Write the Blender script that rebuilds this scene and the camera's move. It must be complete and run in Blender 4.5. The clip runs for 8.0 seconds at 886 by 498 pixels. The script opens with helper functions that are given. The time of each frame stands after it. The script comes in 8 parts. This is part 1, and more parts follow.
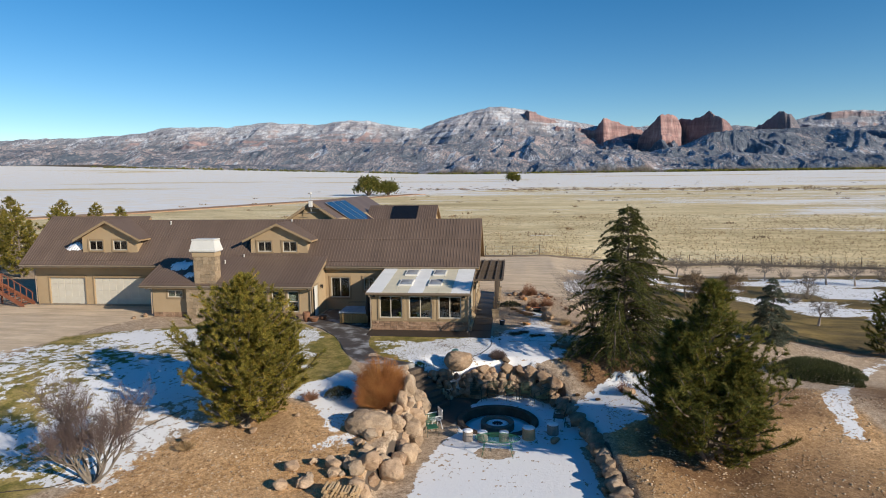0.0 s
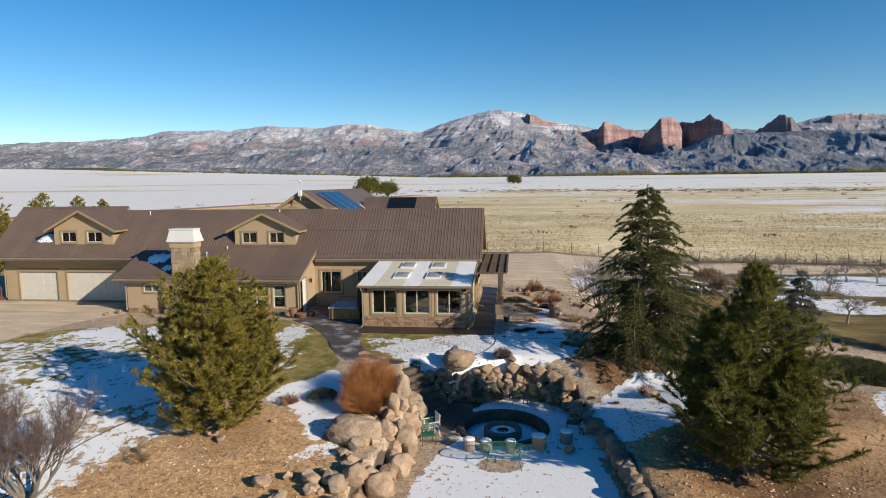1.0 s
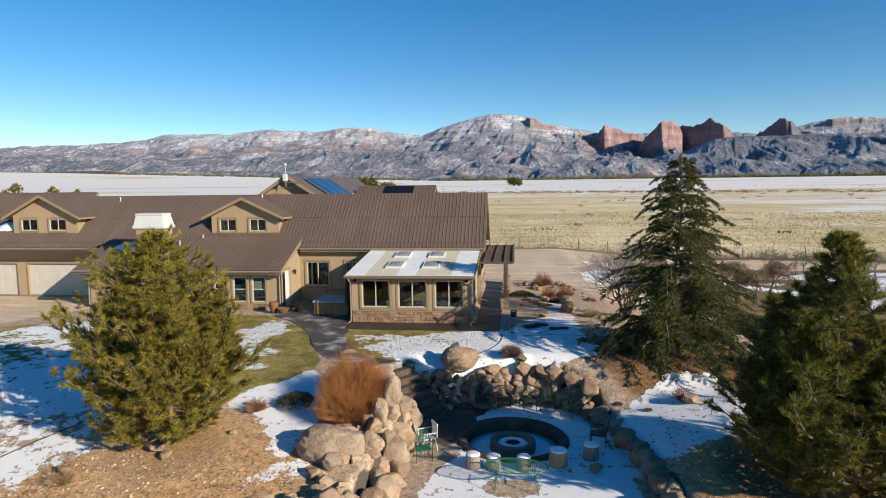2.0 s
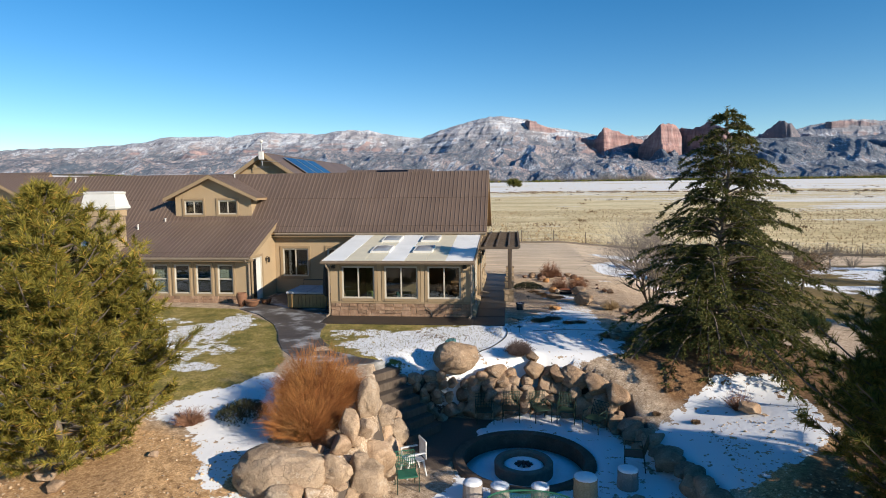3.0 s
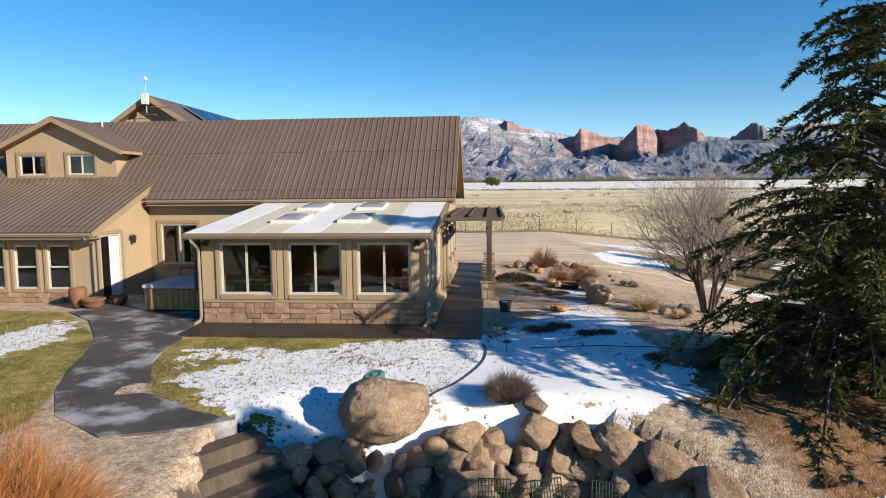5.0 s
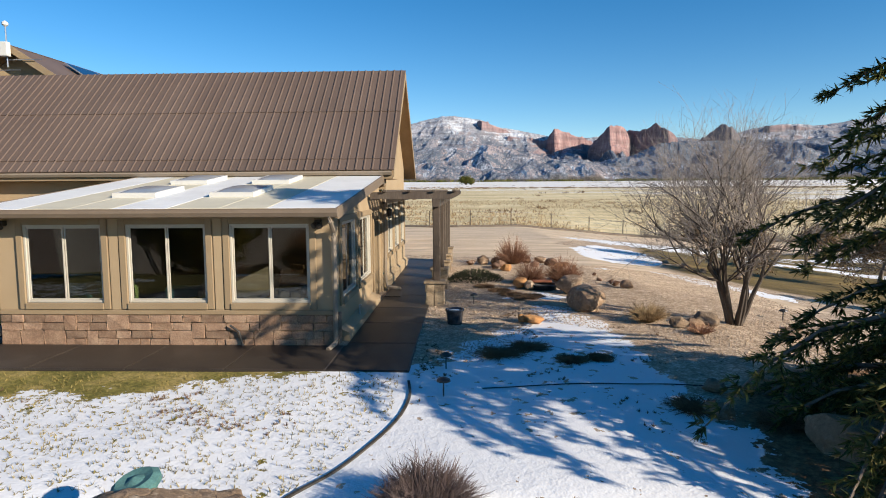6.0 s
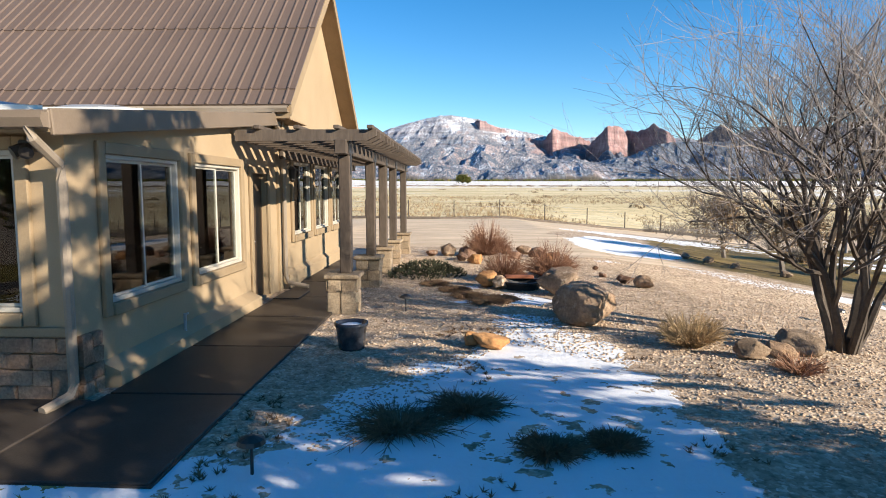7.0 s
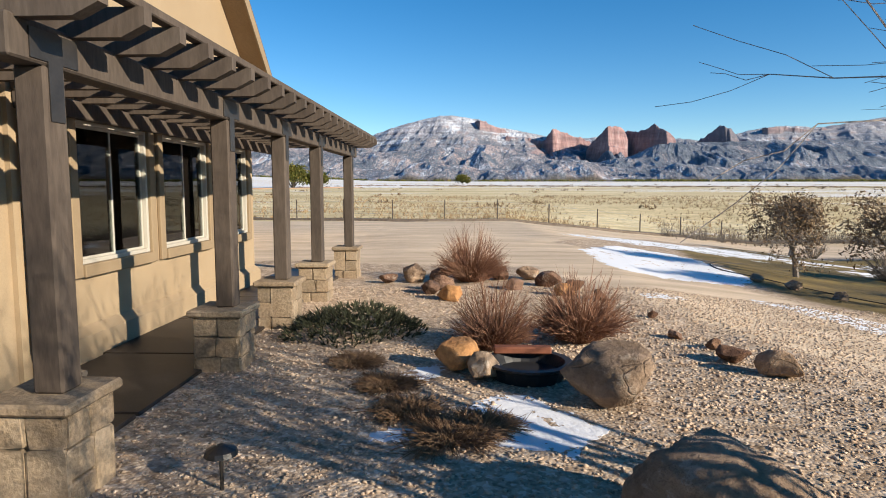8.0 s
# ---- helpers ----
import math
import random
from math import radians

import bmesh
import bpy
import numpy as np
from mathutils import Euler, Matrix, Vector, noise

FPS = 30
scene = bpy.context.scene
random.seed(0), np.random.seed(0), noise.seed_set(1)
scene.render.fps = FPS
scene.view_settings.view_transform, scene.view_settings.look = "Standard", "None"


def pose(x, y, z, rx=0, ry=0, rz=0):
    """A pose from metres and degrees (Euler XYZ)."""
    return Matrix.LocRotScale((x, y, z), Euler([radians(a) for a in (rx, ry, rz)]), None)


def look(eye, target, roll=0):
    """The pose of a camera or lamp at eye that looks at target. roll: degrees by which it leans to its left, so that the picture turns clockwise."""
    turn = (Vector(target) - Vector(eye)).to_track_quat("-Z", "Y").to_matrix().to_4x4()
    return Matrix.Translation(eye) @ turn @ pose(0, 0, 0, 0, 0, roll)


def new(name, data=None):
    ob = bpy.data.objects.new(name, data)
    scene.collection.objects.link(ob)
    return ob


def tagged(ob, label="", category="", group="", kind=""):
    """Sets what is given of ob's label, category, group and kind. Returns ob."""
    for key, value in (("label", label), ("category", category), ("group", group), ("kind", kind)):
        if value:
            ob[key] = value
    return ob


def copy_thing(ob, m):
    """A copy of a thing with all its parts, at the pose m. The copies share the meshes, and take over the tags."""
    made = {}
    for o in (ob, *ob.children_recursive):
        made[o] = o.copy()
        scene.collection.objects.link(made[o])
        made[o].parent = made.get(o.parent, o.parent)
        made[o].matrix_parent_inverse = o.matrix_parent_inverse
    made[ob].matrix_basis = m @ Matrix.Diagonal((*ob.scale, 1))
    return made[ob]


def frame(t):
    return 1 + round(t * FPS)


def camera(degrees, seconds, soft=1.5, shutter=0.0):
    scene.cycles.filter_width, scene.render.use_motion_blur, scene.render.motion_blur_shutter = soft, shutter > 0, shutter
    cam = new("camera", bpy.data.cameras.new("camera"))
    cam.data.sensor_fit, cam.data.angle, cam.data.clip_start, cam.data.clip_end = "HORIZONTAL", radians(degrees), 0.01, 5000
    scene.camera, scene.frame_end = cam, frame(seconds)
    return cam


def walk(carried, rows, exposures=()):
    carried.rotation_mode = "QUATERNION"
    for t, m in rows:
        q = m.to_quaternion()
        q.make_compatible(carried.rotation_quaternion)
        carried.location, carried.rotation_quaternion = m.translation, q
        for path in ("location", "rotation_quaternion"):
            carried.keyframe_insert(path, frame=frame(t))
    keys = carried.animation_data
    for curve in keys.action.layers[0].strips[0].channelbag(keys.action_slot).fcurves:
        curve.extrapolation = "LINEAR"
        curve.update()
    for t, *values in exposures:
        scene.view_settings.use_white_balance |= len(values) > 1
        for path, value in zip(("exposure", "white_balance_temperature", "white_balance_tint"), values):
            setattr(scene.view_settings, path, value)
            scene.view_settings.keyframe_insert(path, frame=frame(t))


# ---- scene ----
# ---- camera and its flight ----
cam = camera(71.7, 8.0, soft=1.0)
PATH = [
    (0.0, (2.853, -38.809, 9.752), (2.625, -36.835, 9.529), -0.65),
    (0.5, (2.752, -37.246, 9.184), (2.523, -35.271, 8.967), -0.65),
    (1.0, (2.569, -35.459, 8.508), (2.339, -33.483, 8.296), -0.65),
    (1.5, (2.364, -33.459, 7.81), (2.133, -31.483, 7.604), -0.65),
    (3.0, (1.828, -26.668, 5.628), (1.599, -24.69, 5.437), -0.65),
    (3.5, (1.752, -24.177, 4.946), (1.526, -22.199, 4.756), -0.65),
    (4.0, (1.644, -21.599, 4.343), (1.423, -19.621, 4.153), -0.65),
    (5.5, (1.847, -13.852, 3.349), (1.736, -11.864, 3.158), -0.45),
    (6.0, (2.372, -11.066, 2.879), (2.296, -9.077, 2.687), -0.35),
    (6.5, (3.005, -8.245, 2.423), (2.936, -6.255, 2.231), -0.15),
    (7.0, (3.48, -5.354, 1.935), (3.412, -3.364, 1.741), 0.0),
    (7.5, (3.772, -2.329, 1.79), (3.704, -0.339, 1.597), 0.05),
    (8.0, (3.998, 0.786, 1.788), (3.93, 2.776, 1.595), 0.05),
]
walk(cam, [(t, look(eye, target, roll)) for t, eye, target, roll in PATH], exposures=[(0.0, 0.32), (1.5, 0.44), (3.5, 0.62), (5.5, 0.74), (6.0, 0.68), (6.5, 0.76), (7.0, 1.08), (8.0, 0.74)])

# ---- light ----
SUN_AZ, SUN_EL = 122.0, 21.3  # degrees clockwise from +y, and above the horizon
sun_dir = Vector((math.sin(radians(SUN_AZ)) * math.cos(radians(SUN_EL)), math.cos(radians(SUN_AZ)) * math.cos(radians(SUN_EL)), math.sin(radians(SUN_EL))))
world = bpy.data.worlds.new("winter_sky")
scene.world = world
world.use_nodes = True
wn = world.node_tree
sky = wn.nodes.new("ShaderNodeTexSky")
sky.sky_type, sky.sun_disc = "NISHITA", False
sky.sun_elevation, sky.sun_rotation = radians(SUN_EL), radians(SUN_AZ)
sky.altitude, sky.air_density, sky.dust_density, sky.ozone_density = 1800.0, 1.0, 0.0, 1.6
wn.nodes["Background"].inputs["Strength"].default_value = 0.095
deep = wn.nodes.new("ShaderNodeHueSaturation")
deep.inputs["Saturation"].default_value = 1.42
wn.links.new(sky.outputs["Color"], deep.inputs["Color"])
wn.links.new(deep.outputs["Color"], wn.nodes["Background"].inputs["Color"])
sun = new("sun", bpy.data.lights.new("sun", "SUN"))
sun.data.energy, sun.data.angle, sun.data.color = 5.0, radians(0.5), (1.0, 0.885, 0.72)
sun.matrix_world = look(sun_dir * 60, (0, 0, 0))

# ---- materials ----


def base_mat(name, rough=0.8, metallic=0.0, spec=0.3):
    m = bpy.data.materials.new(name)
    m.use_nodes = True
    b = m.node_tree.nodes["Principled BSDF"]
    b.inputs["Roughness"].default_value = rough
    b.inputs["Metallic"].default_value = metallic
    b.inputs["Specular IOR Level"].default_value = spec
    return m, m.node_tree, b


def nd(t, kind, **inputs):
    n = t.nodes.new(kind)
    for k, v in inputs.items():
        n.inputs[k.replace("_", " ")].default_value = v
    return n


def noise_of(t, co, scale, detail=4.0, rough=0.55):
    n = nd(t, "ShaderNodeTexNoise", Scale=scale, Detail=detail, Roughness=rough)
    if co is not None:
        t.links.new(co, n.inputs["Vector"])
    return n.outputs["Fac"]


def ramp_of(t, fac, stops):
    r = t.nodes.new("ShaderNodeValToRGB")
    els = r.color_ramp.elements
    while len(els) < len(stops):
        els.new(0.5)
    for e, (p, c) in zip(els, stops):
        e.position, e.color = p, (*c, 1)
    t.links.new(fac, r.inputs["Fac"])
    return r.outputs["Color"]


def math_of(t, op, a, b=0.0, c=None, clamp=False):
    n = t.nodes.new("ShaderNodeMath")
    n.operation, n.use_clamp = op, clamp
    for i, v in enumerate((a, b) if c is None else (a, b, c)):
        if isinstance(v, (int, float)):
            n.inputs[i].default_value = v
        else:
            t.links.new(v, n.inputs[i])
    return n.outputs[0]


def mix_of(t, fac, a, b, blend="MIX"):
    n = t.nodes.new("ShaderNodeMix")
    n.data_type, n.blend_type = "RGBA", blend
    for i, v in ((0, fac), (6, a), (7, b)):
        if isinstance(v, (int, float)):
            n.inputs[i].default_value = v
        elif isinstance(v, tuple):
            n.inputs[i].default_value = (*v, 1)
        else:
            t.links.new(v, n.inputs[i])
    return n.outputs[2]


def step_of(t, v, lo, hi):
    n = nd(t, "ShaderNodeMapRange", From_Min=lo, From_Max=hi)
    n.interpolation_type = "SMOOTHSTEP"
    t.links.new(v, n.inputs["Value"])
    return n.outputs["Result"]


def bump_of(t, b, height, strength=0.4, dist=0.02):
    n = nd(t, "ShaderNodeBump", Strength=strength, Distance=dist)
    t.links.new(height, n.inputs["Height"])
    t.links.new(n.outputs["Normal"], b.inputs["Normal"])
    return n


def surf(name, stops, scale=3.0, rough=0.8, bump=0.3, bscale=40.0, bdist=0.01, metallic=0.0, spec=0.3, vary=0.0, island=0.0, grain=0.15, stretch=None):
    """Noise-coloured surface: a broad stain, a fine grain, relief, and a change from piece to piece."""
    m, t, b = base_mat(name, rough, metallic, spec)
    co = t.nodes.new("ShaderNodeNewGeometry").outputs["Position"]
    if stretch:
        mp = nd(t, "ShaderNodeMapping", Scale=stretch)
        t.links.new(co, mp.inputs["Vector"])
        co = mp.outputs["Vector"]
    col = ramp_of(t, noise_of(t, co, scale, 5.0, 0.6), stops)
    fine = noise_of(t, co, bscale, 3.0, 0.6)
    if grain:
        g = step_of(t, fine, 0.3, 0.7)
        col = mix_of(t, 1.0, col, ramp_of(t, g, [(0, (1 - grain,) * 3), (1, (1 + grain,) * 3)]), "MULTIPLY")
    if vary or island:
        src = t.nodes.new("ShaderNodeObjectInfo").outputs["Random"] if vary else t.nodes.new("ShaderNodeNewGeometry").outputs["Random Per Island"]
        k = vary or island
        v = ramp_of(t, src, [(0, (1 - k, 1 - k, 1 - k)), (0.5, (1.0, 1 - k * 0.2, 1 - k * 0.35)), (1, (1 + k, 1 + k, 1 + k))])
        col = mix_of(t, 1.0, col, v, "MULTIPLY")
    t.links.new(col, b.inputs["Base Color"])
    if bump:
        bump_of(t, b, fine, bump, bdist)
    return m


stucco = surf("tan_stucco", [(0.3, (0.325, 0.238, 0.145)), (0.7, (0.371, 0.278, 0.174))], 0.8, 0.9, 0.35, 90, 0.006, grain=0.06)
trim_tan = surf("tan_trim", [(0.3, (0.248, 0.180, 0.108)), (0.7, (0.285, 0.211, 0.130))], 1.5, 0.85, 0.25, 90, 0.004, grain=0.06)
soffit_mat = surf("soffit_board", [(0.3, (0.255, 0.173, 0.098)), (0.7, (0.315, 0.217, 0.128))], 2.0, 0.8, 0.1, 60, 0.003)
fascia_mat = surf("brown_fascia", [(0.3, (0.150, 0.114, 0.081)), (0.7, (0.182, 0.137, 0.098))], 2.0, 0.6, 0.08, 60, 0.003, grain=0.05)
gutter_mat = surf("painted_gutter", [(0.3, (0.223, 0.180, 0.136)), (0.7, (0.260, 0.211, 0.161))], 3.0, 0.45, 0.05, 60, 0.003, grain=0.05)
roof_mat = surf("brown_steel_roofing", [(0.25, (0.109, 0.078, 0.062)), (0.75, (0.135, 0.098, 0.078))], 0.5, 0.5, 0.04, 25, 0.004, spec=0.35, vary=0.07, grain=0.05)
panel_white = surf("white_roof_panel", [(0.3, (0.72, 0.72, 0.70)), (0.7, (0.82, 0.82, 0.80))], 1.2, 0.5, 0.05, 40, 0.003, grain=0.04)
panel_cream = surf("cream_roof_panel", [(0.3, (0.58, 0.53, 0.40)), (0.7, (0.68, 0.62, 0.47))], 1.2, 0.5, 0.05, 40, 0.003, grain=0.05)
white_paint = surf("white_paint", [(0.3, (0.547, 0.540, 0.518)), (0.7, (0.605, 0.598, 0.576))], 2.0, 0.5, 0.05, 60, 0.003, grain=0.03)
garage_paint = surf("cream_garage_paint", [(0.3, (0.476, 0.449, 0.388)), (0.7, (0.524, 0.496, 0.435))], 2.0, 0.55, 0.05, 60, 0.003, grain=0.03)
vinyl = surf("almond_window_vinyl", [(0.3, (0.409, 0.376, 0.317)), (0.7, (0.449, 0.416, 0.356))], 3.0, 0.4, 0.03, 60, 0.002, grain=0.02)
ledge_stone = surf("red_tan_ashlar_stone", [(0.25, (0.186, 0.115, 0.077)), (0.5, (0.248, 0.164, 0.112)), (0.8, (0.291, 0.214, 0.149))], 5.0, 0.9, 0.8, 35, 0.012, vary=0.28, grain=0.2)
pillar_stone = surf("buff_ashlar_stone", [(0.25, (0.228, 0.168, 0.108)), (0.5, (0.282, 0.216, 0.144)), (0.8, (0.324, 0.258, 0.186))], 5.0, 0.9, 0.8, 35, 0.012, vary=0.18, grain=0.2)
mortar = surf("grey_mortar", [(0.3, (0.154, 0.126, 0.101)), (0.7, (0.210, 0.175, 0.140))], 6.0, 0.95, 0.5, 60, 0.006)


def rock_mat(name, dark, mid, light, stain, vary=0.22):
    """Weathered sandstone: mottled faces, dark varnish in sheets, pale lichen, hairline cracks and a coarse relief."""
    m, t, b = base_mat(name, 0.94, 0.0, 0.2)
    co = t.nodes.new("ShaderNodeNewGeometry").outputs["Position"]
    col = ramp_of(t, noise_of(t, co, 2.1, 7, 0.68), [(0.28, dark), (0.5, mid), (0.74, light)])
    sheet = nd(t, "ShaderNodeTexNoise", Scale=1.1, Detail=5.0, Roughness=0.6, Distortion=1.2)
    t.links.new(co, sheet.inputs["Vector"])
    col = mix_of(t, math_of(t, "MULTIPLY", step_of(t, sheet.outputs["Fac"], 0.54, 0.66), 0.65), col, stain)
    fine = noise_of(t, co, 22.0, 6, 0.72)
    col = mix_of(t, 1.0, col, ramp_of(t, fine, [(0.3, (0.72, 0.71, 0.70)), (0.7, (1.22, 1.22, 1.22))]), "MULTIPLY")
    lich = step_of(t, math_of(t, "ADD", math_of(t, "MULTIPLY", noise_of(t, co, 5.0, 3, 0.5), 0.6), math_of(t, "MULTIPLY", fine, 0.4)), 0.575, 0.62)
    col = mix_of(t, math_of(t, "MULTIPLY", lich, 0.35), col, (0.50, 0.47, 0.41))
    wob = nd(t, "ShaderNodeMix")
    wob.data_type = "VECTOR"
    off = nd(t, "ShaderNodeTexNoise", Scale=3.0, Detail=3.0)
    t.links.new(co, off.inputs["Vector"])
    wob.inputs[0].default_value = 0.12
    t.links.new(co, wob.inputs[4])
    t.links.new(off.outputs["Color"], wob.inputs[5])
    vor = nd(t, "ShaderNodeTexVoronoi", Scale=2.6)
    vor.feature = "DISTANCE_TO_EDGE"
    t.links.new(wob.outputs[1], vor.inputs["Vector"])
    crack = math_of(t, "MULTIPLY", step_of(t, vor.outputs["Distance"], 0.016, 0.003), step_of(t, sheet.outputs["Fac"], 0.50, 0.56))
    col = mix_of(t, math_of(t, "MULTIPLY", crack, 0.3), col, (0.05, 0.038, 0.028))
    rnd = t.nodes.new("ShaderNodeObjectInfo").outputs["Random"]
    col = mix_of(t, 1.0, col, ramp_of(t, rnd, [(0, (1 - vary, 1 - vary, 1 - vary)), (0.4, (1.06, 1.0, 0.93)), (0.7, (1.0, 0.9, 0.82)), (1, (1 + vary, 1 + vary, 1 + vary))]), "MULTIPLY")
    t.links.new(col, b.inputs["Base Color"])
    h = math_of(t, "ADD", noise_of(t, co, 5.5, 8, 0.7), math_of(t, "MULTIPLY", fine, 0.25))
    bump_of(t, b, math_of(t, "SUBTRACT", h, math_of(t, "MULTIPLY", crack, 0.25)), 0.85, 0.075)
    return m


boulder_mat = rock_mat("tan_sandstone_boulder", (0.19, 0.135, 0.09), (0.32, 0.235, 0.165), (0.45, 0.35, 0.26), (0.22, 0.16, 0.115), 0.2)
pale_boulder = rock_mat("pale_cream_sandstone", (0.28, 0.205, 0.14), (0.43, 0.33, 0.24), (0.55, 0.45, 0.345), (0.26, 0.195, 0.145), 0.18)
wall_boulder = rock_mat("weathered_grey_brown_boulder", (0.17, 0.128, 0.094), (0.30, 0.23, 0.172), (0.42, 0.335, 0.26), (0.16, 0.12, 0.09), 0.28)
red_rock = rock_mat("dark_red_brown_rock", (0.10, 0.06, 0.042), (0.19, 0.115, 0.08), (0.29, 0.195, 0.14), (0.08, 0.05, 0.038), 0.3)
skylight_dome = surf("smoky_skylight_acrylic", [(0.3, (0.22, 0.24, 0.26)), (0.7, (0.32, 0.34, 0.36))], 2.0, 0.25, 0.0, 20, 0.001, spec=0.6, grain=0.03)
orange_rock = surf("orange_sandstone", [(0.2, (0.336, 0.152, 0.056)), (0.6, (0.440, 0.232, 0.096)), (0.9, (0.480, 0.336, 0.208))], 4.0, 0.9, 0.8, 20, 0.02, grain=0.2)
timber = surf("weathered_brown_timber", [(0.3, (0.068, 0.052, 0.041)), (0.7, (0.104, 0.082, 0.064))], 1.0, 0.85, 0.3, 6, 0.006, vary=0.12, grain=0.14, stretch=(6, 6, 1.2))
spa_wood = surf("honey_wood_panel", [(0.3, (0.255, 0.150, 0.060)), (0.7, (0.330, 0.203, 0.086))], 1.0, 0.6, 0.3, 8, 0.006, grain=0.2, stretch=(8, 8, 0.8))
door_brown = surf("dark_brown_door", [(0.3, (0.05, 0.032, 0.02)), (0.7, (0.075, 0.048, 0.03))], 2.0, 0.5, 0.1, 30, 0.003)
redwood = surf("redwood_stain", [(0.3, (0.16, 0.055, 0.03)), (0.7, (0.24, 0.09, 0.05))], 2.0, 0.8, 0.3, 12, 0.006)
concrete = surf("wet_brown_stained_concrete", [(0.25, (0.028, 0.021, 0.017)), (0.55, (0.043, 0.034, 0.027)), (0.8, (0.075, 0.062, 0.053))], 0.9, 0.5, 0.25, 50, 0.005, grain=0.12)
rust_wall = surf("dark_brown_stained_wall", [(0.3, (0.06, 0.042, 0.03)), (0.55, (0.105, 0.074, 0.052)), (0.8, (0.16, 0.118, 0.085))], 1.6, 0.8, 0.4, 30, 0.008, grain=0.2)
redwood_soil = surf("reddish_bare_soil", [(0.3, (0.27, 0.15, 0.09)), (0.7, (0.40, 0.27, 0.16))], 0.3, 0.95, 0.4, 3, 0.05)
walk_grey = surf("dark_walk_concrete_with_frost", [(0.30, (0.055, 0.046, 0.041)), (0.5, (0.085, 0.074, 0.068)), (0.55, (0.19, 0.185, 0.18)), (0.63, (0.34, 0.34, 0.345)), (0.78, (0.42, 0.42, 0.43))], 0.9, 0.6, 0.25, 50, 0.005, grain=0.12)
edging = surf("dark_weathered_edging", [(0.3, (0.035, 0.03, 0.025)), (0.7, (0.085, 0.075, 0.062))], 3.0, 0.9, 0.4, 50, 0.006)
terracotta = surf("terracotta", [(0.3, (0.150, 0.070, 0.040)), (0.7, (0.205, 0.105, 0.062))], 4.0, 0.8, 0.2, 40, 0.004)
glaze = surf("dark_blue_glaze", [(0.3, (0.02, 0.024, 0.035)), (0.7, (0.06, 0.062, 0.07))], 9.0, 0.25, 0.15, 25, 0.004, spec=0.6)
iron = surf("dark_green_iron", [(0.3, (0.012, 0.03, 0.02)), (0.7, (0.03, 0.06, 0.042))], 8.0, 0.5, 0.1, 60, 0.002)
green_mesh = surf("green_patio_steel", [(0.3, (0.02, 0.10, 0.06)), (0.7, (0.035, 0.15, 0.09))], 6.0, 0.5, 0.1, 60, 0.002)
dark_metal = surf("dark_bronze_metal", [(0.3, (0.02, 0.017, 0.014)), (0.7, (0.035, 0.03, 0.026))], 6.0, 0.4, 0.05, 60, 0.002, spec=0.5)
plastic_white = surf("white_plastic", [(0.3, (0.608, 0.608, 0.600)), (0.7, (0.664, 0.664, 0.656))], 5.0, 0.4, 0.02, 60, 0.001, grain=0.02)
black_plastic = surf("black_plastic", [(0.3, (0.016, 0.016, 0.018)), (0.7, (0.03, 0.03, 0.032))], 5.0, 0.45, 0.05, 60, 0.002)
spa_cover = surf("grey_spa_cover", [(0.3, (0.26, 0.28, 0.31)), (0.7, (0.40, 0.42, 0.45))], 2.0, 0.55, 0.1, 30, 0.004)
canvas = surf("dark_grey_canvas", [(0.3, (0.03, 0.028, 0.027)), (0.7, (0.05, 0.047, 0.045))], 4.0, 0.9, 0.2, 50, 0.004)
solar_mat = surf("blue_solar_cells", [(0.3, (0.006, 0.014, 0.04)), (0.7, (0.010, 0.024, 0.065))], 2.0, 0.12, 0.0, 20, 0.001, spec=0.7, grain=0.04)
black_collector = surf("black_collector_glass", [(0.3, (0.006, 0.006, 0.007)), (0.7, (0.012, 0.012, 0.013))], 2.0, 0.2, 0.0, 20, 0.001, spec=0.6)
alu = surf("aluminium_edge", [(0.3, (0.45, 0.46, 0.48)), (0.7, (0.55, 0.56, 0.58))], 4.0, 0.35, 0.03, 60, 0.001, metallic=0.8)
bark_pine = surf("grey_brown_bark", [(0.3, (0.11, 0.085, 0.065)), (0.7, (0.20, 0.165, 0.135))], 5.0, 0.95, 0.8, 25, 0.02)
bark_grey = surf("grey_twig_bark", [(0.3, (0.128, 0.104, 0.084)), (0.7, (0.216, 0.188, 0.160))], 3.0, 0.9, 0.4, 40, 0.006)
bark_pale = surf("pale_grey_smooth_bark", [(0.3, (0.20, 0.165, 0.145)), (0.7, (0.32, 0.28, 0.25))], 3.0, 0.9, 0.4, 40, 0.006)
bark_dark = surf("dark_stem_bark", [(0.3, (0.045, 0.034, 0.027)), (0.7, (0.10, 0.08, 0.064))], 2.0, 0.9, 0.5, 30, 0.01)
twig_pale = surf("purple_grey_twigs", [(0.3, (0.085, 0.06, 0.055)), (0.7, (0.19, 0.145, 0.135))], 2.0, 0.85, 0.2, 40, 0.004, island=0.2)
twig_orange = surf("orange_brown_twigs", [(0.25, (0.17, 0.062, 0.02)), (0.5, (0.33, 0.14, 0.045)), (0.75, (0.46, 0.25, 0.09))], 1.6, 0.85, 0.1, 40, 0.004, island=0.35)
twig_red = surf("reddish_dry_stems", [(0.25, (0.16, 0.075, 0.045)), (0.75, (0.29, 0.16, 0.10))], 1.5, 0.85, 0.1, 40, 0.004, island=0.35)
twig_straw = surf("straw_stems", [(0.25, (0.24, 0.16, 0.08)), (0.75, (0.38, 0.28, 0.16))], 1.5, 0.85, 0.1, 40, 0.004, island=0.3)
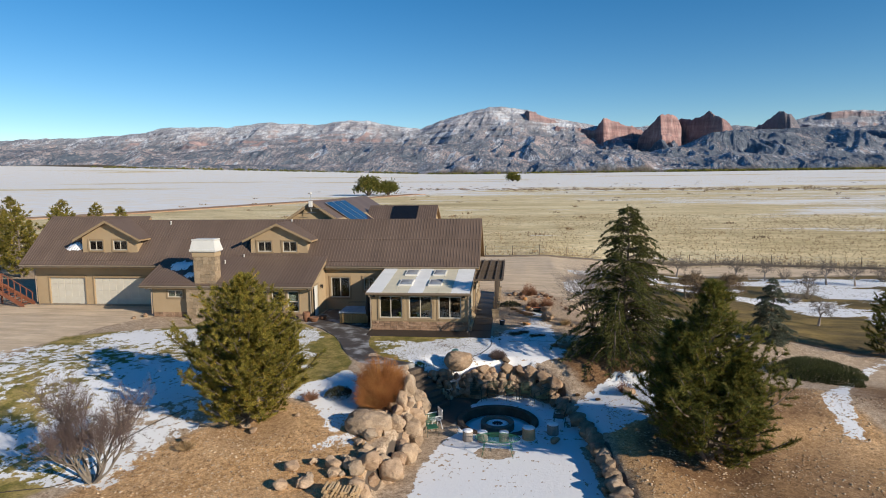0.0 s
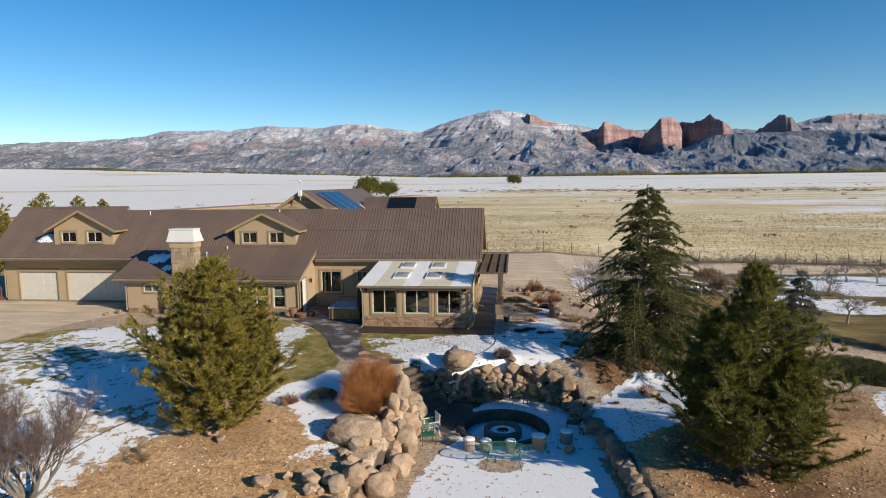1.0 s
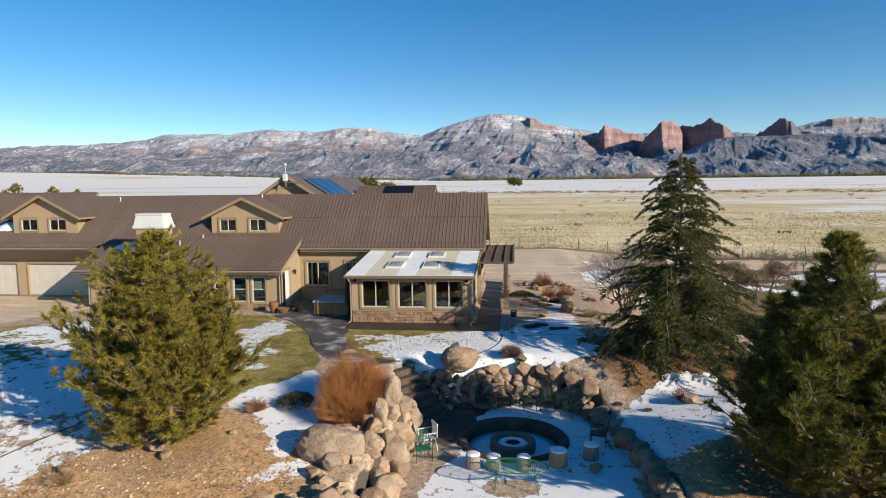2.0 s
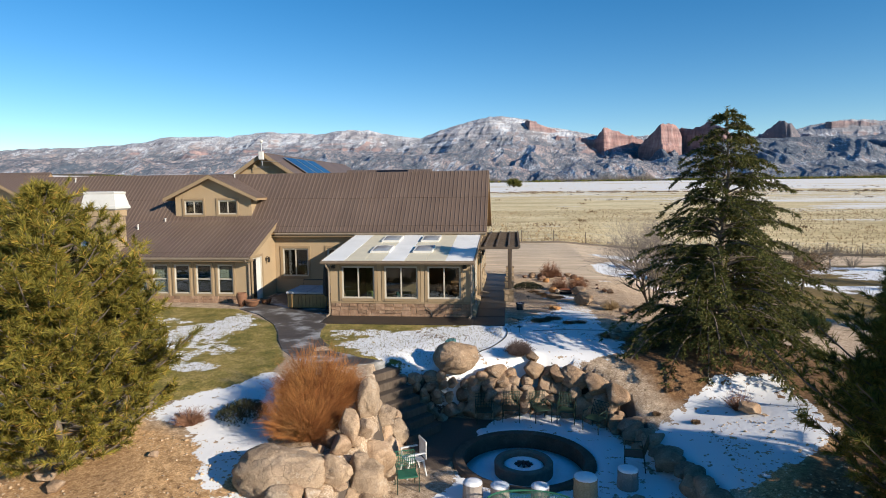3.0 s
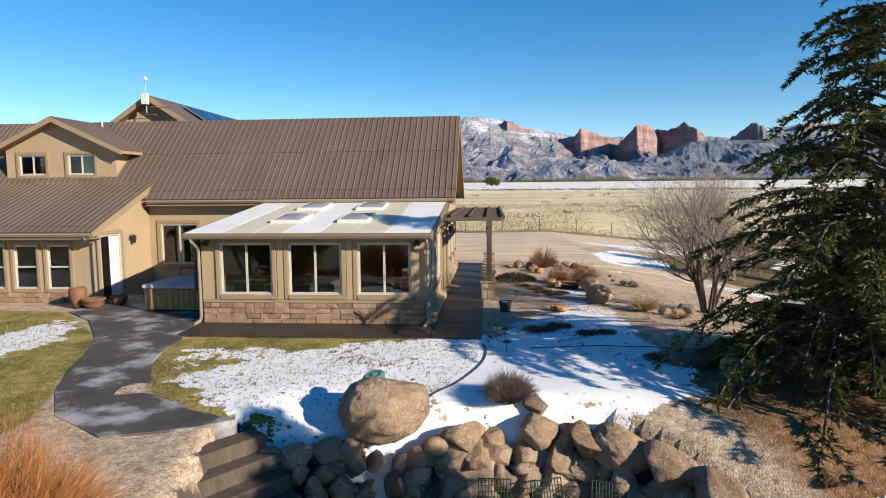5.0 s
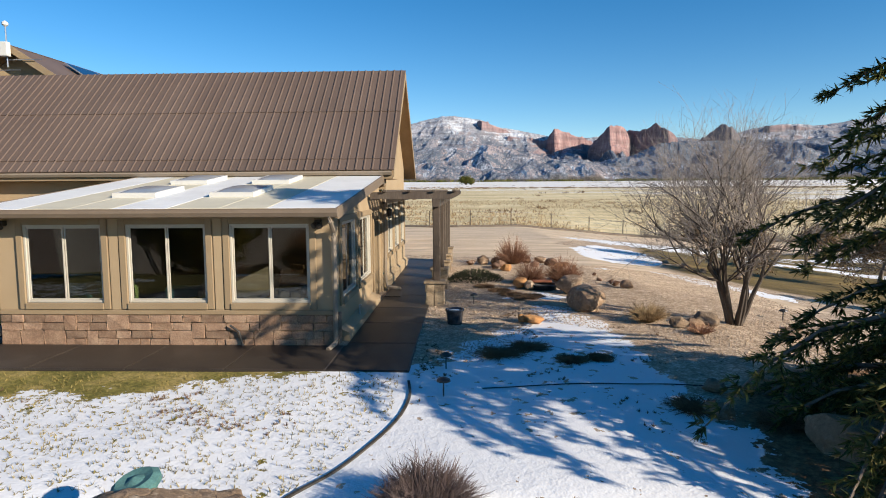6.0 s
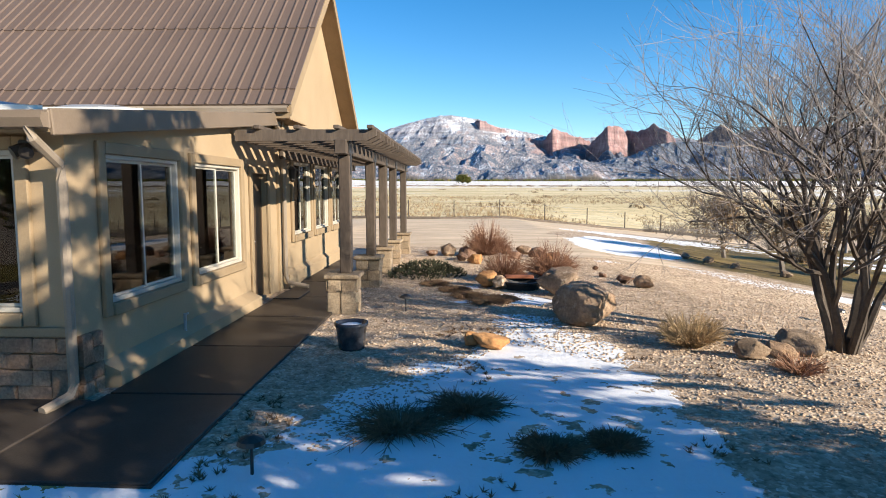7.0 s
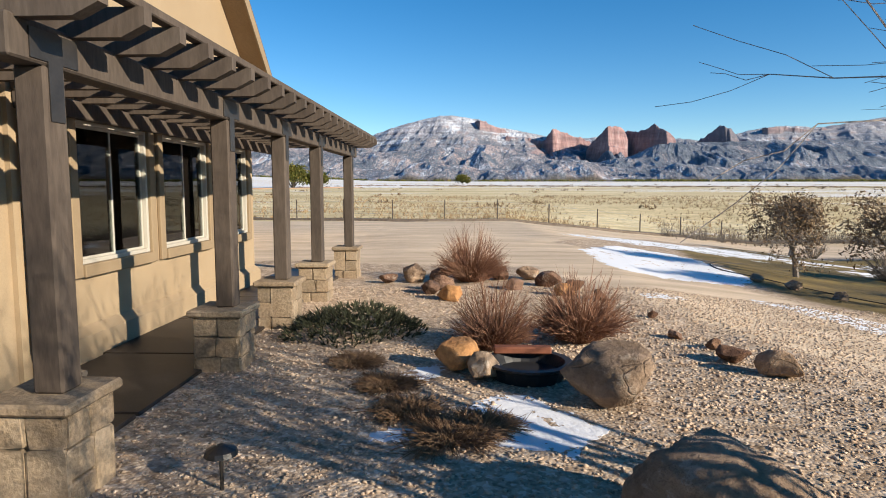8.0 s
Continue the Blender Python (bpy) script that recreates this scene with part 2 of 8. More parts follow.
twig_dark = surf("dark_withered_stems", [(0.25, (0.12, 0.072, 0.042)), (0.75, (0.24, 0.155, 0.09))], 1.5, 0.9, 0.1, 40, 0.004, island=0.35)
dry_leaf = surf("dry_brown_leaves", [(0.25, (0.15, 0.10, 0.055)), (0.75, (0.28, 0.20, 0.12))], 2.0, 0.85, 0.1, 40, 0.004, island=0.35)
juniper_leaf = surf("green_juniper_foliage", [(0.25, (0.045, 0.055, 0.018)), (0.75, (0.11, 0.12, 0.045))], 2.0, 0.85, 0.1, 40, 0.004, island=0.35)
sage_leaf = surf("dark_green_foliage", [(0.25, (0.022, 0.026, 0.014)), (0.75, (0.06, 0.065, 0.035))], 2.0, 0.85, 0.1, 40, 0.004, island=0.35)
log_end = surf("cut_log_wood", [(0.3, (0.36, 0.25, 0.14)), (0.7, (0.48, 0.35, 0.21))], 9.0, 0.9, 0.3, 30, 0.005, vary=0.15)
snow_cap = surf("snow", [(0.3, (0.80, 0.82, 0.86)), (0.7, (0.87, 0.88, 0.90))], 2.0, 0.6, 0.5, 12, 0.03, grain=0.03)
interior_wall = surf("interior_paint", [(0.3, (0.30, 0.27, 0.22)), (0.7, (0.36, 0.32, 0.27))], 1.0, 0.9, 0.1, 40, 0.003)
interior_floor = surf("interior_floor_tile", [(0.3, (0.20, 0.16, 0.12)), (0.7, (0.27, 0.22, 0.17))], 2.0, 0.6, 0.1, 30, 0.003)
green_cloth = surf("green_upholstery", [(0.3, (0.20, 0.24, 0.07)), (0.7, (0.27, 0.32, 0.10))], 4.0, 0.9, 0.3, 60, 0.004)
teal_cloth = surf("teal_upholstery", [(0.3, (0.05, 0.13, 0.13)), (0.7, (0.09, 0.20, 0.19))], 4.0, 0.9, 0.3, 60, 0.004)
oak = surf("oak_furniture", [(0.3, (0.22, 0.11, 0.045)), (0.7, (0.32, 0.17, 0.075))], 2.0, 0.55, 0.1, 30, 0.003)
blind_mat = surf("pale_window_blind", [(0.3, (0.50, 0.50, 0.40)), (0.7, (0.58, 0.57, 0.46))], 2.0, 0.8, 0.05, 40, 0.002)


def needle_mat(name, dark, mid, light, brown):
    m, t, b = base_mat(name, 0.6, 0.0, 0.25)
    g = t.nodes.new("ShaderNodeNewGeometry")
    col = ramp_of(t, g.outputs["Random Per Island"], [(0.0, dark), (0.45, mid), (0.9, light), (1.0, brown)])
    n = noise_of(t, g.outputs["Position"], 1.3, 4.0)
    col = mix_of(t, 1.0, col, ramp_of(t, n, [(0.3, (0.65, 0.65, 0.65)), (0.7, (1.3, 1.25, 1.15))]), "MULTIPLY")
    t.links.new(col, b.inputs["Base Color"])
    tr = t.nodes.new("ShaderNodeBsdfTranslucent")
    t.links.new(col, tr.inputs["Color"])
    mx = nd(t, "ShaderNodeMixShader", Fac=0.38)
    t.links.new(b.outputs[0], mx.inputs[1])
    t.links.new(tr.outputs[0], mx.inputs[2])
    t.links.new(mx.outputs[0], t.nodes["Material Output"].inputs["Surface"])
    return m


needle_pine = needle_mat("olive_pine_needles", (0.075, 0.082, 0.018), (0.22, 0.205, 0.038), (0.42, 0.345, 0.075), (0.50, 0.28, 0.07))
needle_dark = needle_mat("dark_pine_needles", (0.05, 0.062, 0.015), (0.125, 0.14, 0.03), (0.25, 0.235, 0.055), (0.32, 0.20, 0.055))
needle_spruce = needle_mat("blue_spruce_needles", (0.055, 0.07, 0.055), (0.13, 0.155, 0.12), (0.22, 0.25, 0.19), (0.28, 0.28, 0.20))
needle_cedar = needle_mat("cedar_needles", (0.032, 0.044, 0.015), (0.09, 0.105, 0.032), (0.19, 0.185, 0.055), (0.24, 0.18, 0.07))


def glass_mat(name, tint=(0.86, 0.90, 0.89)):
    m = bpy.data.materials.new(name)
    m.use_nodes = True
    t = m.node_tree
    t.nodes.remove(t.nodes["Principled BSDF"])
    tr = nd(t, "ShaderNodeBsdfTransparent", Color=(*tint, 1))
    gl = nd(t, "ShaderNodeBsdfGlossy", Roughness=0.01)
    co = t.nodes.new("ShaderNodeNewGeometry").outputs["Position"]
    bp = nd(t, "ShaderNodeBump", Strength=0.04, Distance=0.02)
    t.links.new(noise_of(t, co, 1.1, 1.0), bp.inputs["Height"])
    t.links.new(bp.outputs["Normal"], gl.inputs["Normal"])
    fr = nd(t, "ShaderNodeFresnel", IOR=1.75)
    mx = t.nodes.new("ShaderNodeMixShader")
    t.links.new(fr.outputs[0], mx.inputs[0])
    t.links.new(tr.outputs[0], mx.inputs[1])
    t.links.new(gl.outputs[0], mx.inputs[2])
    t.links.new(mx.outputs[0], t.nodes["Material Output"].inputs["Surface"])
    return m


glass = glass_mat("window_glass", (0.50, 0.56, 0.57))

# ---- mesh helpers ----


class Geo:
    """Collects vertices and faces for one mesh."""

    def __init__(self):
        self.v, self.f = [], []

    def add(self, vs, fs):
        o = len(self.v)
        self.v.extend(tuple(p) for p in vs)
        self.f.extend(tuple(i + o for i in q) for q in fs)
        return self

    def box(self, x0, x1, y0, y1, z0, z1):
        vs = [(x, y, z) for z in (z0, z1) for y in (y0, y1) for x in (x0, x1)]
        return self.add(vs, [(0, 2, 3, 1), (4, 5, 7, 6), (0, 1, 5, 4), (2, 6, 7, 3), (0, 4, 6, 2), (1, 3, 7, 5)])

    def cbox(self, x0, x1, y0, y1, z0, z1, b=0.01):
        """A box with chamfered edges."""
        vs, idx = [], {}
        for sx in (0, 1):
            for sy in (0, 1):
                for sz in (0, 1):
                    c = [(x0, x1)[sx], (y0, y1)[sy], (z0, z1)[sz]]
                    i = [b if s == 0 else -b for s in (sx, sy, sz)]
                    for ax in range(3):
                        p = [c[k] + (0 if k == ax else i[k]) for k in range(3)]
                        idx[(sx, sy, sz, ax)] = len(vs)
                        vs.append(p)
        fs = []
        for ax in range(3):
            a, c = [k for k in range(3) if k != ax]
            for s in (0, 1):
                q = []
                for u, w in ((0, 0), (1, 0), (1, 1), (0, 1)):
                    key = [0, 0, 0]
                    key[ax], key[a], key[c] = s, u, w
                    q.append(idx[(*key, ax)])
                fs.append(q)
            for u in (0, 1):
                for w in (0, 1):
                    k0, k1 = [0, 0, 0], [0, 0, 0]
                    k0[a] = k1[a] = u
                    k0[c] = k1[c] = w
                    k0[ax], k1[ax] = 0, 1
                    fs.append([idx[(*k0, a)], idx[(*k1, a)], idx[(*k1, c)], idx[(*k0, c)]])
        for sx in (0, 1):
            for sy in (0, 1):
                for sz in (0, 1):
                    fs.append([idx[(sx, sy, sz, k)] for k in range(3)])
        return self.add(vs, fs)

    def prism(self, poly, axis, a, b):
        """A polygon of pairs, drawn out along an axis from a to b."""
        def put(p, w):
            return {"x": (w, p[0], p[1]), "y": (p[0], w, p[1]), "z": (p[0], p[1], w)}[axis]
        n = len(poly)
        vs = [put(p, a) for p in poly] + [put(p, b) for p in poly]
        fs = [tuple(range(n)), tuple(range(2 * n - 1, n - 1, -1))]
        fs += [(i, i + n, (i + 1) % n + n, (i + 1) % n) for i in range(n)]
        return self.add(vs, fs)

    def lathe(self, prof, n=16, cx=0.0, cy=0.0):
        """Turns a profile of (radius, z) round the upright axis."""
        vs, fs = [], []
        for r, z in prof:
            for i in range(n):
                a = 2 * math.pi * i / n
                vs.append((cx + r * math.cos(a), cy + r * math.sin(a), z))
        for k in range(len(prof) - 1):
            for i in range(n):
                j = (i + 1) % n
                fs.append((k * n + i, k * n + j, k * n + n + j, k * n + n + i))
        fs += [tuple(range(n - 1, -1, -1)), tuple(range(len(prof) * n - n, len(prof) * n))]
        return self.add(vs, fs)

    def tube(self, pts, radii, n=6):
        pts = [Vector(p) for p in pts]
        if isinstance(radii, (int, float)):
            radii = [radii] * len(pts)
        vs, fs = [], []
        for i, p in enumerate(pts):
            d = (pts[min(i + 1, len(pts) - 1)] - pts[max(i - 1, 0)])
            d = d.normalized() if d.length > 1e-9 else Vector((0, 0, 1))
            s = d.cross(Vector((0, 0, 1)) if abs(d.z) < 0.9 else Vector((1, 0, 0))).normalized()
            u = d.cross(s)
            for k in range(n):
                a = 2 * math.pi * k / n
                vs.append(p + (s * math.cos(a) + u * math.sin(a)) * radii[i])
        for i in range(len(pts) - 1):
            for k in range(n):
                j = (k + 1) % n
                fs.append((i * n + k, i * n + j, i * n + n + j, i * n + n + k))
        fs += [tuple(range(n - 1, -1, -1)), tuple(range(len(pts) * n - n, len(pts) * n))]
        return self.add(vs, fs)

    def mesh(self, name):
        me = bpy.data.meshes.new(name)
        me.from_pydata(self.v, [], self.f)
        bm = bmesh.new()
        bm.from_mesh(me)
        bmesh.ops.recalc_face_normals(bm, faces=bm.faces)
        bm.to_mesh(me)
        bm.free()
        return me


def array_mesh(name, verts, faces):
    """A mesh from arrays; every face has the same number of corners."""
    verts, faces = np.asarray(verts, np.float32), np.asarray(faces, np.int32)
    me = bpy.data.meshes.new(name)
    me.vertices.add(len(verts))
    me.vertices.foreach_set("co", verts.ravel())
    k = faces.shape[1]
    me.loops.add(faces.size)
    me.loops.foreach_set("vertex_index", faces.ravel())
    me.polygons.add(len(faces))
    me.polygons.foreach_set("loop_start", np.arange(0, faces.size, k, dtype=np.int32))
    me.polygons.foreach_set("loop_total", np.full(len(faces), k, np.int32))
    me.update(calc_edges=True)
    return me


def smooth(me):
    me.polygons.foreach_set("use_smooth", np.ones(len(me.polygons), bool))
    return me


def part(name, geo, material, parent=None, label="", soft=False):
    me = geo if isinstance(geo, bpy.types.Mesh) else geo.mesh(name)
    if not me.materials:
        me.materials.append(material)
    if soft:
        smooth(me)
    ob = new(name, me)
    if parent is not None:
        ob.parent = parent
    if label:
        tagged(ob, label)
    return ob


def piece(name, me, parent, m):
    """A piece on shared mesh data."""
    ob = new(name, me)
    ob.parent = parent
    ob.matrix_basis = m
    return ob


def thing(name, loc, label, category, group="", kind=""):
    ob = new(name)
    ob.location = loc
    ob.empty_display_size = 0.2
    return tagged(ob, label, category, group, kind)


def solid(name, geo, material, label, category, group="", kind="", soft=False, m=None):
    ob = part(name, geo, material, None, "", soft)
    if m is not None:
        ob.matrix_basis = m
    return tagged(ob, label, category, group, kind)


def wall_geo(axis, at, inward, a0, a1, z0, z1, holes=(), top=None):
    """A wall with openings. axis 'x': runs along x at y = at; 'y': runs along y at x = at. inward: signed thickness. top(a): its upper edge."""
    g = Geo()
    cuts_a = sorted({a0, a1, *[h[0] for h in holes], *[h[1] for h in holes]})
    cuts_z = sorted({z0, z1, *[h[2] for h in holes], *[h[3] for h in holes]})

    def P(a, d, z):
        return (a, at + d, z) if axis == "x" else (at + d, a, z)

    def zt(a, z):
        return top(a) if top and z == cuts_z[-1] else z
    full = {}
    for i in range(len(cuts_a) - 1):
        for j in range(len(cuts_z) - 1):
            ca, cz = (cuts_a[i] + cuts_a[i + 1]) / 2, (cuts_z[j] + cuts_z[j + 1]) / 2
            full[i, j] = not any(h[0] < ca < h[1] and h[2] < cz < h[3] for h in holes)
    for (i, j), on in full.items():
        if not on:
            continue
        a, b, c, d = cuts_a[i], cuts_a[i + 1], cuts_z[j], cuts_z[j + 1]
        for dd in (0, inward):
            g.add([P(a, dd, c), P(b, dd, c), P(b, dd, zt(b, d)), P(a, dd, zt(a, d))], [(0, 1, 2, 3)])
        for di, dj, e in ((-1, 0, [(a, c), (a, zt(a, d))]), (1, 0, [(b, c), (b, zt(b, d))]), (0, -1, [(a, c), (b, c)]), (0, 1, [(a, zt(a, d)), (b, zt(b, d))])):
            if not full.get((i + di, j + dj), False):
                (p, q), (r, s) = e
                g.add([P(p, 0, q), P(r, 0, s), P(r, inward, s), P(p, inward, q)], [(0, 1, 2, 3)])
    return g


def ob_on(axis, at, out):
    """Maps (along, out, up) of a wall to the world as a matrix. out: +1 or -1, the way the wall faces."""
    if axis == "x":
        return Matrix(((1, 0, 0, 0), (0, out, 0, at), (0, 0, 1, 0), (0, 0, 0, 1)))
    return Matrix(((0, out, 0, at), (1, 0, 0, 0), (0, 0, 1, 0), (0, 0, 0, 1)))


def moved(g, m):
    g.v = [tuple(m @ Vector(p)) for p in g.v]
    return g


def window(parent, axis, at, out, a0, a1, z0, z1, sashes=2, trim=0.13, frame_mat=None, blind=0.0, hung=False, trim_mat=None):
    """A window in a wall: casing, frame, sashes with panes, sill."""
    fm = frame_mat or vinyl
    M = ob_on(axis, at, out)
    f = 0.045
    g = Geo()
    for b in ((a0, a0 + f, z0, z1), (a1 - f, a1, z0, z1), (a0 + f, a1 - f, z1 - f, z1), (a0 + f, a1 - f, z0, z0 + f)):
        g.cbox(b[0], b[1], -0.09, 0.012, b[2], b[3], 0.006)
    w = part("window", moved(g, M), fm, parent)
    if trim:
        t = trim
        for name, b in (("casing", (a0 - t, a0, z0 - t, z1 + t)), ("casing", (a1, a1 + t, z0 - t, z1 + t)), ("casing", (a0, a1, z1, z1 + t)), ("sill", (a0, a1, z0 - t, z0))):
            part(name, moved(Geo().cbox(b[0], b[1], 0.003, 0.05 if name == "casing" else 0.075, b[2], b[3], 0.008), M), trim_mat or trim_tan, w)
    n = sashes
    for k in range(n):
        if hung:
            p0, p1 = a0 + f, a1 - f
            q0, q1 = z0 + f + (z1 - z0 - 2 * f) * k / n, z0 + f + (z1 - z0 - 2 * f) * (k + 1) / n
        else:
            p0, p1 = a0 + f + (a1 - a0 - 2 * f) * k / n, a0 + f + (a1 - a0 - 2 * f) * (k + 1) / n
            q0, q1 = z0 + f, z1 - f
        d = -0.03 - 0.022 * (k % 2)
        s = 0.03
        g = Geo()
        for b in ((p0, p0 + s, q0, q1), (p1 - s, p1, q0, q1), (p0 + s, p1 - s, q1 - s, q1), (p0 + s, p1 - s, q0, q0 + s)):
            g.cbox(b[0], b[1], d - 0.01, d + 0.01, b[2], b[3], 0.004)
        part("sash", moved(g, M), fm, w)
        pane = part("pane", moved(Geo().box(p0 + s, p1 - s, d - 0.003, d + 0.003, q0 + s, q1 - s), M), glass, w)
        pane.visible_shadow = False
    if blind:
        part("blind", moved(Geo().box(a0 + 0.06, a1 - 0.06, -0.14, -0.13, z1 - 0.05 - (z1 - z0) * blind, z1 - 0.05), M), blind_mat, w)
    return w


def ashlar(rng, a0, a1, z0, z1, rows, wmin, wmax):
    """Coursed stones of mixed size as rectangles, some two courses high."""
    h = (z1 - z0) / rows
    out = []
    for r in range(rows):
        a = a0
        while a < a1 - 0.04:
            hit_block = [b for b in out if b[2] < z0 + (r + 0.5) * h < b[3] and b[0] - 1e-6 <= a < b[1] - 1e-6]
            if hit_block:
                a = hit_block[0][1]
                continue
            nxt = min([b[0] for b in out if b[2] < z0 + (r + 0.5) * h < b[3] and b[0] > a] + [a1])
            w = rng.uniform(wmin, wmax)
            if nxt - a - w < wmin * 0.8:
                w = nxt - a if nxt - a < wmax * 1.25 else (nxt - a) / 2
            tall = r < rows - 1 and rng.random() < 0.28 and w > wmin * 1.2
            out.append((a, a + w, z0 + r * h, z0 + (r + (2 if tall else 1)) * h))
            a += w
    return out


stone_cache = {}


def stone_piece(parent, rect, M, depth, material, rng, joint=0.012):
    a0, a1, z0, z1 = rect
    w, h = a1 - a0 - joint, z1 - z0 - joint
    key = (material.name, rng.randrange(6))
    if key not in stone_cache:
        g = Geo().cbox(-0.5, 0.5, 0, 1, -0.5, 0.5, 0.07)
        g.v = [(x + rng.uniform(-0.03, 0.03), y + (rng.uniform(-0.25, 0.12) if y > 0.5 else 0), z + rng.uniform(-0.03, 0.03)) for x, y, z in g.v]
        me = g.mesh("stone")
        me.materials.append(material)
        stone_cache[key] = me
    flip = rng.choice((-1, 1))
    m = M @ Matrix.Translation(((a0 + a1) / 2, 0.003, (z0 + z1) / 2)) @ Matrix.Diagonal((w * flip, depth * rng.uniform(0.75, 1.2), h * rng.choice((-1, 1)), 1))
    return piece("stone", stone_cache[key], parent, m)

# ---- ground, plain and mountains ----


def sstep(v, lo, hi):
    t = np.clip((v - lo) / (hi - lo), 0, 1)
    return t * t * (3 - 2 * t)


def lattice(x, y, seed):
    """Hash noise on whole numbers, 0 to 1."""
    h = (x.astype(np.int64) * 374761393 + y.astype(np.int64) * 668265263 + seed * 974634777) & 0xFFFFFFFF
    h = ((h ^ (h >> 13)) * 1274126177) & 0xFFFFFFFF
    return ((h ^ (h >> 16)) & 0xFFFF) / 65535.0


def vnoise(x, y, seed=0):
    x, y = np.asarray(x, float), np.asarray(y, float)
    xi, yi = np.floor(x), np.floor(y)
    fx, fy = x - xi, y - yi
    fx, fy = fx * fx * (3 - 2 * fx), fy * fy * (3 - 2 * fy)
    a, b = lattice(xi, yi, seed), lattice(xi + 1, yi, seed)
    c, d = lattice(xi, yi + 1, seed), lattice(xi + 1, yi + 1, seed)
    return (a * (1 - fx) + b * fx) * (1 - fy) + (c * (1 - fx) + d * fx) * fy


def fbm(x, y, octaves=4, seed=0):
    s, amp, tot = 0, 1.0, 0
    for k in range(octaves):
        s = s + amp * vnoise(x * 2 ** k, y * 2 ** k, seed + k)
        tot += amp
        amp *= 0.5
    return s / tot


PIT = -1.8


def pit_mask(x, y):
    """1 on the sunken fire-pit terrace, 0 outside."""
    left = np.interp(y, [-40, -19, -15, -11.5, -9, -6.5], [-3.4, -2.8, -1.9, -1.55, -2.2, -2.7])
    right = np.interp(y, [-40, -18.3, -14.5, -12, -11.1, -10, -8.5, -7.6, -6.5], [7.5, 7.05, 6.65, 6.5, 6.25, 5.8, 5.5, 5.3, 5.1])
    north = np.interp(x, [-2.5, -1, 0, 0.9, 2, 2.8, 3.6, 4.4, 5.2], [-7.15, -7.0, -6.7, -6.4, -6.15, -6.05, -6.2, -6.65, -7.5])
    d = np.minimum(np.minimum(np.minimum(x - left, right - x), north - y), (y + 25.0) * 0.3)
    return sstep(d, -0.22, 0.22)


def ground_z(x, y):
    x, y = np.asarray(x, float), np.asarray(y, float)
    z = -0.115 * np.clip(x - 7.5, 0, 18) * sstep(y, -14, -2) * (1 - sstep(y, 40, 80))
    z = z - 0.05 * np.clip(x - 7, 0, 3) * (1 - sstep(y, -14, -8))
    z = z - 1.32 * (1 - sstep(x, 4.5, 13.0)) * sstep(x, 2.5, 4.0) * sstep(-y, 6.3, 8.6)
    z = z - 0.90 * sstep(x, 7.4, 11.4) * sstep(-y, 9.0, 15.0) * (1 - sstep(x, 14.0, 30.0))
    east = sstep(x, 1.0, 4.0)
    z = z - 0.14 * np.clip(-9.5 - y, 0, 9) * (1 - east) - 0.04 * np.clip(-9 - y, 0, 10) * east
    south = sstep(-y, 17.5, 27.0)
    z = z * (1 - south) - 1.95 * south
    z = z - 0.35 * sstep(y, 22, 45)
    z = z + 0.0145 * np.clip(y - 60, 0, 4000) + 0.004 * np.clip(-x - 60, 0, 2000) * sstep(y, 60, 300) + 0.028 * np.clip(-x - 250, 0, 1700) * sstep(y, 500, 2000)
    z = z - 0.32 * sstep(-y, 5.3, 7.0) * sstep(x, -2.4, -1.2) * (1 - sstep(x, 4.5, 6.5)) * sstep(y, -9, -7.5)
    m = pit_mask(x, y)
    z = z * (1 - m) + np.minimum(z, PIT) * m
    near = (1 - sstep(np.hypot(x, y), 50, 90)) * (1 - m) * (0.15 + 0.85 * sstep(np.hypot(x + 6, (y - 6) * 1.2), 9, 14))
    z = z + near * 0.16 * (fbm(x * 0.35, y * 0.35, 3, 5) - 0.5)
    c = np.hypot(x - 2.1, y + 10.2)
    return z - 0.55 * sstep(-c, -1.92, -1.74)


def gz(x, y):
    return float(ground_z(np.array([x]), np.array([y]))[0])


def spaced(lo, hi, fine, far_lo, far_hi, grow):
    a = list(np.arange(lo, hi + 1e-6, fine))
    s, p = fine, hi
    while p < far_hi:
        s *= grow
        p += s
        a.append(min(p, far_hi))
    s, p, b = fine, lo, []
    while p > far_lo:
        s *= grow
        p -= s
        b.append(max(p, far_lo))
    return np.array(b[::-1] + a)


def poly_mask(x, y, poly, soft):
    """Smooth inside test for a polygon: 1 inside, 0 beyond the soft edge."""
    inside = np.zeros(x.shape, bool)
    dist = np.full(x.shape, 1e9)
    n = len(poly)
    for i in range(n):
        (x0, y0), (x1, y1) = poly[i], poly[(i + 1) % n]
        cond = (y0 > y) != (y1 > y)
        xs = (x1 - x0) * (y - y0) / ((y1 - y0) if y1 != y0 else 1e-9) + x0
        inside ^= cond & (x < xs)
        ex, ey = x1 - x0, y1 - y0
        t = np.clip(((x - x0) * ex + (y - y0) * ey) / (ex * ex + ey * ey), 0, 1)
        dist = np.minimum(dist, np.hypot(x - x0 - t * ex, y - y0 - t * ey))
    return sstep(np.where(inside, dist, -dist), -soft, soft)


gx = spaced(-30.0, 22.0, 0.22, -4600.0, 4600.0, 1.13)
gy = spaced(-24.0, 24.0, 0.22, -400.0, 2600.0, 1.10)
GX, GY = np.meshgrid(gx, gy)
GZ = ground_z(GX, GY)
nx, ny = len(gx), len(gy)
ii = (np.arange(ny - 1)[:, None] * nx + np.arange(nx - 1)[None, :]).ravel()
ground_me = array_mesh("ground", np.stack([GX, GY, GZ], -1).reshape(-1, 3), np.stack([ii, ii + 1, ii + nx + 1, ii + nx], -1))
smooth(ground_me)

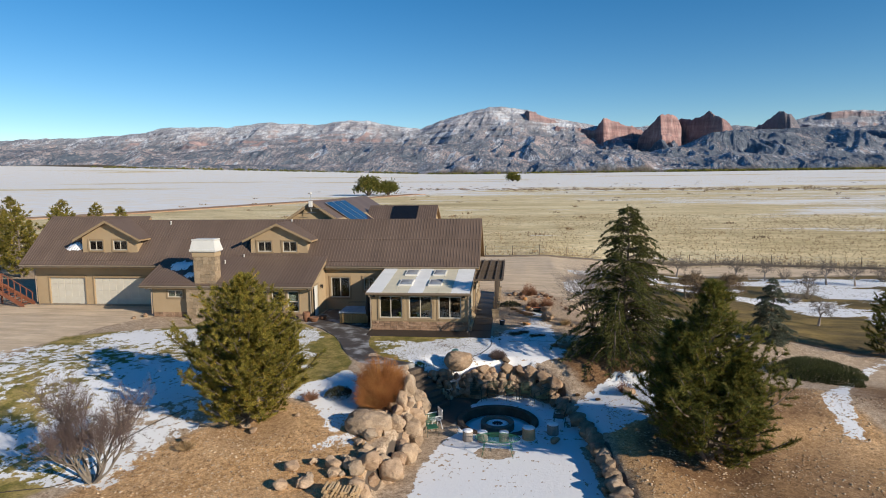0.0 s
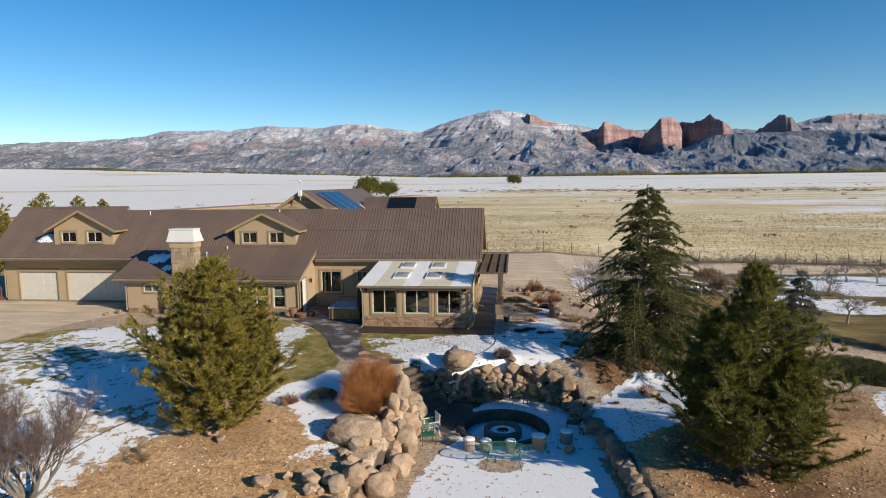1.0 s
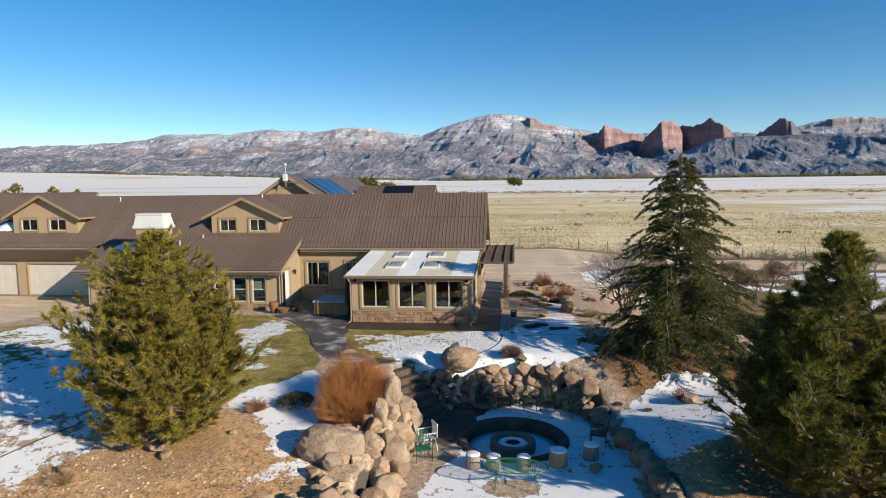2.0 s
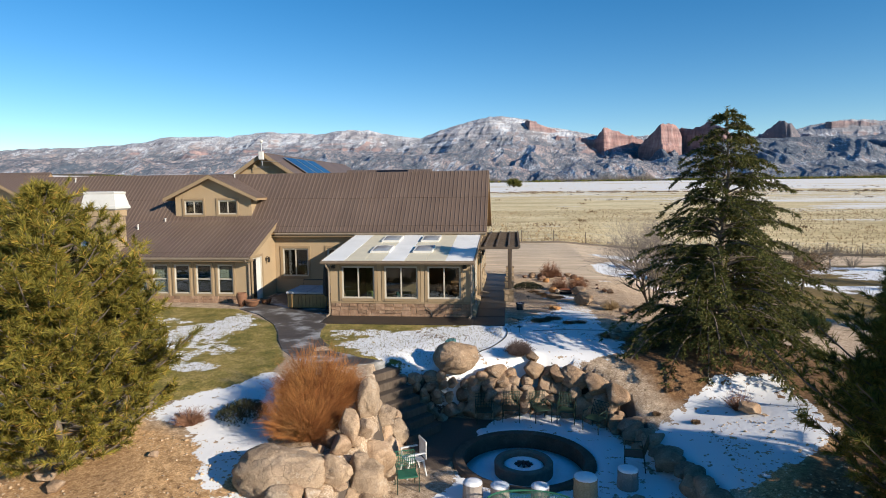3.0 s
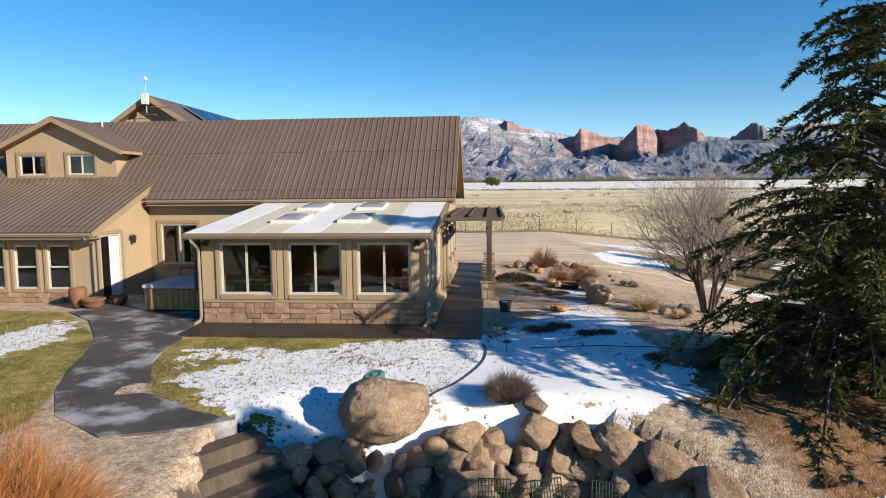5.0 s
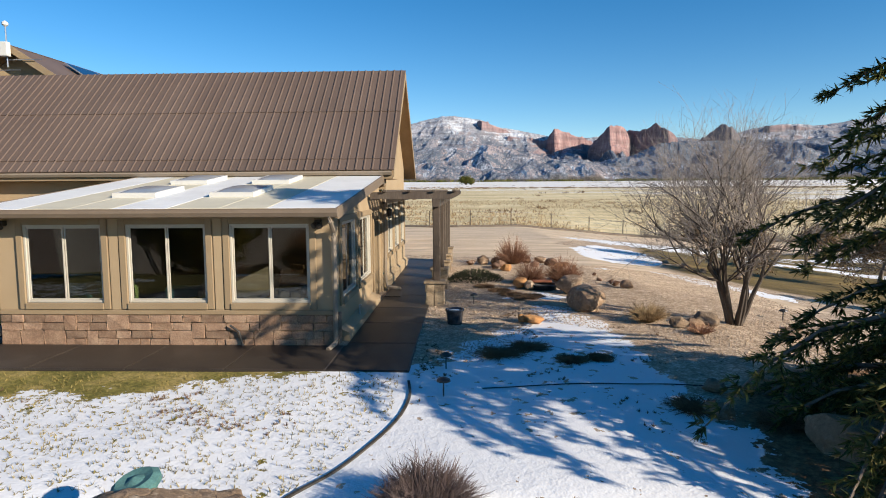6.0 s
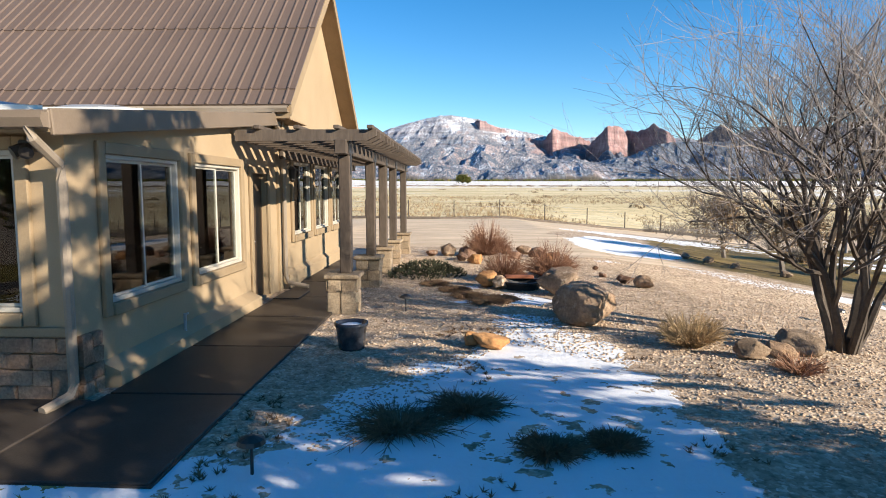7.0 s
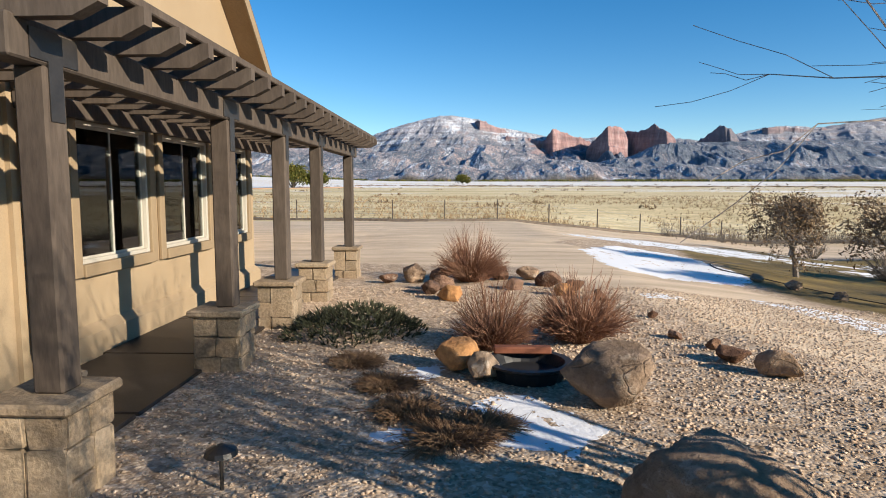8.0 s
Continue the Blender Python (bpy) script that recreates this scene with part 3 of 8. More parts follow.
# what covers the ground, from place to place
lawn = np.maximum(poly_mask(GX, GY, [(-19, 2.0), (-11.5, 1.4), (-8.2, -2.0), (-7.1, -4.6), (-5.8, -7.3), (-5.65, -8.8), (-6.2, -10.0), (-7.3, -10.8), (-9, -11), (-12, -9), (-20, -6)], 0.5),
                  poly_mask(GX, GY, [(-6.0, -1.5), (1.4, -1.6), (1.4, -3.6), (0.6, -5.8), (-2.3, -7.4), (-4.4, -6.2), (-5.6, -4.4), (-6.3, -2.8)], 0.4))
lawn = np.maximum(lawn, poly_mask(GX, GY, [(-26, -3), (-18, 1), (-17, -9), (-14, -19), (-16, -22), (-24, -20)], 1.5))
orchard = poly_mask(GX, GY, [(11.8, 22), (11.0, 17), (10.6, 13.6), (11.4, 11.3), (14, 9), (19, 6), (40, 2), (60, 20), (60, 38), (45, 40), (34, 38), (27, 38), (19, 36), (12, 27)], 1.5)
snow = np.maximum.reduce([
    (0.50 + 0.45 * sstep(fbm((GX + 0.6 * GY) * 0.10, (GY - 0.5 * GX) * 0.42, 4, 71), 0.36, 0.6)) * poly_mask(GX, GY, [(-26, -8), (-23, -1.5), (-17, 0), (-12, -1.5), (-13.5, -6), (-11.5, -10.5), (-9.5, -12.2), (-11, -15.5), (-12, -19), (-19, -19), (-21, -12)], 1.0),
    0.88 * poly_mask(GX, GY, [(-10.9, 0.4), (-9.6, -0.6), (-9.1, -2.2), (-9.5, -4.4), (-10.6, -5.4), (-13.5, -5.0), (-12.2, -3.0), (-11.2, -1.2)], 0.6),
    0.8 * sstep(-np.hypot((GX + 8.5) * 0.8, (GY + 8.2) * 1.2), -1.0, -0.3),
    1.25 * poly_mask(GX, GY, [(-7.6, -10.9), (-6.4, -9.8), (-5.7, -8.7), (-4.9, -9.4), (-4.3, -12.0), (-4.2, -13.6), (-4.6, -14.8), (-5.2, -14.2), (-5.8, -13.1), (-6.5, -12.3), (-8.0, -11.7)], 0.35),
    0.56 * poly_mask(GX, GY, [(-14, -4.5), (-9, -4.6), (-7.6, -6.0), (-9.5, -8.2), (-14, -8)], 0.9),
    0.5 * poly_mask(GX, GY, [(-5.8, -2.6), (-2.6, -2.3), (-3.4, -4.2), (-5.0, -5.0)], 0.6),
    1.25 * poly_mask(GX, GY, [(-4.6, -5.2), (-3.4, -3.6), (-2.0, -2.3), (-0.4, -1.75), (0.8, -1.4), (1.9, -1.25), (2.5, 0.3), (3.3, 1.5), (3.9, 2.4), (4.1, 3.9), (4.7, 3.7), (5.2, 2.3), (5.3, 1.0), (5.25, -1.2), (5.8, -3.7), (5.5, -5.6), (2.6, -6.6), (-2.5, -6.9)], 0.55),
    1.2 * poly_mask(GX, GY, [(5.3, -9.4), (6.6, -8.4), (8.2, -7.2), (10.0, -6.7), (10.0, -10.4), (7.4, -12.4), (5.9, -13.0)], 0.5),
    1.5 * poly_mask(GX, GY, [(1.4, -7.4), (2.6, -6.7), (3.8, -6.7), (4.6, -7.4), (5.2, -9.5), (5.8, -14.0), (6.1, -17.5), (2.5, -18.4), (-0.9, -18.0), (-0.8, -15.5), (-0.35, -13.4), (0.3, -11.9), (0.9, -9.6), (0.8, -8.4)], 0.3) * (1 - sstep(-np.hypot((GX - 2.05) * 0.85, (GY + 13.85) * 1.25), -0.95, -0.6)),
    1.5 * sstep(-np.hypot(GX - 2.1, GY + 10.2), -2.0, -1.8),
    1.35 * poly_mask(GX, GY, [(7.7, 20.0), (9.6, 23.0), (11.2, 21.5), (11.0, 15.8), (10.1, 14.4), (8.5, 14.5), (7.5, 15.3)], 0.35),
    1.2 * sstep(-np.hypot(GX - 7.35, (GY - 11.1) * 1.3), -0.5, -0.2),
    1.1 * poly_mask(GX, GY, [(9.3, 12.2), (9.9, 11.7), (11.0, 10.5), (12.8, 8.0), (12.2, 7.4), (10.3, 9.1), (9.5, 10.7)], 0.3),
    0.75 * poly_mask(GX, GY, [(8, 29), (14, 32), (17, 29), (16, 25), (10, 25)], 1.0),
    0.95 * poly_mask(GX, GY, [(16, 33), (24, 35), (34, 37), (60, 37), (60, 10), (44, 6), (30, 10.5), (28.5, 14), (27, 19), (22, 22), (15, 24)], 1.5) * sstep(fbm(GX * 0.14, GY * 0.40, 4, 63), 0.40, 0.52),
    1.3 * poly_mask(GX, GY, [(17.2, -9.4), (16.5, -12.8), (17.1, -13.2), (17.6, -10.9), (18.9, -7.9), (24.3, 0.2), (27.2, 3.0), (25.2, 0.9)], 0.4),
    1.7 * poly_mask(GX, GY, [(4.1, 5.7), (4.3, 5.1), (4.75, 4.85), (4.95, 5.2), (4.5, 6.0)], 0.2),
    1.5 * poly_mask(GX, GY, [(3.35, 4.85), (3.6, 4.9), (3.62, 5.3), (3.45, 5.25)], 0.2),
    1.5 * poly_mask(GX, GY, [(3.42, 6.35), (3.75, 6.4), (3.8, 6.85), (3.5, 6.8)], 0.2),
    0.7 * poly_mask(GX, GY, [(-2.2, -13.3), (-4.8, -15.0), (-5.4, -16.2), (-3.2, -15.8)], 0.6),
    0.52 * poly_mask(GX, GY, [(-30, -8), (-24, -4), (-22, -10), (-20, -18), (-30, -20)], 1.5),
    0.6 * poly_mask(GX, GY, [(-60, 4), (-37, 4), (-32, -4), (-60, -14)], 2.0)])
# broad snow fields on the plain, with dry grass between
far = sstep(GY - np.interp(GX, [2, 12, 22, 32, 48, 120], [0, 1.5, 5.0, 5.5, 4.0, 0]), 36, 48)
drift = fbm(GX * 0.006, GY * 0.02, 4, 11)
bands = fbm(GX * 0.004 + 3, GY * 0.012, 4, 17)
left_edge = GX + 61 - 0.52 * (GY - 235)
left_field = sstep(-left_edge, -6, 6) * sstep(GY, 100, 125)
far_snow = sstep(GY + 60 * (fbm(GX * 0.01, GY * 0.01, 3, 51) - 0.5), 345, 385)
plain_snow = np.maximum.reduce([left_field * 1.5, far_snow * 1.35, far * 0.72 * sstep(drift, 0.47, 0.62) * sstep(GX, 8, 40), far * 0.62 * sstep(bands, 0.52, 0.68)])
plain_snow = plain_snow * (1 - 0.9 * (sstep(fbm(GX * 0.003, GY * 0.03, 3, 29), 0.66, 0.74) * (GY > 150)))
snow = np.maximum(snow * (1 - far), plain_snow * far)
field = far
drive = np.maximum(poly_mask(GX, GY, [(-38, 6.8), (-23.5, 6.8), (-23.4, 3.0), (-25.2, -0.3), (-25.9, -4), (-27, -9), (-45, -14)], 0.5),
                   poly_mask(GX, GY, [(-14, 46), (2, 42), (12, 43), (22, 47.5), (32, 48), (48, 45.5), (80, 38), (80, 35), (48, 40.5), (34, 39), (27, 39.5), (20, 37.5), (14, 34.5), (7.2, 22), (9.2, 17), (10.4, 12), (12.6, 6), (10.0, 5.4), (7.4, 8.4), (5.6, 15), (1.8, 15.6), (-6, 16), (-30, 20), (-40, 40)], 0.8))
mulch = np.maximum(sstep(-np.hypot(GX - 9.8, (GY + 4.9) * 1.05), -5.3, -3.6),
                   0.45 * sstep(-np.hypot(GX + 8.4, (GY + 14.6) * 1.15), -3.4, -1.2))
mulch = np.maximum(mulch, 0.75 * sstep(-np.hypot(GX - 10.6, (GY + 13.8) * 0.9), -3.8, -2.0))
mulch = np.maximum(mulch, 0.7 * poly_mask(GX, GY, [(19.5, -5.5), (18.2, -9.0), (18.6, -12), (22, -14), (27, -11), (29, -7), (26, -3)], 2.4))
# not mulch: a track past the orchard, its shade put into the dark colour
mulch = np.maximum(mulch, 1.1 * poly_mask(GX, GY, [(20.5, 6.8), (22.4, 6.9), (28.2, 4.6), (42, 0.5), (42, -1.4), (27.2, 2.9), (21.4, 5.4)], 0.6))
mulch = np.maximum(mulch, 0.56 * poly_mask(GX, GY, [(7.6, -14), (12, -12), (16.4, -12.6), (17.2, -19), (15, -26), (11, -28), (8, -24)], 2.4))
mulch = np.maximum(mulch, 0.62 * poly_mask(GX, GY, [(9, -9), (14, -7), (17.5, -8), (17, -12), (12, -13)], 1.2))
# wet terrace floor, plus bank faces darkened for the shade between the boulders
wet_and_gap_shade = np.maximum(poly_mask(GX, GY, [(-2.6, -7.0), (-0.6, -7.2), (1.6, -7.4), (1.0, -8.6), (0.5, -10.0), (-0.2, -11.2), (-1.0, -10.4), (-1.4, -9.2)], 0.4),
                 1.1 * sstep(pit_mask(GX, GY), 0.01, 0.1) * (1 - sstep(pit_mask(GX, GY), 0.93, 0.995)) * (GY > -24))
warm = np.maximum(poly_mask(GX, GY, [(-14, -24), (-13, -19), (-11.5, -16), (-8, -12), (-5.5, -13), (-3.2, -13.5), (-2.6, -19), (-2.4, -26)], 0.9), poly_mask(GX, GY, [(7, -9.5), (11, -8.5), (17.6, -8), (18.2, -13), (17, -27), (7.4, -27), (7.0, -14)], 1.0))
for nm, chans in (("cover_a", (snow, lawn, mulch)), ("cover_b", (field, drive, orchard)), ("cover_c", (wet_and_gap_shade, warm, wet_and_gap_shade * 0))):
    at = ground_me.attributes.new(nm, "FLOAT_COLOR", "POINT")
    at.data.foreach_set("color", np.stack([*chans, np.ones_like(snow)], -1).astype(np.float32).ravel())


def ground_material():
    m, t, b = base_mat("yard_and_plain", 0.92, 0.0, 0.2)
    co = t.nodes.new("ShaderNodeNewGeometry").outputs["Position"]

    def chan(nm):
        a = t.nodes.new("ShaderNodeAttribute")
        a.attribute_name = nm
        s = t.nodes.new("ShaderNodeSeparateColor")
        t.links.new(a.outputs["Color"], s.inputs["Color"])
        return s.outputs
    sa, sb, sc = chan("cover_a"), chan("cover_b"), chan("cover_c")
    n_big, n_mid, n_fine = noise_of(t, co, 0.35, 5), noise_of(t, co, 2.2, 5, 0.6), noise_of(t, co, 14, 4, 0.65)
    vor = nd(t, "ShaderNodeTexVoronoi", Scale=33.0, Randomness=1.0)
    t.links.new(co, vor.inputs["Vector"])
    peb = t.nodes.new("ShaderNodeSeparateColor")
    t.links.new(vor.outputs["Color"], peb.inputs["Color"])
    gravel = ramp_of(t, peb.outputs[0], [(0.0, (0.31, 0.235, 0.165)), (0.3, (0.41, 0.315, 0.225)), (0.75, (0.50, 0.40, 0.30)), (1.0, (0.62, 0.53, 0.43))])
    n_clod = noise_of(t, co, 6.0, 4, 0.7)
    gravel = mix_of(t, 1.0, gravel, ramp_of(t, n_mid, [(0.3, (0.74, 0.70, 0.66)), (0.7, (1.16, 1.13, 1.10))]), "MULTIPLY")
    gravel = mix_of(t, 1.0, gravel, ramp_of(t, n_clod, [(0.34, (0.62, 0.58, 0.54)), (0.5, (1.0, 1.0, 1.0)), (0.68, (1.22, 1.22, 1.22))]), "MULTIPLY")
    # twigs, cones and small dark stones lying about
    lit = nd(t, "ShaderNodeTexVoronoi", Scale=4.2, Randomness=1.0)
    t.links.new(co, lit.inputs["Vector"])
    lit_c = t.nodes.new("ShaderNodeSeparateColor")
    t.links.new(lit.outputs["Color"], lit_c.inputs["Color"])
    spot = math_of(t, "MULTIPLY", step_of(t, lit.outputs["Distance"], 0.24, 0.12), step_of(t, lit_c.outputs[1], 0.62, 0.7))
    gravel = mix_of(t, math_of(t, "MULTIPLY", spot, 0.8), gravel, ramp_of(t, lit_c.outputs[2], [(0.0, (0.10, 0.07, 0.045)), (0.6, (0.24, 0.17, 0.11)), (1.0, (0.50, 0.44, 0.36))]))
    rut = nd(t, "ShaderNodeMapping", Scale=(0.25, 1.6, 1.0), Rotation=(0, 0, -0.22))
    t.links.new(co, rut.inputs["Vector"])
    n_rut = noise_of(t, rut.outputs["Vector"], 0.9, 5, 0.6)
    dirt = mix_of(t, n_fine, ramp_of(t, n_mid, [(0.3, (0.57, 0.435, 0.295)), (0.7, (0.72, 0.57, 0.41))]), (0.64, 0.505, 0.36))
    dirt = mix_of(t, 1.0, dirt, ramp_of(t, n_rut, [(0.34, (0.76, 0.74, 0.72)), (0.66, (1.12, 1.12, 1.12))]), "MULTIPLY")
    chip = ramp_of(t, noise_of(t, co, 9.0, 5, 0.75), [(0.3, (0.07, 0.036, 0.02)), (0.5, (0.19, 0.105, 0.052)), (0.72, (0.36, 0.22, 0.115))])
    turf = math_of(t, "ADD", math_of(t, "MULTIPLY", noise_of(t, co, 1.3, 6, 0.72), 0.7), math_of(t, "MULTIPLY", n_big, 0.3))
    grass = ramp_of(t, turf, [(0.36, (0.105, 0.10, 0.024)), (0.47, (0.19, 0.165, 0.042)), (0.55, (0.33, 0.255, 0.085)), (0.66, (0.46, 0.345, 0.15))])
    grass = mix_of(t, 1.0, grass, ramp_of(t, noise_of(t, co, 13.0, 5, 0.75), [(0.3, (0.45, 0.46, 0.42)), (0.5, (0.95, 0.95, 0.95)), (0.7, (1.5, 1.42, 1.3))]), "MULTIPLY")
    mp = nd(t, "ShaderNodeMapping", Scale=(0.25, 1.0, 1.0))
    t.links.new(co, mp.inputs["Vector"])
    n_band = noise_of(t, mp.outputs["Vector"], 0.05, 6, 0.6)
    straw = ramp_of(t, n_band, [(0.32, (0.50, 0.40, 0.22)), (0.5, (0.70, 0.57, 0.34)), (0.68, (0.80, 0.69, 0.45))])
    scrub = noise_of(t, co, 0.22, 5, 0.7)
    straw = mix_of(t, step_of(t, scrub, 0.60, 0.70), straw, (0.34, 0.27, 0.15))
    straw = mix_of(t, 1.0, straw, ramp_of(t, noise_of(t, co, 1.6, 4, 0.7), [(0.3, (0.70, 0.70, 0.68)), (0.7, (1.2, 1.2, 1.2))]), "MULTIPLY")
    straw = mix_of(t, 1.0, straw, ramp_of(t, noise_of(t, mp.outputs["Vector"], 0.5, 5, 0.7), [(0.34, (0.74, 0.72, 0.66)), (0.6, (1.1, 1.1, 1.1))]), "MULTIPLY")

    def edge(ch, n, spread=0.5, w=0.08):
        v = math_of(t, "ADD", ch, math_of(t, "MULTIPLY", math_of(t, "SUBTRACT", n, 0.5), spread))
        return step_of(t, v, 0.5 - w, 0.5 + w)
    tan = mix_of(t, 1.0, gravel, ramp_of(t, n_big, [(0.3, (1.04, 0.80, 0.50)), (0.7, (1.25, 1.07, 0.82))]), "MULTIPLY")
    col = mix_of(t, edge(sc[1], n_mid, 0.5, 0.25), gravel, tan)
    col = mix_of(t, edge(sa[2], n_mid, 0.7, 0.25), col, chip)
    col = mix_of(t, edge(sb[1], n_mid, 0.4, 0.2), col, dirt)
    col = mix_of(t, edge(sa[1], n_mid, 0.5, 0.12), col, grass)
    dead = ramp_of(t, noise_of(t, mp.outputs["Vector"], 0.55, 5, 0.65), [(0.36, (0.065, 0.045, 0.028)), (0.5, (0.135, 0.092, 0.042)), (0.62, (0.25, 0.17, 0.06)), (0.74, (0.32, 0.23, 0.095))])
    dead = mix_of(t, 0.2, dead, grass)
    col = mix_of(t, edge(sb[2], n_big, 0.9, 0.15), col, dead)
    col = mix_of(t, edge(sb[0], n_big, 0.3, 0.2), col, straw)
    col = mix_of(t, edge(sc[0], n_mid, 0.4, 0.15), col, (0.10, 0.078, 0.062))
    # snow thins towards its edges into flecks round tufts and stones
    crumbs = math_of(t, "MULTIPLY_ADD", n_mid, 0.5, math_of(t, "MULTIPLY_ADD", n_fine, 0.2, math_of(t, "MULTIPLY", noise_of(t, co, 0.8, 4, 0.6), 0.3)))
    sv = math_of(t, "ADD", sa[0], math_of(t, "MULTIPLY", math_of(t, "SUBTRACT", crumbs, 0.5), math_of(t, "MULTIPLY", math_of(t, "MULTIPLY", sa[0], 2.5, clamp=True), 5.0)))
    streak = noise_of(t, mp.outputs["Vector"], 0.11, 6, 0.65)
    sv = math_of(t, "ADD", sv, math_of(t, "MULTIPLY", sb[0], math_of(t, "MULTIPLY", math_of(t, "SUBTRACT", streak, 0.53), 4.0)))
    speck = math_of(t, "MULTIPLY_ADD", noise_of(t, co, 4.0, 4, 0.6), 0.75, math_of(t, "MULTIPLY", n_big, 0.3))
    sv = math_of(t, "SUBTRACT", sv, math_of(t, "MULTIPLY", math_of(t, "SUBTRACT", 1.0, sb[0]), math_of(t, "MULTIPLY", step_of(t, speck, 0.618, 0.655), 2.2)))
    smask = step_of(t, sv, 0.46, 0.56)
    white = mix_of(t, n_big, (0.73, 0.74, 0.76), (0.81, 0.81, 0.82))
    white = mix_of(t, math_of(t, "MULTIPLY", sb[0], step_of(t, noise_of(t, mp.outputs["Vector"], 0.3, 6, 0.7), 0.42, 0.62)), white, (0.78, 0.70, 0.58))
    col = mix_of(t, smask, col, white)
    t.links.new(col, b.inputs["Base Color"])
    h = math_of(t, "ADD", math_of(t, "MULTIPLY", vor.outputs["Distance"], -0.6), math_of(t, "MULTIPLY", n_fine, 0.6))
    h = math_of(t, "MULTIPLY", h, math_of(t, "SUBTRACT", 1.0, math_of(t, "MULTIPLY", smask, 0.75)))
    h = math_of(t, "ADD", h, math_of(t, "MULTIPLY", smask, 1.1))
    h = math_of(t, "ADD", h, math_of(t, "MULTIPLY", noise_of(t, co, 6.5, 4, 0.6), math_of(t, "MULTIPLY_ADD", smask, 0.1, 0.8)))
    bump_of(t, b, h, 0.55, 0.028)
    return m


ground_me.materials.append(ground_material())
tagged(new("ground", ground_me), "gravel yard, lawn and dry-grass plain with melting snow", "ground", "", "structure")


# mountains: a sheet over azimuth (u = x / y) and distance, ranges one behind another; slopes are height / distance
SKY_U = [-1.9, -1.2, -0.90, -0.83, -0.74, -0.63, -0.59, -0.48, -0.41, -0.32, -0.285, -0.24, -0.19, -0.15, -0.12, -0.074, -0.038, -0.02, 0.025, 0.053, 0.084, 0.125, 0.17, 0.206, 0.255, 0.34, 0.375, 0.419, 0.472, 0.524, 0.55, 0.602, 0.654, 1.0, 1.9]
SKY_S = [0.06, 0.075, 0.081, 0.083, 0.083, 0.0896, 0.0983, 0.096, 0.102, 0.097, 0.102, 0.1017, 0.091, 0.087, 0.0978, 0.111, 0.119, 0.119, 0.1126, 0.10, 0.0946, 0.0865, 0.081, 0.0836, 0.0862, 0.0816, 0.0789, 0.0859, 0.0981, 0.1015, 0.0979, 0.1056, 0.1134, 0.10, 0.07]
MID_U = [-1.9, -0.90, -0.69, -0.58, -0.43, -0.325, -0.19, -0.12, -0.084, -0.038, 0.008, 0.053, 0.098, 0.135, 0.162, 0.216, 0.269, 0.313, 0.367, 0.429, 0.517, 0.569, 0.663, 1.9]
MID_S = [0.05, 0.0656, 0.062, 0.0544, 0.064, 0.0714, 0.0598, 0.062, 0.0617, 0.0706, 0.0759, 0.0705, 0.0614, 0.0506, 0.047, 0.0452, 0.055, 0.0736, 0.0753, 0.077, 0.0751, 0.0803, 0.0766, 0.06]
LOW_U = [-1.9, -0.45, -0.167, -0.111, -0.075, -0.047, -0.02, 0.0, 0.026, 0.053, 0.076, 0.108, 0.162, 0.207, 0.243, 0.297, 0.341, 0.43, 0.483, 0.536, 0.606, 0.666, 1.9]
LOW_S = [0.036, 0.034, 0.0345, 0.029, 0.0417, 0.0453, 0.0381, 0.0417, 0.0326, 0.0362, 0.0326, 0.0416, 0.0452, 0.0398, 0.0362, 0.0343, 0.0433, 0.0361, 0.0459, 0.036, 0.0413, 0.036, 0.034]
# sandstone buttresses: nose azimuth, profile (azimuths, slopes), distance of the nose, how fast both flanks recede
BUTTRESSES = (
    (0.026, (0.012, 0.022, 0.044, 0.075, 0.098), (0.108, 0.1125, 0.1060, 0.0912, 0.0776), 3960, 2.6, 0.42),
    (0.068, (0.062, 0.070, 0.098, 0.132, 0.150), (0.0800, 0.0868, 0.0830, 0.0805, 0.0703), 3900, 2.4, 0.20),
    (0.142, (0.122, 0.129, 0.134, 0.143, 0.150, 0.158, 0.172, 0.193, 0.212), (0.0640, 0.0757, 0.0875, 0.0975, 0.0962, 0.0915, 0.0885, 0.0815, 0.0700), 3860, 2.0, 0.55),
    (0.2315, (0.196, 0.206, 0.217, 0.226, 0.233, 0.249, 0.256, 0.262), (0.0640, 0.0774, 0.0890, 0.0985, 0.1030, 0.1015, 0.0940, 0.0800), 3540, 1.9, 0.45),
    (0.325, (0.240, 0.250, 0.262, 0.272, 0.290, 0.296, 0.303, 0.310, 0.316, 0.327, 0.335, 0.342), (0.0800, 0.0900, 0.0950, 0.0935, 0.0965, 0.1010, 0.1055, 0.1000, 0.0965, 0.0920, 0.0840, 0.0720), 3500, 1.25, 0.55),
    (0.427, (0.368, 0.376, 0.394, 0.402, 0.412, 0.420, 0.428, 0.436), (0.0760, 0.0810, 0.0935, 0.1005, 0.1020, 0.0995, 0.0920, 0.0800), 3640, 1.3, 0.5),
    (0.487, (0.472, 0.485, 0.524, 0.551, 0.62, 0.70), (0.0975, 0.1000, 0.1005, 0.0960, 0.1020, 0.105), 4000, 1.6, 0.10))


def ridged(x, y, octaves, seed):
    """Sharp crests, rounded hollows, 0 to 1."""
    v, amp, tot = 0, 1.0, 0
    for k in range(octaves):
        v = v + amp * (1 - np.abs(2 * vnoise(x * 2.1 ** k, y * 2.1 ** k, seed + k) - 1))
        tot += amp
        amp *= 0.48
    return v / tot


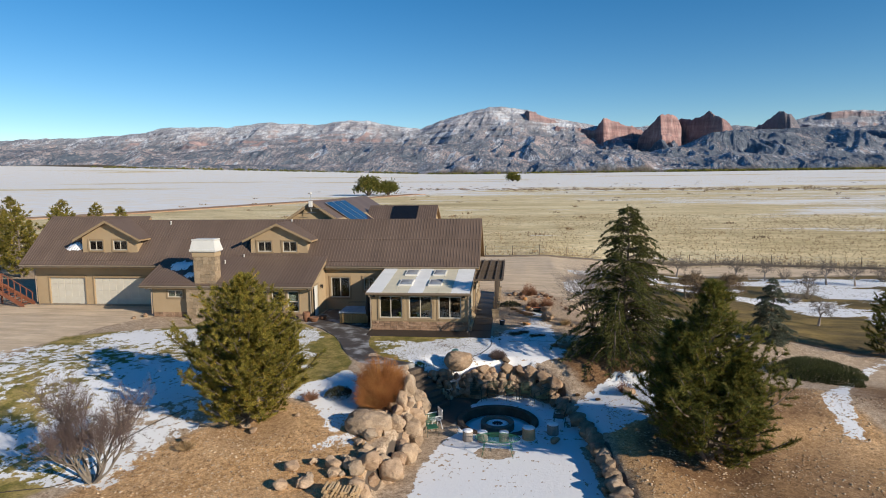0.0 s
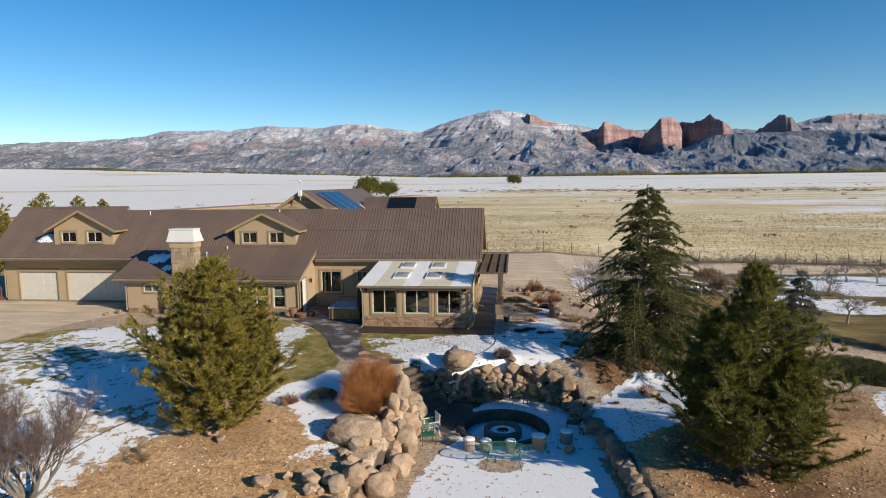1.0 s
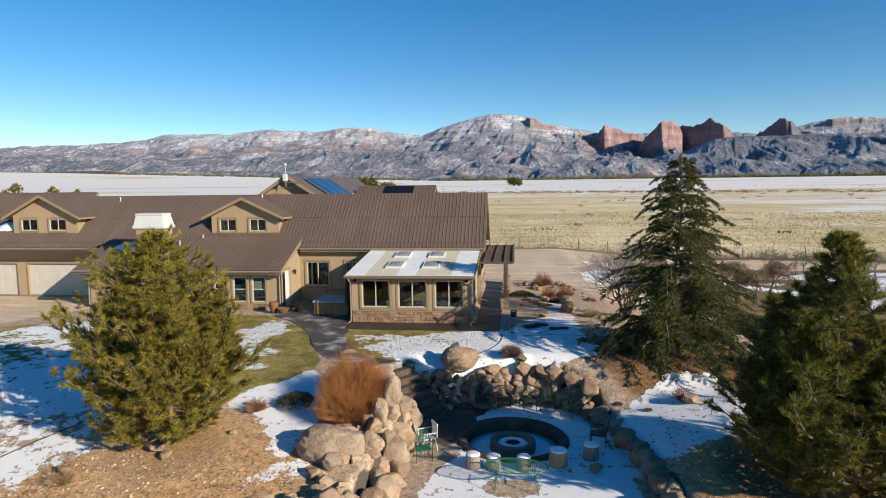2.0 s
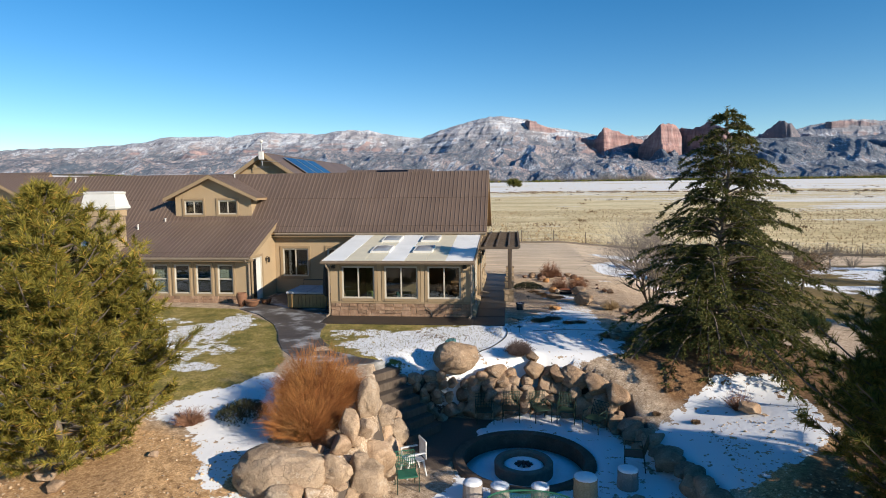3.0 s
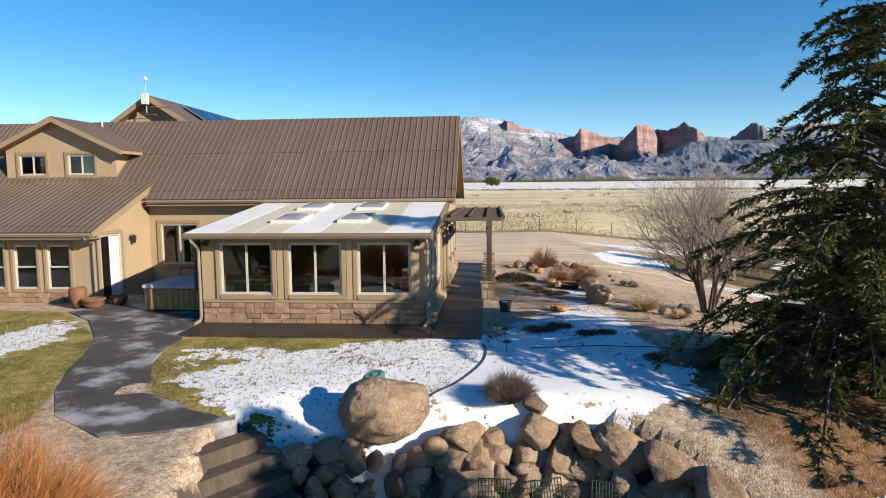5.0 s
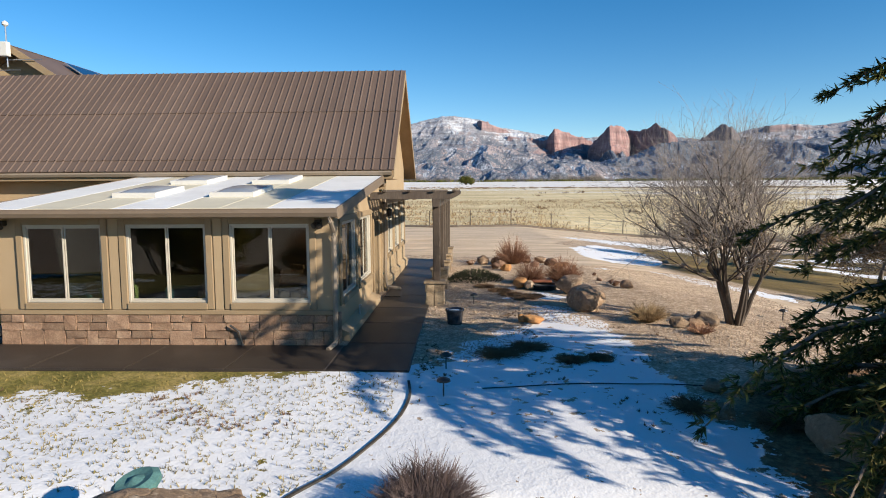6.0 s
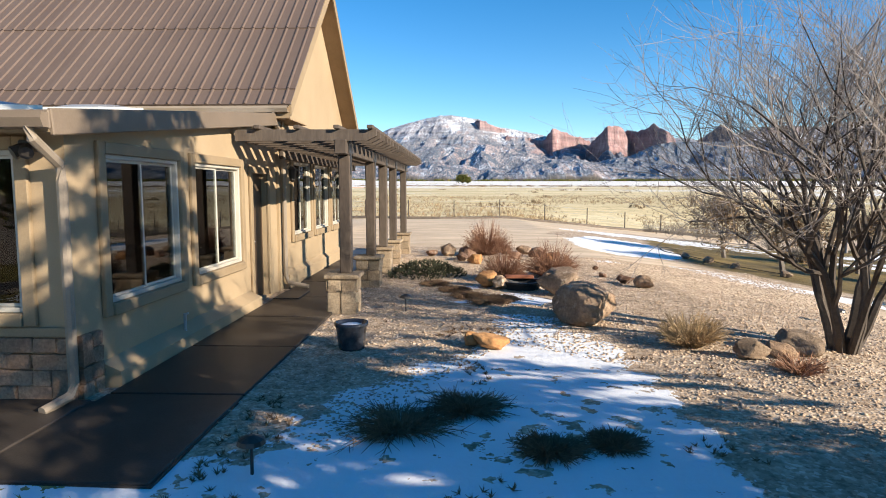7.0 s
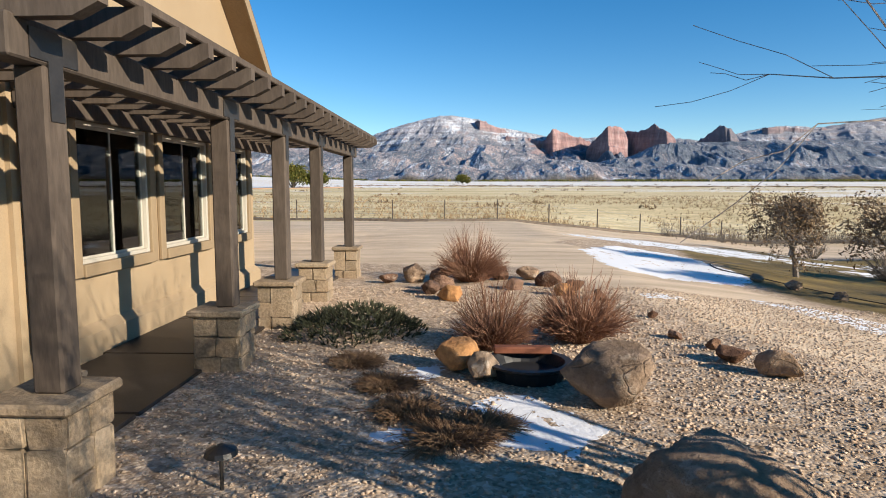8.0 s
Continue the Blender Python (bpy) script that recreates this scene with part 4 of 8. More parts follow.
def mountains():
    u = np.concatenate([np.linspace(-1.9, -0.95, 110), np.linspace(-0.948, -0.14, 560), np.linspace(-0.139, 0.58, 760), np.linspace(0.582, 0.95, 200), np.linspace(0.955, 1.9, 110)])
    d = np.concatenate([np.linspace(2080, 3300, 150), np.linspace(3307, 4300, 170), np.linspace(4320, 4720, 16)])
    U, D = np.meshgrid(u, d)
    X = U * D
    base = 0.0145 * (D - 60) - 2
    rough = fbm(U * 60, D * 0, 4, 19) - 0.5
    warp = 90 * (fbm(X * 0.004, D * 0.004, 3, 71) - 0.5)
    crag = fbm(X * 0.016, D * 0.016, 4, 13)

    def ridge(slope, foot, crest, drop, cut, fine, seed, wide):
        """A range that climbs from its foot to its crest; spurs run down it, with ravines between that die out at the top."""
        e = np.clip((D - foot) / (crest - foot), 0, 1)
        spur = ridged((X + warp) / wide, (D + 0.4 * X) / (wide * 3.2), 3, seed)
        rib = ridged((X - 0.3 * D + warp) / (wide * 0.36), D / (wide * 1.0), 3, seed + 9)
        e2 = np.clip(e + 0.25 * (spur - 0.55) * (1 - e) * sstep(e, 0.0, 0.25), 0, 1)
        z = base + (slope * crest - base) * (e2 ** 1.12 if wide > 240 else 1 - (1 - e2) ** 1.5)
        z = z + (spur - 0.75) * cut * e * (1 - e) * 3.2 + (rib - 0.7) * fine * (e * (1 - e) * 3 + 0.1)
        return np.where(D < crest, z, z - (D - crest) * drop), e
    skyline = np.interp(U, SKY_U, SKY_S) + 0.0030 * rough
    back, eb = ridge(skyline, 3150, 4180, 0.25, 95, 38, 3, 260)
    # ledges: cliff bands that step up the high slopes
    step = 42.0
    q = back / step + 0.7 * (fbm(X * 0.003, D * 0.003, 3, 61) - 0.5)
    ledge = (np.floor(q) + sstep(q - np.floor(q), 0.3, 0.55) - q) * step
    back = back + 0.20 * ledge * sstep(eb, 0.25, 0.5) * (1 - sstep(eb, 0.93, 1.0))
    mid, em = ridge(np.interp(U, MID_U, MID_S) + 0.0025 * rough, 2480, 3120, 0.24, 85, 36, 23, 190)
    low, el = ridge(np.interp(U, LOW_U, LOW_S) + 0.002 * rough, 2110, 2480, 0.18, 62, 22, 43, 130)
    knoll = (0.0225 + 0.0165 * sstep(-U, 0.53, 0.75)) * 2200 * sstep(D, 2085, 2200) * (1 - sstep(D, 2230, 2400)) * sstep(-U, 0.5, 0.58)
    Z = np.maximum.reduce([base - 6, back, mid, low, knoll])
    red = 0.6 * sstep(eb, 0.34, 0.48) * (1 - sstep(eb, 0.74, 0.86)) * (back >= Z - 0.5) * sstep(fbm(X * 0.002, D * 0.0 + back * 0.004, 3, 67), 0.47, 0.58)
    flute = ridged(X * 0.021 + 0.6 * vnoise(X * 0.004, D * 0, 90), X * 0.0, 3, 37)
    for (un, pu, ps, dn, kl, kr), ruddy in zip(BUTTRESSES, (0.75, 0.9, 1.0, 1.0, 0.85, 0.2, 0.45)):
        xn = un * dn
        edge = dn + np.where(X < xn, (xn - X) * kl, (X - xn) * kr) + 22 * (0.6 - flute) + 45 * (fbm(X * 0.006, D * 0, 2, 39) - 0.5)
        inside = (U > pu[0] - 0.002) & (U < pu[-1] + 0.002)
        prof = np.interp(U, pu, ps, left=0.0, right=0.0) + 0.0065 * (fbm(U * 170, D * 0.006, 4, 41) - 0.5)
        top = prof * (edge + 20)
        # the wall rises in two broken storeys over a skirt of scree
        k = 0.62 * sstep(D + 18 * (crag - 0.5), edge - 24, edge + 2) + 0.38 * sstep(D + 26 * (crag - 0.5), edge + 8, edge + 60)
        k = k * (1 - sstep(D, edge + 260, edge + 460))
        scree = 0.52 * (1 - sstep(k, 0.0, 0.3)) * sstep(D, edge - 330, edge) * (0.8 + 0.4 * flute)
        block = np.where(inside, base + (top - base) * np.maximum(k, scree), 0)
        block = np.where(D > edge + 270, np.where(inside, top - (D - edge - 270) * 0.5, 0), block)
        over = sstep(block - Z, -6, 10) * inside * sstep(k, 0.02, 0.2)
        red = np.maximum(red * (1 - over), over * ruddy)
        Z = np.maximum(Z, block)
    Z = Z + 9 * (crag - 0.5) * sstep(D, 2140, 2300)
    n = len(u)
    q = (np.arange(len(d) - 1)[:, None] * n + np.arange(n - 1)[None, :]).ravel()
    me = array_mesh("mountains", np.stack([X, D, Z], -1).reshape(-1, 3), np.stack([q, q + 1, q + n + 1, q + n], -1))
    hi = sstep(Z / D, 0.05, 0.105) * sstep(eb, 0.3, 0.9)
    belt = 1 - sstep(D + 60 * (crag - 0.5), 2130, 2190)
    a = me.attributes.new("rock", "FLOAT_COLOR", "POINT")
    a.data.foreach_set("color", np.stack([red, hi, np.maximum(belt, sstep(knoll - low, -3, 3) * (D < 2400)), np.ones_like(Z)], -1).astype(np.float32).ravel())
    return smooth(me)


def mountain_material():
    m, t, b = base_mat("hazy_juniper_slopes_and_red_cliffs", 0.95, 0.0, 0.1)
    g = t.nodes.new("ShaderNodeNewGeometry")
    co = g.outputs["Position"]
    a = t.nodes.new("ShaderNodeAttribute")
    a.attribute_name = "rock"
    s = t.nodes.new("ShaderNodeSeparateColor")
    t.links.new(a.outputs["Color"], s.inputs["Color"])
    up = t.nodes.new("ShaderNodeSeparateXYZ")
    t.links.new(g.outputs["Normal"], up.inputs[0])
    fall = nd(t, "ShaderNodeMapping", Scale=(1, 0.30, 0.55), Rotation=(0, 0, 0.35))
    t.links.new(co, fall.inputs["Vector"])
    n1, n2, n3 = noise_of(t, co, 0.004, 6, 0.6), noise_of(t, fall.outputs["Vector"], 0.045, 5, 0.65), noise_of(t, fall.outputs["Vector"], 0.16, 4, 0.7)
    patch = noise_of(t, co, 0.0075, 5, 0.6)
    # distance haze is put into the colour: soil, junipers and snow lean blue
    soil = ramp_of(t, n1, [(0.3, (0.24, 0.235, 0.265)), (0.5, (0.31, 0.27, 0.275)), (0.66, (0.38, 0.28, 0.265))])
    # junipers: dark clumps, closer together on some slopes than on others
    place = t.nodes.new("ShaderNodeSeparateXYZ")
    t.links.new(co, place.inputs[0])
    east = math_of(t, "MULTIPLY", step_of(t, place.outputs[0], 300.0, 1300.0), 0.05)
    thick = math_of(t, "ADD", math_of(t, "ADD", math_of(t, "MULTIPLY", n3, 0.75), math_of(t, "MULTIPLY", patch, 0.45)), east)
    trees = step_of(t, thick, 0.545, 0.61)
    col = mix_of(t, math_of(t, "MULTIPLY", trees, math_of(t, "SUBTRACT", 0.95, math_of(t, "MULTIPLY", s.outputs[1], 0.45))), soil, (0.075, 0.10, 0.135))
    mp = nd(t, "ShaderNodeMapping", Scale=(1, 1, 0.13))
    t.links.new(co, mp.inputs["Vector"])
    bed = nd(t, "ShaderNodeMapping", Scale=(0.12, 0.12, 1.0))
    t.links.new(co, bed.inputs["Vector"])
    cliff = ramp_of(t, noise_of(t, mp.outputs["Vector"], 0.05, 5, 0.65), [(0.3, (0.20, 0.13, 0.13)), (0.5, (0.30, 0.195, 0.19)), (0.75, (0.40, 0.31, 0.305))])
    cliff = mix_of(t, 1.0, cliff, ramp_of(t, noise_of(t, bed.outputs["Vector"], 0.035, 4, 0.6), [(0.36, (0.66, 0.66, 0.68)), (0.62, (1.12, 1.08, 1.06))]), "MULTIPLY")
    steep = step_of(t, math_of(t, "SUBTRACT", 1.0, up.outputs[2]), 0.10, 0.26)
    col = mix_of(t, math_of(t, "MULTIPLY", s.outputs[0], steep), col, cliff)
    # snow lies longest on ground that is turned from the low winter sun
    lee = math_of(t, "MULTIPLY", up.outputs[0], -0.16)
    sn = math_of(t, "ADD", math_of(t, "ADD", math_of(t, "MULTIPLY", s.outputs[1], 0.13), lee), math_of(t, "ADD", math_of(t, "MULTIPLY", n2, 0.40), math_of(t, "ADD", math_of(t, "MULTIPLY", n3, 0.38), math_of(t, "MULTIPLY", n1, 0.26))))
    sn = math_of(t, "MULTIPLY", step_of(t, sn, 0.505, 0.555), step_of(t, up.outputs[2], 0.60, 0.82))
    sn = math_of(t, "MULTIPLY", sn, math_of(t, "SUBTRACT", 1.0, math_of(t, "MULTIPLY", trees, 0.8)))
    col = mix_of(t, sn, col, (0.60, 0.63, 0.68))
    dark = ramp_of(t, n3, [(0.35, (0.05, 0.05, 0.042)), (0.65, (0.14, 0.115, 0.09))])
    col = mix_of(t, s.outputs[2], col, dark)
    t.links.new(col, b.inputs["Base Color"])
    bump_of(t, b, math_of(t, "ADD", n2, math_of(t, "MULTIPLY", n3, 0.6)), 0.55, 14.0)
    return m


mountain_me = mountains()
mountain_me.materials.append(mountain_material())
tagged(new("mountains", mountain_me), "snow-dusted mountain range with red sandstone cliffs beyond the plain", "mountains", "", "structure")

# ---- house ----
EAVE_Y, EAVE_Z, RIDGE_Y, RIDGE_Z = 5.6, 3.45, 9.2, 6.68
SLOPE = (RIDGE_Z - EAVE_Z) / (RIDGE_Y - EAVE_Y)
BACK_Y = 12.8
house = thing("house", (0, 0, 0), "tan stucco ranch house with brown ribbed steel roof", "house")
HX0, HX1 = -36.0, 0.0  # ends of the main block
rng = random.Random(7)


def roof_at(y):
    return EAVE_Z + SLOPE * (y - EAVE_Y)


# walls with their openings
GAR = [(-34.85, -31.72, 0.02, 2.2), (-30.92, -25.95, 0.02, 2.2)]
MAINWIN = [(-10.95, -9.5, 0.95, 2.5), (-8.4, -7.6, 1.5, 2.5)]
GABLEWIN = [(6.98, 8.42, 1.0, 2.5), (8.78, 10.22, 1.0, 2.5), (10.6, 11.95, 1.0, 2.5)]
WING_X0, WING_X1, WING_Y = -23.5, -11.4, 2.9
WINGWIN = [(-17.9 + 1.175 * k, -17.08 + 1.175 * k, 0.47, 1.98) for k in range(5)]
WINGSMALL = (-22.3, -21.15, 1.45, 1.98)
wall_garage = part("garage_wall", wall_geo("x", 6.8, 0.2, HX0 + 0.2, WING_X0, 0, 3.6, GAR), stucco, house)
wall_front = part("front_wall", wall_geo("x", 6.1, 0.2, WING_X1 - 0.2, HX1 - 0.2, 0, 3.75, MAINWIN), stucco, house)


def gable_top(y):
    return min(roof_at(y), RIDGE_Z - SLOPE * (y - RIDGE_Y)) - 0.1


g = wall_geo("y", HX1, -0.2, 6.1, 12.3, 0, 2.9, GABLEWIN)
g.prism([(6.1, 2.9), (12.3, 2.9), (12.3, gable_top(12.3)), (9.2, gable_top(9.2)), (6.1, gable_top(6.1))], "x", HX1 - 0.2, HX1)
wall_gable = part("gable_wall", g, stucco, house)
g = Geo().prism([(6.8, 0), (12.3, 0), (12.3, gable_top(12.3)), (9.2, gable_top(9.2)), (6.8, gable_top(6.8))], "x", HX0, HX0 + 0.2)
part("left_wall", g, stucco, house)
part("back_wall", Geo().box(HX0 + 0.2, HX1 - 0.2, 12.1, 12.3, 0, 3.6), stucco, house)
part("house_floor", Geo().box(HX0 + 0.2, HX1 - 0.2, 6.3, 12.1, 0.004, 0.05), interior_floor, house)


def wing_roof_z(y):
    return 2.42 + 0.413 * (y - 2.35)


wall_wing = part("wing_front_wall", wall_geo("x", WING_Y, 0.2, WING_X0, WING_X1, 0, 2.5, WINGWIN + [WINGSMALL]), stucco, house)
DOOR = (2.98, 4.18, 0.06, 2.28)
wall_side = part("wing_side_wall", wall_geo("y", WING_X1, -0.2, WING_Y + 0.2, 6.1, 0, 2.6, [DOOR], top=lambda a: wing_roof_z(a) - 0.06), stucco, house)
part("wing_side_wall", wall_geo("y", WING_X0, 0.2, WING_Y + 0.2, 6.8, 0, 2.6, top=lambda a: wing_roof_z(a) - 0.06), stucco, house)
part("wing_floor", Geo().box(WING_X0 + 0.2, WING_X1 - 0.2, WING_Y + 0.2, 6.3, 0.004, 0.05), interior_floor, house)
part("wing_back_wall", Geo().box(WING_X0, WING_X1 - 0.2, 6.4, 6.5, 0, 3.3), interior_wall, house)

# stone wainscot
for parent, axis, at, out, a0, a1, z1, rows in ((wall_wing, "x", WING_Y, -1, -17.95, -11.42, 0.36, 2), (wall_wing, "x", WING_Y, -1, -23.45, -20.8, 0.36, 2)):
    M = ob_on(axis, at, out)
    for r in ashlar(rng, a0, a1, 0.0, z1, rows, 0.18, 0.42):
        stone_piece(parent, r, M, 0.05, ledge_stone, rng)

# windows
for h in WINGWIN:
    k = WINGWIN.index(h)
    window(house, "x", WING_Y, -1, *h, sashes=2, hung=True, trim=0.11, blind=(0.95, 0.95, 0.0, 0.0, 0.5)[k])
window(house, "x", WING_Y, -1, *WINGSMALL, sashes=2, trim=0.1, blind=0.9)
for h in MAINWIN:
    window(house, "x", 6.1, -1, *h, sashes=2, trim=0.14)
for h in GABLEWIN:
    window(house, "y", HX1, 1, *h, sashes=2, trim=0.13)


def garage_door(h):
    a0, a1, z0, z1 = h
    d = part("garage_door", Geo().box(a0, a1, 6.90, 6.93, z0, z1), garage_paint, house, "cream sectional garage door")
    rows, cols = 4, max(4, round((a1 - a0) / 0.62))
    for r in range(rows):
        for c in range(cols):
            p0, p1 = a0 + (a1 - a0) * c / cols, a0 + (a1 - a0) * (c + 1) / cols
            q0, q1 = z0 + (z1 - z0) * r / rows, z0 + (z1 - z0) * (r + 1) / rows
            piece("panel", panel_mesh, d, Matrix.Translation(((p0 + p1) / 2, 6.9, (q0 + q1) / 2)) @ Matrix.Diagonal((p1 - p0 - 0.07, 1, q1 - q0 - 0.09, 1)))
    for b in ((a0 - 0.1, a0, z0, z1 + 0.25), (a1, a1 + 0.1, z0, z1 + 0.25), (a0, a1, z1, z1 + 0.25)):
        part("casing", Geo().cbox(b[0], b[1], 6.75, 6.797, b[2], b[3], 0.008), trim_tan, d)


panel_mesh = Geo().cbox(-0.5, 0.5, -0.014, 0.0, -0.5, 0.5, 0.012).mesh("panel")
panel_mesh.materials.append(garage_paint)
for h in GAR:
    garage_door(h)

# terrace door in the side of the wing: a dark screen leaf beside a white leaf
M = ob_on("y", WING_X1, 1)
y0, y1, z0, z1 = DOOR
pd = part("patio_door", moved(Geo().cbox(y0, y0 + 0.06, -0.12, 0.02, z0, z1, 0.006).cbox(y1 - 0.06, y1, -0.12, 0.02, z0, z1, 0.006).cbox(y0 + 0.06, y1 - 0.06, -0.12, 0.02, z1 - 0.06, z1, 0.006), M), vinyl, house, "open patio door with dark screen and white leaf")
part("white_leaf", moved(Geo().cbox((y0 + y1) / 2, y1 - 0.06, -0.07, -0.03, z0, z1 - 0.06, 0.006), M), white_paint, pd)
part("screen_leaf", moved(Geo().cbox(y0 + 0.06, (y0 + y1) / 2, -0.06, -0.04, z0, z1 - 0.06, 0.004), M), black_collector, pd)
for b in ((y0 - 0.13, y0, z0, z1 + 0.13), (y1, y1 + 0.13, z0, z1 + 0.13), (y0, y1, z1, z1 + 0.13)):
    part("casing", moved(Geo().cbox(b[0], b[1], 0.003, 0.05, b[2], b[3], 0.008), M), trim_tan, pd)

part("plinth", Geo().prism([(HX1 + 0.003, 0.004), (HX1 + 0.11, 0.004), (HX1 + 0.11, 0.27), (HX1 + 0.003, 0.35)], "y", 6.32, 12.3), stucco, house)

# ---- roofs: ribbed steel sheets laid side by side ----
SHEET = 0.92


def sheet_mesh(length):
    """One steel sheet, its upper face on z = 0, running up +y, with four ribs."""
    g = Geo().box(-SHEET / 2, SHEET / 2, 0, length, -0.02, 0)
    for k in range(4):
        x = -SHEET / 2 + 0.10 + k * SHEET / 4
        g.add([(x - 0.028, 0, 0), (x - 0.012, 0, 0.026), (x + 0.012, 0, 0.026), (x + 0.028, 0, 0), (x - 0.028, length, 0), (x - 0.012, length, 0.026), (x + 0.012, length, 0.026), (x + 0.028, length, 0)],
              [(0, 1, 5, 4), (1, 2, 6, 5), (2, 3, 7, 6), (0, 3, 2, 1), (4, 5, 6, 7)])
    me = g.mesh("roof_sheet")
    me.materials.append(roof_mat)
    return me


def frame_of(origin, along, up):
    """A pose whose x runs along the eave and y up the slope."""
    x, y = Vector(along).normalized(), Vector(up).normalized()
    z = x.cross(y)
    return Matrix.Translation(origin) @ Matrix((x, y, z)).transposed().to_4x4()


def sheeted(parent, origin, along, up, width, length, rows=1, first=0.0):
    F = frame_of(origin, along, up)
    n = max(1, round(width / SHEET))
    k = width / (n * SHEET)
    cuts = [0.0] + ([first] if first else []) + [first + (length - first) * (r + 1) / rows for r in range(rows)]
    for r in range(len(cuts) - 1):
        me = sheet_mesh(cuts[r + 1] - cuts[r] + 0.03)
        for i in range(n):
            piece("roof_sheet", me, parent, F @ Matrix.Translation(((i + 0.5) * SHEET * k, cuts[r], 0.02 * (r + 1))) @ Matrix.Diagonal((k, 1, 1, 1)))


S = Vector((0, 1, SLOPE))
LEN = (Vector((0, RIDGE_Y, RIDGE_Z)) - Vector((0, EAVE_Y, EAVE_Z))).length
RX0, RX1 = -36.4, 0.42
deck = Geo().prism([(EAVE_Y, EAVE_Z), (RIDGE_Y, RIDGE_Z), (BACK_Y, EAVE_Z), (BACK_Y, EAVE_Z - 0.16), (RIDGE_Y, RIDGE_Z - 0.2), (EAVE_Y, EAVE_Z - 0.16)], "x", RX0 + 0.02, RX1 - 0.03)
roof = part("roof", deck, soffit_mat, house, "brown ribbed steel roof over tan soffits")
sheeted(roof, (RX0, EAVE_Y - 0.04, EAVE_Z - 0.03), (1, 0, 0), S, RX1 - RX0, LEN + 0.02, rows=2, first=0.45)
sheeted(roof, (RX1, BACK_Y + 0.04, EAVE_Z - 0.03), (-1, 0, 0), (0, -1, SLOPE), RX1 - RX0, LEN + 0.02)
# the garage end carries a slightly higher ridge
hi_y, hi_z = RIDGE_Y + 0.3, RIDGE_Z + 0.3 * SLOPE
hideck = Geo().prism([(RIDGE_Y - 0.4, RIDGE_Z - 0.4 * SLOPE + 0.004), (hi_y, hi_z), (BACK_Y, EAVE_Z + 0.3)], "x", RX0 + 0.02, -27.4)
upper = part("upper_roof", hideck, soffit_mat, house)
sheeted(upper, (RX0, RIDGE_Y - 0.42, RIDGE_Z - 0.42 * SLOPE + 0.02), (1, 0, 0), S, RX0 * -1 - 27.4, 0.98)
g = Geo()
for x0, x1, y, z in ((RX0, -27.4, hi_y, hi_z + 0.03), (-27.4, RX1, RIDGE_Y, RIDGE_Z)):
    g.prism([(y - 0.14, z - 0.14 * SLOPE + 0.05), (y, z + 0.06), (y + 0.14, z - 0.14 * SLOPE + 0.05), (y, z + 0.04)], "x", x0, x1)
part("ridge_cap", g, roof_mat, roof)
# rake boards, fascia and gutters
for x in (RX0, RX1):
    s = 1 if x > -1 else -1
    for e in (EAVE_Y, BACK_Y):
        zt = 0.02
        part("rake_board", Geo().prism([(e, EAVE_Z + zt), (RIDGE_Y, RIDGE_Z + zt), (RIDGE_Y, RIDGE_Z - 0.24), (e, EAVE_Z - 0.22)], "x", x - 0.03 if s > 0 else x, x if s > 0 else x + 0.03), trim_tan, roof)


def gutter(parent, x0, x1, y, z):
    prof = [(y, z), (y - 0.10, z), (y - 0.12, z - 0.04), (y - 0.08, z - 0.11), (y, z - 0.11), (y, z - 0.095), (y - 0.07, z - 0.095), (y - 0.105, z - 0.04), (y - 0.095, z - 0.012), (y, z - 0.012)]
    return part("gutter", Geo().prism(prof, "x", x0, x1), gutter_mat, parent)


part("fascia", Geo().box(WING_X1 + 0.2, RX1 - 0.03, EAVE_Y + 0.005, EAVE_Y + 0.03, EAVE_Z - 0.26, EAVE_Z - 0.05), trim_tan, roof)
part("fascia", Geo().box(RX0, -24.2, EAVE_Y + 0.005, EAVE_Y + 0.03, EAVE_Z - 0.26, EAVE_Z - 0.05), fascia_mat, roof)
part("soffit", Geo().box(HX0, RX1 - 0.05, EAVE_Y + 0.03, 6.82, EAVE_Z - 0.27, EAVE_Z - 0.25), soffit_mat, roof)
gutter(roof, WING_X1 + 0.25, RX1 - 0.05, EAVE_Y, EAVE_Z - 0.05)
gutter(roof, RX0, -24.2, EAVE_Y, EAVE_Z - 0.05)

# wing roof
WR = (-24.15, -11.18)
wroof = part("wing_roof", Geo().prism([(2.35, 2.42), (6.45, wing_roof_z(6.45)), (6.45, wing_roof_z(6.45) - 0.2), (2.35, 2.26)], "x", WR[0] + 0.02, WR[1] - 0.03), soffit_mat, house)
wl = math.hypot(4.1, 4.1 * 0.413)
sheeted(wroof, (WR[0], 2.31, 2.42), (1, 0, 0), (0, 1, 0.413), WR[1] - WR[0], wl, first=0.4)
for x in (WR[0], WR[1] - 0.03):
    part("rake_board", Geo().prism([(2.33, 2.44), (5.75, wing_roof_z(5.75) + 0.03), (5.75, wing_roof_z(5.75) - 0.2), (2.33, 2.22)], "x", x, x + 0.03), trim_tan, wroof)
part("fascia", Geo().box(WR[0], WR[1], 2.34, 2.365, 2.2, 2.4), trim_tan, wroof)
part("soffit", Geo().box(WR[0], WR[1] - 0.05, 2.37, 2.92, 2.2, 2.22), soffit_mat, wroof)
gutter(wroof, WR[0], WR[1], 2.335, 2.40)


